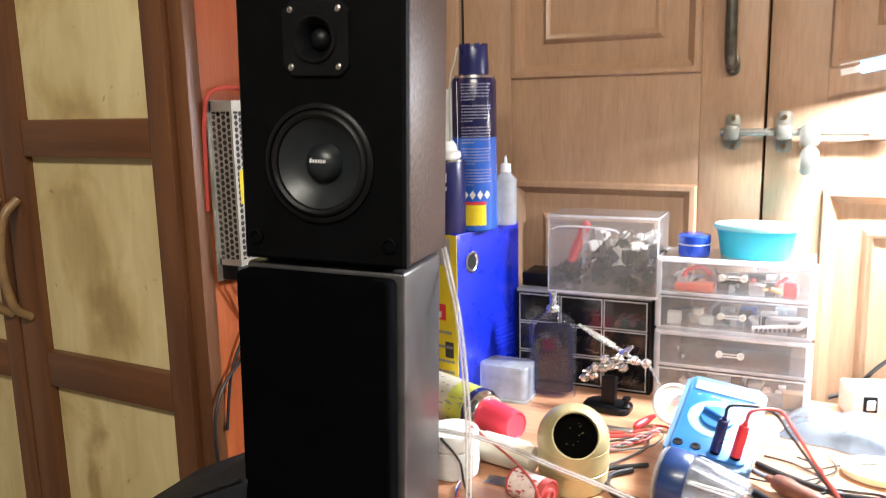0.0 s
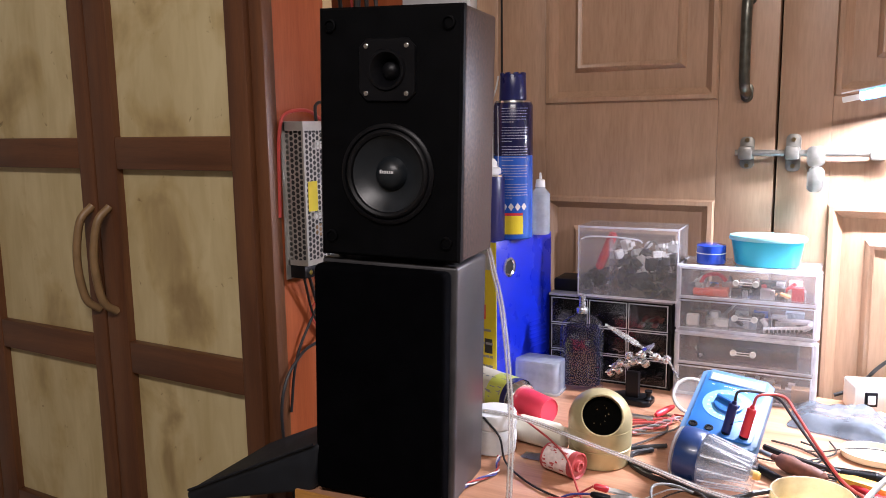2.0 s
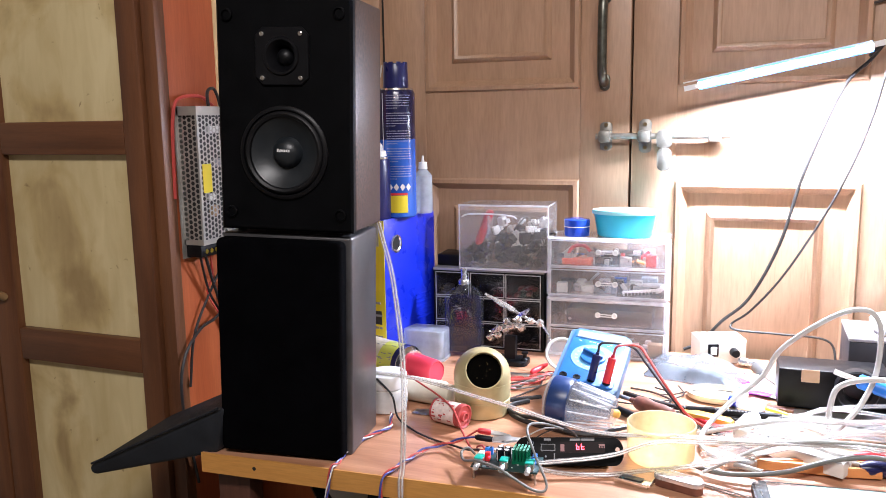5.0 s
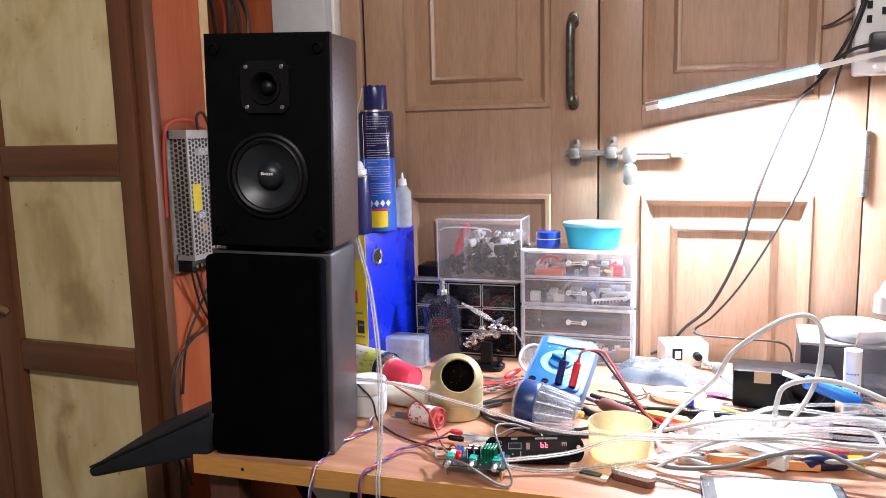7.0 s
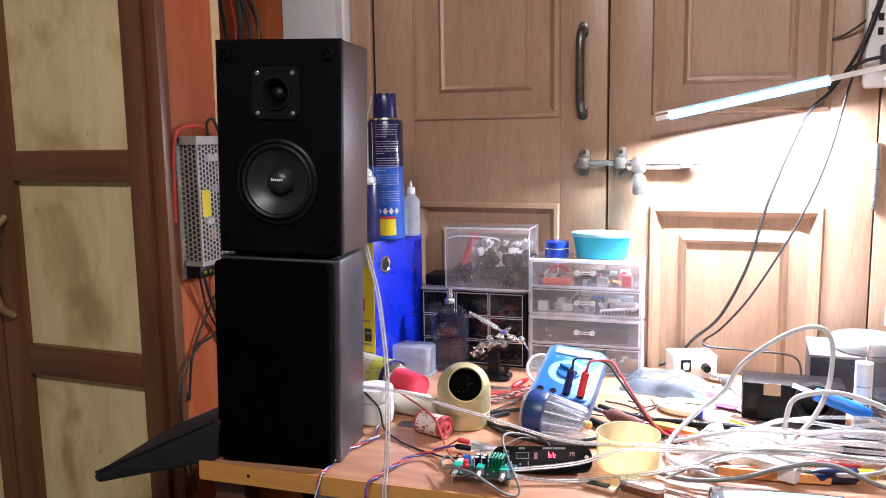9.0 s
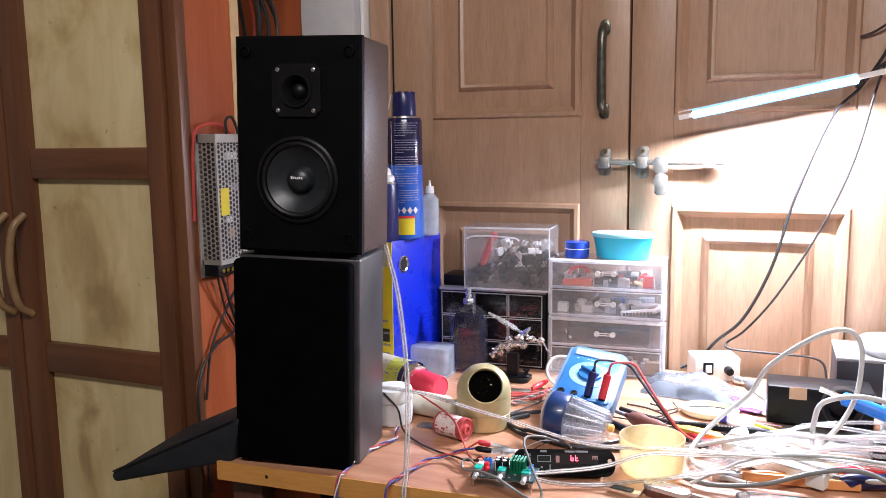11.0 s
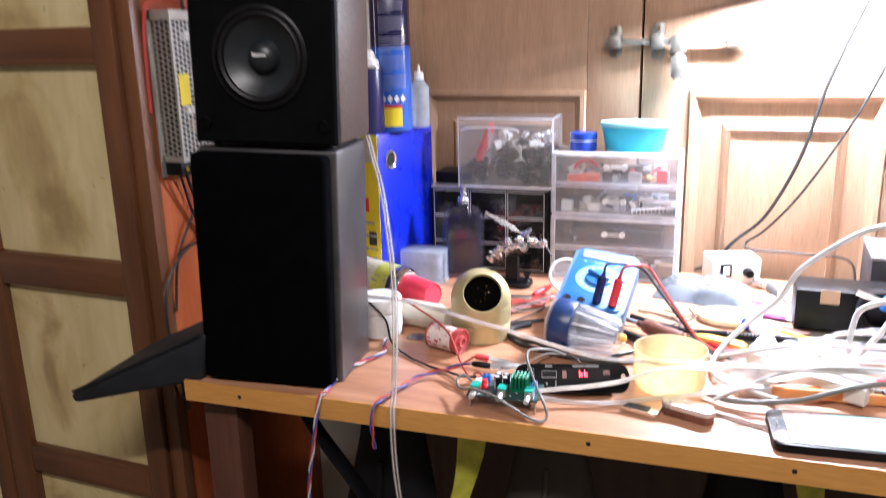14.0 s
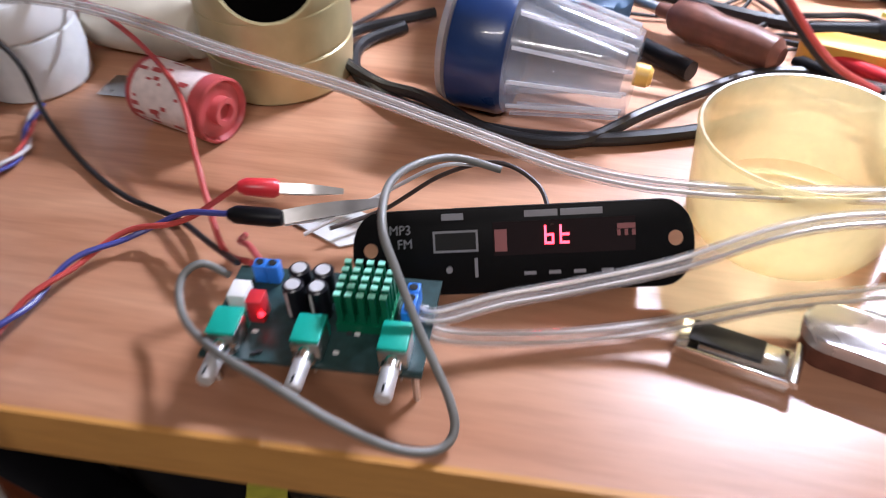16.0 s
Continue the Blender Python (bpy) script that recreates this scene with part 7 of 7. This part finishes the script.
bm = B(); turned(bm, (0.248, 1.2896, T + 0.0105), (0.27, 1.245, T + 0.0105), [(0, 0.0072), (0.010, 0.0078), (0.042, 0.0092), (0.046, 0.006)], 16); part("tail", bm, mat("pale_tan_plastic", (0.45, 0.33, 0.26), 0.45), gc, "pale tan tail")
bm = B(); turned(bm, (0.205, 1.352, T + 0.0085), (0.240, 1.333, T + 0.0085), [(0, 0.005), (0.003, 0.0075), (0.018, 0.0075), (0.019, 0.006), (0.030, 0.006), (0.031, 0.0035)], 16); solo("metal_jack", bm, NICKEL, "short metal jack plug beside the adapter box", "plug")

rng = random.Random(61)
bg = thing("antistatic_bag", pose(0.140, 1.272, T), "crumpled silvery blue plastic bag with parts inside", "bag")
bm = B()
N, M_ = 44, 30
top, bot = [], []
for i in range(N):
    for j in range(M_):
        u, v = i / (N - 1) * 2 - 1, j / (M_ - 1) * 2 - 1
        r = max(abs(u), abs(v))
        hgt = 0.031 * (1 - r ** 3) * (0.80 + 0.40 * noise.noise(Vector((u * 1.6, v * 1.8, 3.1)))) + 0.0035 + 0.009 * noise.noise(Vector((u * 5, v * 6, 1.0))) * (1 - r)
        x, y = u * 0.078 * (1 + 0.08 * noise.noise(Vector((v * 2, 5, 0)))), v * 0.050 * (1 + 0.15 * noise.noise(Vector((u * 2, 9, 0)))) - u * 0.018
        top.append(bm.verts.new((x, y, max(0.002, hgt))))
        bot.append(bm.verts.new((x, y, 0.0012)))
for i in range(N - 1):
    for j in range(M_ - 1):
        a, b, c, d = i * M_ + j, (i + 1) * M_ + j, (i + 1) * M_ + j + 1, i * M_ + j + 1
        bm.faces.new((top[a], top[b], top[c], top[d]))
        bm.faces.new((bot[d], bot[c], bot[b], bot[a]))
part("film", bm, BAGM, bg, "shiny translucent film")
for k in range(6):
    x, y = rng.uniform(-0.05, 0.045), rng.uniform(-0.022, 0.02)
    bm = B(); box(bm, x, x + rng.uniform(0.012, 0.03), y, y + 0.014, 0.002, rng.uniform(0.008, 0.016), 0.001); part("contents", bm, rng.choice([CHARCOAL, TERM, STEEL, GREYPRINT]), bg)
for i in range(4):
    bm = B(); prism(bm, [(0, 0), (0.03, 0.004), (0.026, 0.018), (0.006, 0.014)], 0.0, 0.0012)
    solo("plastic_scrap", bm, [mat("violet_film", (0.45, 0.15, 0.50), 0.3), LABELWHITE, mat("pale_violet_film", (0.60, 0.50, 0.66), 0.3), LABELWHITE][i], "small plastic film scrap on the bench", "scrap", pose(0.205 + i * 0.017, 1.20 - i * 0.022 + (i % 2) * 0.04, T + 0.0006 + i * 0.0003, 0, 0, i * 50), group="scraps")
rng = random.Random(91)
for m, w, h in ((pose(0.262, 1.225, T + 0.0034, 0, 0, -38), 0.060, 0.034), (pose(0.225, 1.262, T + 0.0046, 0, 0, 22), 0.046, 0.030), (pose(0.292, 1.118, T + 0.0030, 0, 0, 12), 0.044, 0.026)):
    slip = thing("printed_slip", m, "white printed paper slip lying on the bench", "paper", group="slips")
    bm = B(); prism(bm, [(-w, -h), (w, -h * 0.9), (w * 0.96, h), (-w * 0.98, h * 0.94)], 0, 0.0006); part("sheet", bm, LABELWHITE, slip)
    bm = B()
    for k in range(6):
        x = -w * 0.85
        while x < w * 0.75:
            q = rng.uniform(0.003, 0.010)
            box(bm, x, x + q, h * (0.7 - k * 0.26), h * (0.7 - k * 0.26) + 0.0012, 0.0007, 0.0009)
            x += q + rng.uniform(0.002, 0.006)
    part("print", bm, GREYPRINT, slip)
for m in (pose(0.206, 1.252, T + 0.006, 0, 0, -30), pose(0.236, 1.196, T + 0.006, 0, 0, -12)):
    bm = B(); prism(bm, [(-0.018, -0.006), (0.016, -0.008), (0.020, 0.005), (0.002, 0.010), (-0.014, 0.006)], 0, 0.0016, 0.0005)
    solo("plastic_scrap", bm, mat("magenta_film", (0.42, 0.08, 0.46), 0.25), "small magenta plastic film scrap on the papers", "scrap", m, group="scraps")
mk = thing("black_marker", pose(0, 0, 0), "slim black pen with faint white lettering behind the cup", "pen")
bm = B(); turned(bm, (0.140, 1.074, T + 0.0125), (0.270, 1.100, T + 0.0065), [(0, 0.0035), (0.003, 0.0055), (0.038, 0.0058), (0.039, 0.0066), (0.042, 0.0066), (0.043, 0.0060), (0.128, 0.0058), (0.131, 0.003)], 18); part("barrel", bm, BPLASTIC, mk)
bm = B()
for k in range(7):
    box(bm, 0.196 + k * 0.0045, 0.199 + k * 0.0045, 1.0800 + k * 0.0009, 1.0815 + k * 0.0009, T + 0.0148 - k * 0.0002, T + 0.0162 - k * 0.0002)
part("lettering", bm, GREYPRINT, mk)
ys = thing("clear_screwdriver", pose(0, 0, 0), "screwdriver with a clear handle, blue collar and yellow rod", "screwdriver")
bm = B(); turned(bm, (0.196, 1.140, T + 0.0105), (0.240, 1.126, T + 0.0105), [(0, 0.006), (0.002, 0.0095), (0.011, 0.0095), (0.0125, 0.008)], 18); part("collar", bm, mat("cobalt_collar", (0.015, 0.03, 0.42), 0.3), ys, "cobalt blue collar")
bm = B(); turned(bm, (0.2083, 1.1361, T + 0.0105), (0.252, 1.122, T + 0.0105), [(0, 0.0085), (0.006, 0.0092), (0.034, 0.0082), (0.040, 0.005)], 10); part("handle", bm, LENS, ys, "clear ribbed handle")
bm = B(); rod(bm, (0.246, 1.124, T + 0.0095), (0.300, 1.104, T + 0.0040), 0.0030, 10); part("rod", bm, mat("bright_yellow_rod", (0.75, 0.68, 0.06), 0.35), ys, "bright yellow rod")
bm = B(); box(bm, -0.022, 0.022, -0.007, 0.007, 0, 0.008, 0.0015)
solo("brown_connector", bm, BROWNGRIP, "small brown connector strip on the bench", "connector", pose(0.262, 1.138, T + 0.0005, 0, 0, -6))

ib = thing("iron_stand_box", pose(0.262, 1.150, T, 0, 0, 2), "black folded metal soldering station box with a tray", "soldering station")
bm = B(); box(bm, 0, 0.145, 0.004, 0.07, 0.004, 0.062, 0.002); part("case", bm, BPLASTIC, ib)
bm = B(); box(bm, 0.030, 0.054, 0.0032, 0.0038, 0.044, 0.0625, 0); part("cut_out", bm, mat("tan_cut_out", (0.50, 0.33, 0.21), 0.5), ib, "tan notch in the black sheet")
bm = B(); prism(bm, [(-0.012, 0.0), (0.145, 0.0), (0.165, -0.09), (0.06, -0.10)], 0.001, 0.004); part("tray", bm, GALV, ib, "grey metal tray")
bm = B(); turned(bm, (0.100, 0.0, 0.045), (0.100, -1, 0.045), [(0, 0.026), (0.004, 0.028), (0.022, 0.028), (0.024, 0.026), (0.022, 0.019), (0.006, 0.017)], 28); part("holder_ring", bm, RUBBER, ib, "black ring holder")
ir = thing("soldering_iron", pose(0, 0, 0), "soldering iron with a bright blue handle", "soldering iron")
A_, B_ = Vector((0.358, 1.105, 0.819)), Vector((0.418, 1.098, 0.801))
bm = B(); turned(bm, A_, B_, [(0, 0.007), (0.003, 0.0100), (0.016, 0.0102), (0.020, 0.0086), (0.024, 0.0098), (0.058, 0.0102), (0.074, 0.0082), (0.078, 0.005)], 18); part("handle", bm, mat("bright_blue_grip", (0.01, 0.16, 0.62), 0.35), ir, "bright blue handle")
d = (B_ - A_).normalized()
bm = B(); rod(bm, A_, A_ - d * 0.03, 0.0038, 10); part("barrel", bm, STEEL, ir)
bm = B(); sweep(bm, [B_ + d * 0.012, B_ + d * 0.026, B_ + Vector((0.040, -0.01, -0.022)), B_ + Vector((0.042, -0.02, -0.05)), B_ + Vector((0.09, -0.04, -0.051))], 0.0048, 10)
part("cord", bm, CABLEBLACK, ir)
bm = B(); box(bm, 0.392, 0.52, 1.035, 1.085, T + 0.001, T + 0.034, 0.003); solo("black_case", bm, BPLASTIC, "low black plastic case on the bench", "case")
gb = thing("dark_box", pose(0.362, 1.265, T, 0, 0, 0), "dark grey box with a lighter grey top", "box")
bm = B(); box(bm, 0, 0.16, 0, 0.12, 0, 0.080, 0.003); part("body", bm, mat("dark_grey_case", (0.03, 0.032, 0.04), 0.4), gb)
bm = B(); box(bm, -0.001, 0.161, -0.001, 0.121, 0.0802, 0.086, 0.002); part("top", bm, mat("mid_grey_case", (0.26, 0.25, 0.25), 0.4), gb, "grey top")
wl = thing("white_tub_lid", pose(0.448, 1.318, T + 0.0865), "round white plastic tub on the dark box", "tub")
part("tub", upright(0, 0, 0, [(0, 0.046), (0.010, 0.049)]), WHITE, wl)
part("lid", upright(0, 0, 0, [(0.0102, 0.0535), (0.019, 0.054), (0.022, 0.052), (0.0225, 0.047), (0.0205, 0.0455)]), WHITE, wl, "white lid")
cb2 = thing("clear_bottle", pose(0.470, 1.18, T), "clear plastic bottle with a white label and cap", "bottle")
part("body", upright(0, 0, 0, [(0, 0.036), (0.003, 0.040), (0.10, 0.040), (0.125, 0.036), (0.145, 0.018), (0.15, 0.015), (0.165, 0.015)]), GLASSM, cb2)
part("liquid", upright(0, 0, 0, [(0.004, 0.036), (0.055, 0.036)]), clear("liquid", (0.75, 0.78, 0.80), 0.97, 0.03), cb2)
part("cap", upright(0, 0, 0, [(0.160, 0.018), (0.185, 0.017), (0.19, 0.012), (0.205, 0.006)]), WHITE, cb2)
lb = thing("paper_tube", pose(0.424, 1.136, T), "upright white labelled tube beside the clear bottle", "tube")
part("tube", upright(0, 0, 0, [(0.0, 0.012), (0.112, 0.012)], 24), LABELWHITE, lb)
bm = B(); rng = random.Random(70)
for z in (0.05, 0.062, 0.078):
    cyl_bars(bm, 0, 0, 0.0123, z, 225, 300, 0.005 if z < 0.06 else 0.0015, rng, 0.15, 0.4, 0.12)
part("print", bm, CHARCOAL, lb)

# socket block and its cords
sb = thing("socket_block", pose(0, 0, 0), "white wall socket block with dark sockets and a black plug", "socket block")
bm = B(); box(bm, 0.4305, 0.60, 1.398, 1.4275, 1.262, 1.50, 0.006); part("case", bm, WHITE, sb)
for x, z in ((0.452, 1.376), (0.452, 1.353), (0.474, 1.365), (0.452, 1.43), (0.474, 1.44)):
    bm = B(); box(bm, x - 0.004, x + 0.004, 1.3965, 1.3979, z - 0.006, z + 0.006, 0); part("socket_hole", bm, DARK, sb)
bm = B(); box(bm, 0.452, 0.50, 1.368, 1.3964, 1.297, 1.330, 0.005); part("plug", bm, mat("dark_grey_plug", (0.03, 0.03, 0.035), 0.4), sb, "dark plug")
bm = B(); turned(bm, (0.463, 1.398, 1.276), (0.463, -1, 1.276), [(0, 0.002), (0.0008, 0.0018)], 12); part("neon", bm, glow("neon", (1.0, 0.75, 0.7), 3.0), sb, "small lit neon")
for pts, r, material, lab in (
        ([(0.47, 1.385, 1.50), (0.443, 1.395, 1.386), (0.421, 1.392, 1.322), (0.385, 1.405, 1.262), (0.345, 1.41, 1.214), (0.294, 1.412, 1.077), (0.262, 1.41, 0.955), (0.218, 1.41, 0.858), (0.172, 1.412, 0.81), (0.14, 1.415, 0.77), (0.11, 1.41, 0.754)], 0.0029, CABLEDARK, "grey mains cord hanging from the socket block"),
        ([(0.475, 1.386, 1.50), (0.447, 1.39, 1.384), (0.41, 1.388, 1.268), (0.389, 1.405, 1.165), (0.361, 1.41, 1.078), (0.319, 1.41, 0.987), (0.266, 1.412, 0.893), (0.219, 1.414, 0.832), (0.19, 1.412, 0.808), (0.20, 1.40, 0.80), (0.27, 1.405, 0.797), (0.345, 1.412, 0.79), (0.36, 1.40, 0.754)], 0.0020, CABLEDARK, "thin grey cord hanging down the door"),
        ([(0.453, 1.38, 1.31), (0.43, 1.385, 1.305), (0.405, 1.388, 1.29), (0.385, 1.392, 1.27), (0.378, 1.39, 1.262)], 0.003, CABLEBLACK, "black lamp cord from the plug"),
        ([(0.443, 1.396, 1.386), (0.425, 1.41, 1.368), (0.40, 1.422, 1.352), (0.376, 1.428, 1.346)], 0.0022, CABLEBROWN, "short dark cord fixed to the door")):
    bm = B(); sweep(bm, pts, r, 8); solo("power_cable", bm, material, lab, "cord", group="hanging cords")

# ---------------------------------------------------------------- under the bench


def cloth_bag(name, x, y, z0, z1, w, d, seed, material, label):
    """A limp bag that hangs from under the bench."""
    bm = B()
    loops = []
    for k in range(12):
        t = k / 11
        z = z1 + (z0 - z1) * t
        ww = w * (0.35 + 0.65 * min(1, t * 2.2)) * (1 - 0.25 * max(0, t - 0.85) / 0.15)
        dd = d * (0.3 + 0.7 * min(1, t * 1.6))
        lp = []
        for i in range(24):
            a = 2 * math.pi * i / 24
            f = 1 + 0.16 * noise.noise(Vector((math.cos(a) * 1.5 + seed, math.sin(a) * 1.5, t * 3))) + 0.06 * math.sin(a * 5 + seed + t * 2)
            lp.append((x + math.cos(a) * ww * f, y + math.sin(a) * dd * f, z))
        loops.append(lp)
    rings(bm, loops)
    bag = thing(name, pose(0, 0, 0), label, "bag", group="bags under the bench")
    part("body", bm, material, bag)
    bm = B()
    rings(bm, [[(x + (p - x) * k, y + (q - y) * k, z + dz) for p, q, z in lp] for lp, k, dz in ((loops[1], 1.03, -0.006), (loops[1], 1.05, 0.0), (loops[1], 1.03, 0.006))], cap=False)
    part("hem", bm, material, bag)
    bm = B(); sweep(bm, [Vector(loops[2][18]) + Vector((0, -0.003, 0)), Vector(loops[5][18]) + Vector((0, -0.005, 0)), Vector(loops[9][18]) + Vector((0, -0.004, 0))], 0.0035, 6, 6); part("seam", bm, material, bag)
    return bag


cloth_bag("hanging_bag", -0.235, 0.90, 0.10, 0.724, 0.085, 0.06, 1.0, BAGBLACK, "black nylon bag hanging under the bench")
cloth_bag("hanging_bag", -0.015, 0.915, 0.22, 0.724, 0.075, 0.05, 4.0, CANVAS, "grey-beige canvas bag hanging under the bench")
cloth_bag("hanging_bag", 0.215, 0.94, 0.12, 0.724, 0.07, 0.05, 7.0, BAGBLACK, "black nylon bag hanging under the bench")
cloth_bag("hanging_bag", 0.40, 0.96, 0.12, 0.724, 0.07, 0.05, 9.0, mat("dark_blue_nylon", (0.012, 0.018, 0.06), 0.5), "dark blue bag hanging under the bench")
for x, tilt, yy, L in ((-0.095, -0.05, 0.84, 0.30), (0.27, 0.03, 0.88, 0.30)):
    bm = B()
    loops = []
    for k in range(14):
        t = k / 13
        c = Vector((x + tilt * t + 0.006 * math.sin(t * 7), yy + 0.02 * t, 0.7235 - L * t))
        w = 0.015 + 0.003 * math.sin(t * 9)
        a = 0.2 + 0.6 * math.sin(t * 5.0)
        u = Vector((math.cos(a), math.sin(a), 0)) * w
        n_ = Vector((-math.sin(a), math.cos(a), 0)) * 0.0012
        loops.append([c - u - n_, c + u - n_, c + u + n_, c - u + n_])
    rings(bm, loops)
    solo("yellow_strap", bm, YTAPE, "crumpled yellow strap hanging under the bench", "strap", group="straps")
bm = B()
sweep(bm, [(-0.315, 0.80, 0.7235), (-0.29, 0.81, 0.67), (-0.245, 0.82, 0.60), (-0.20, 0.83, 0.52), (-0.17, 0.84, 0.44)], 0.021, 10, 6, 0.25)
solo("black_strap", bm, BAGBLACK, "broad black strap slanting under the bench", "strap", group="straps")
bm = B(); box(bm, -0.40, 1.25, 1.345, 1.357, 0.0, 0.7235)
solo("back_board", bm, DARKWOOD, "dark brown board closing the bench's back", "board")
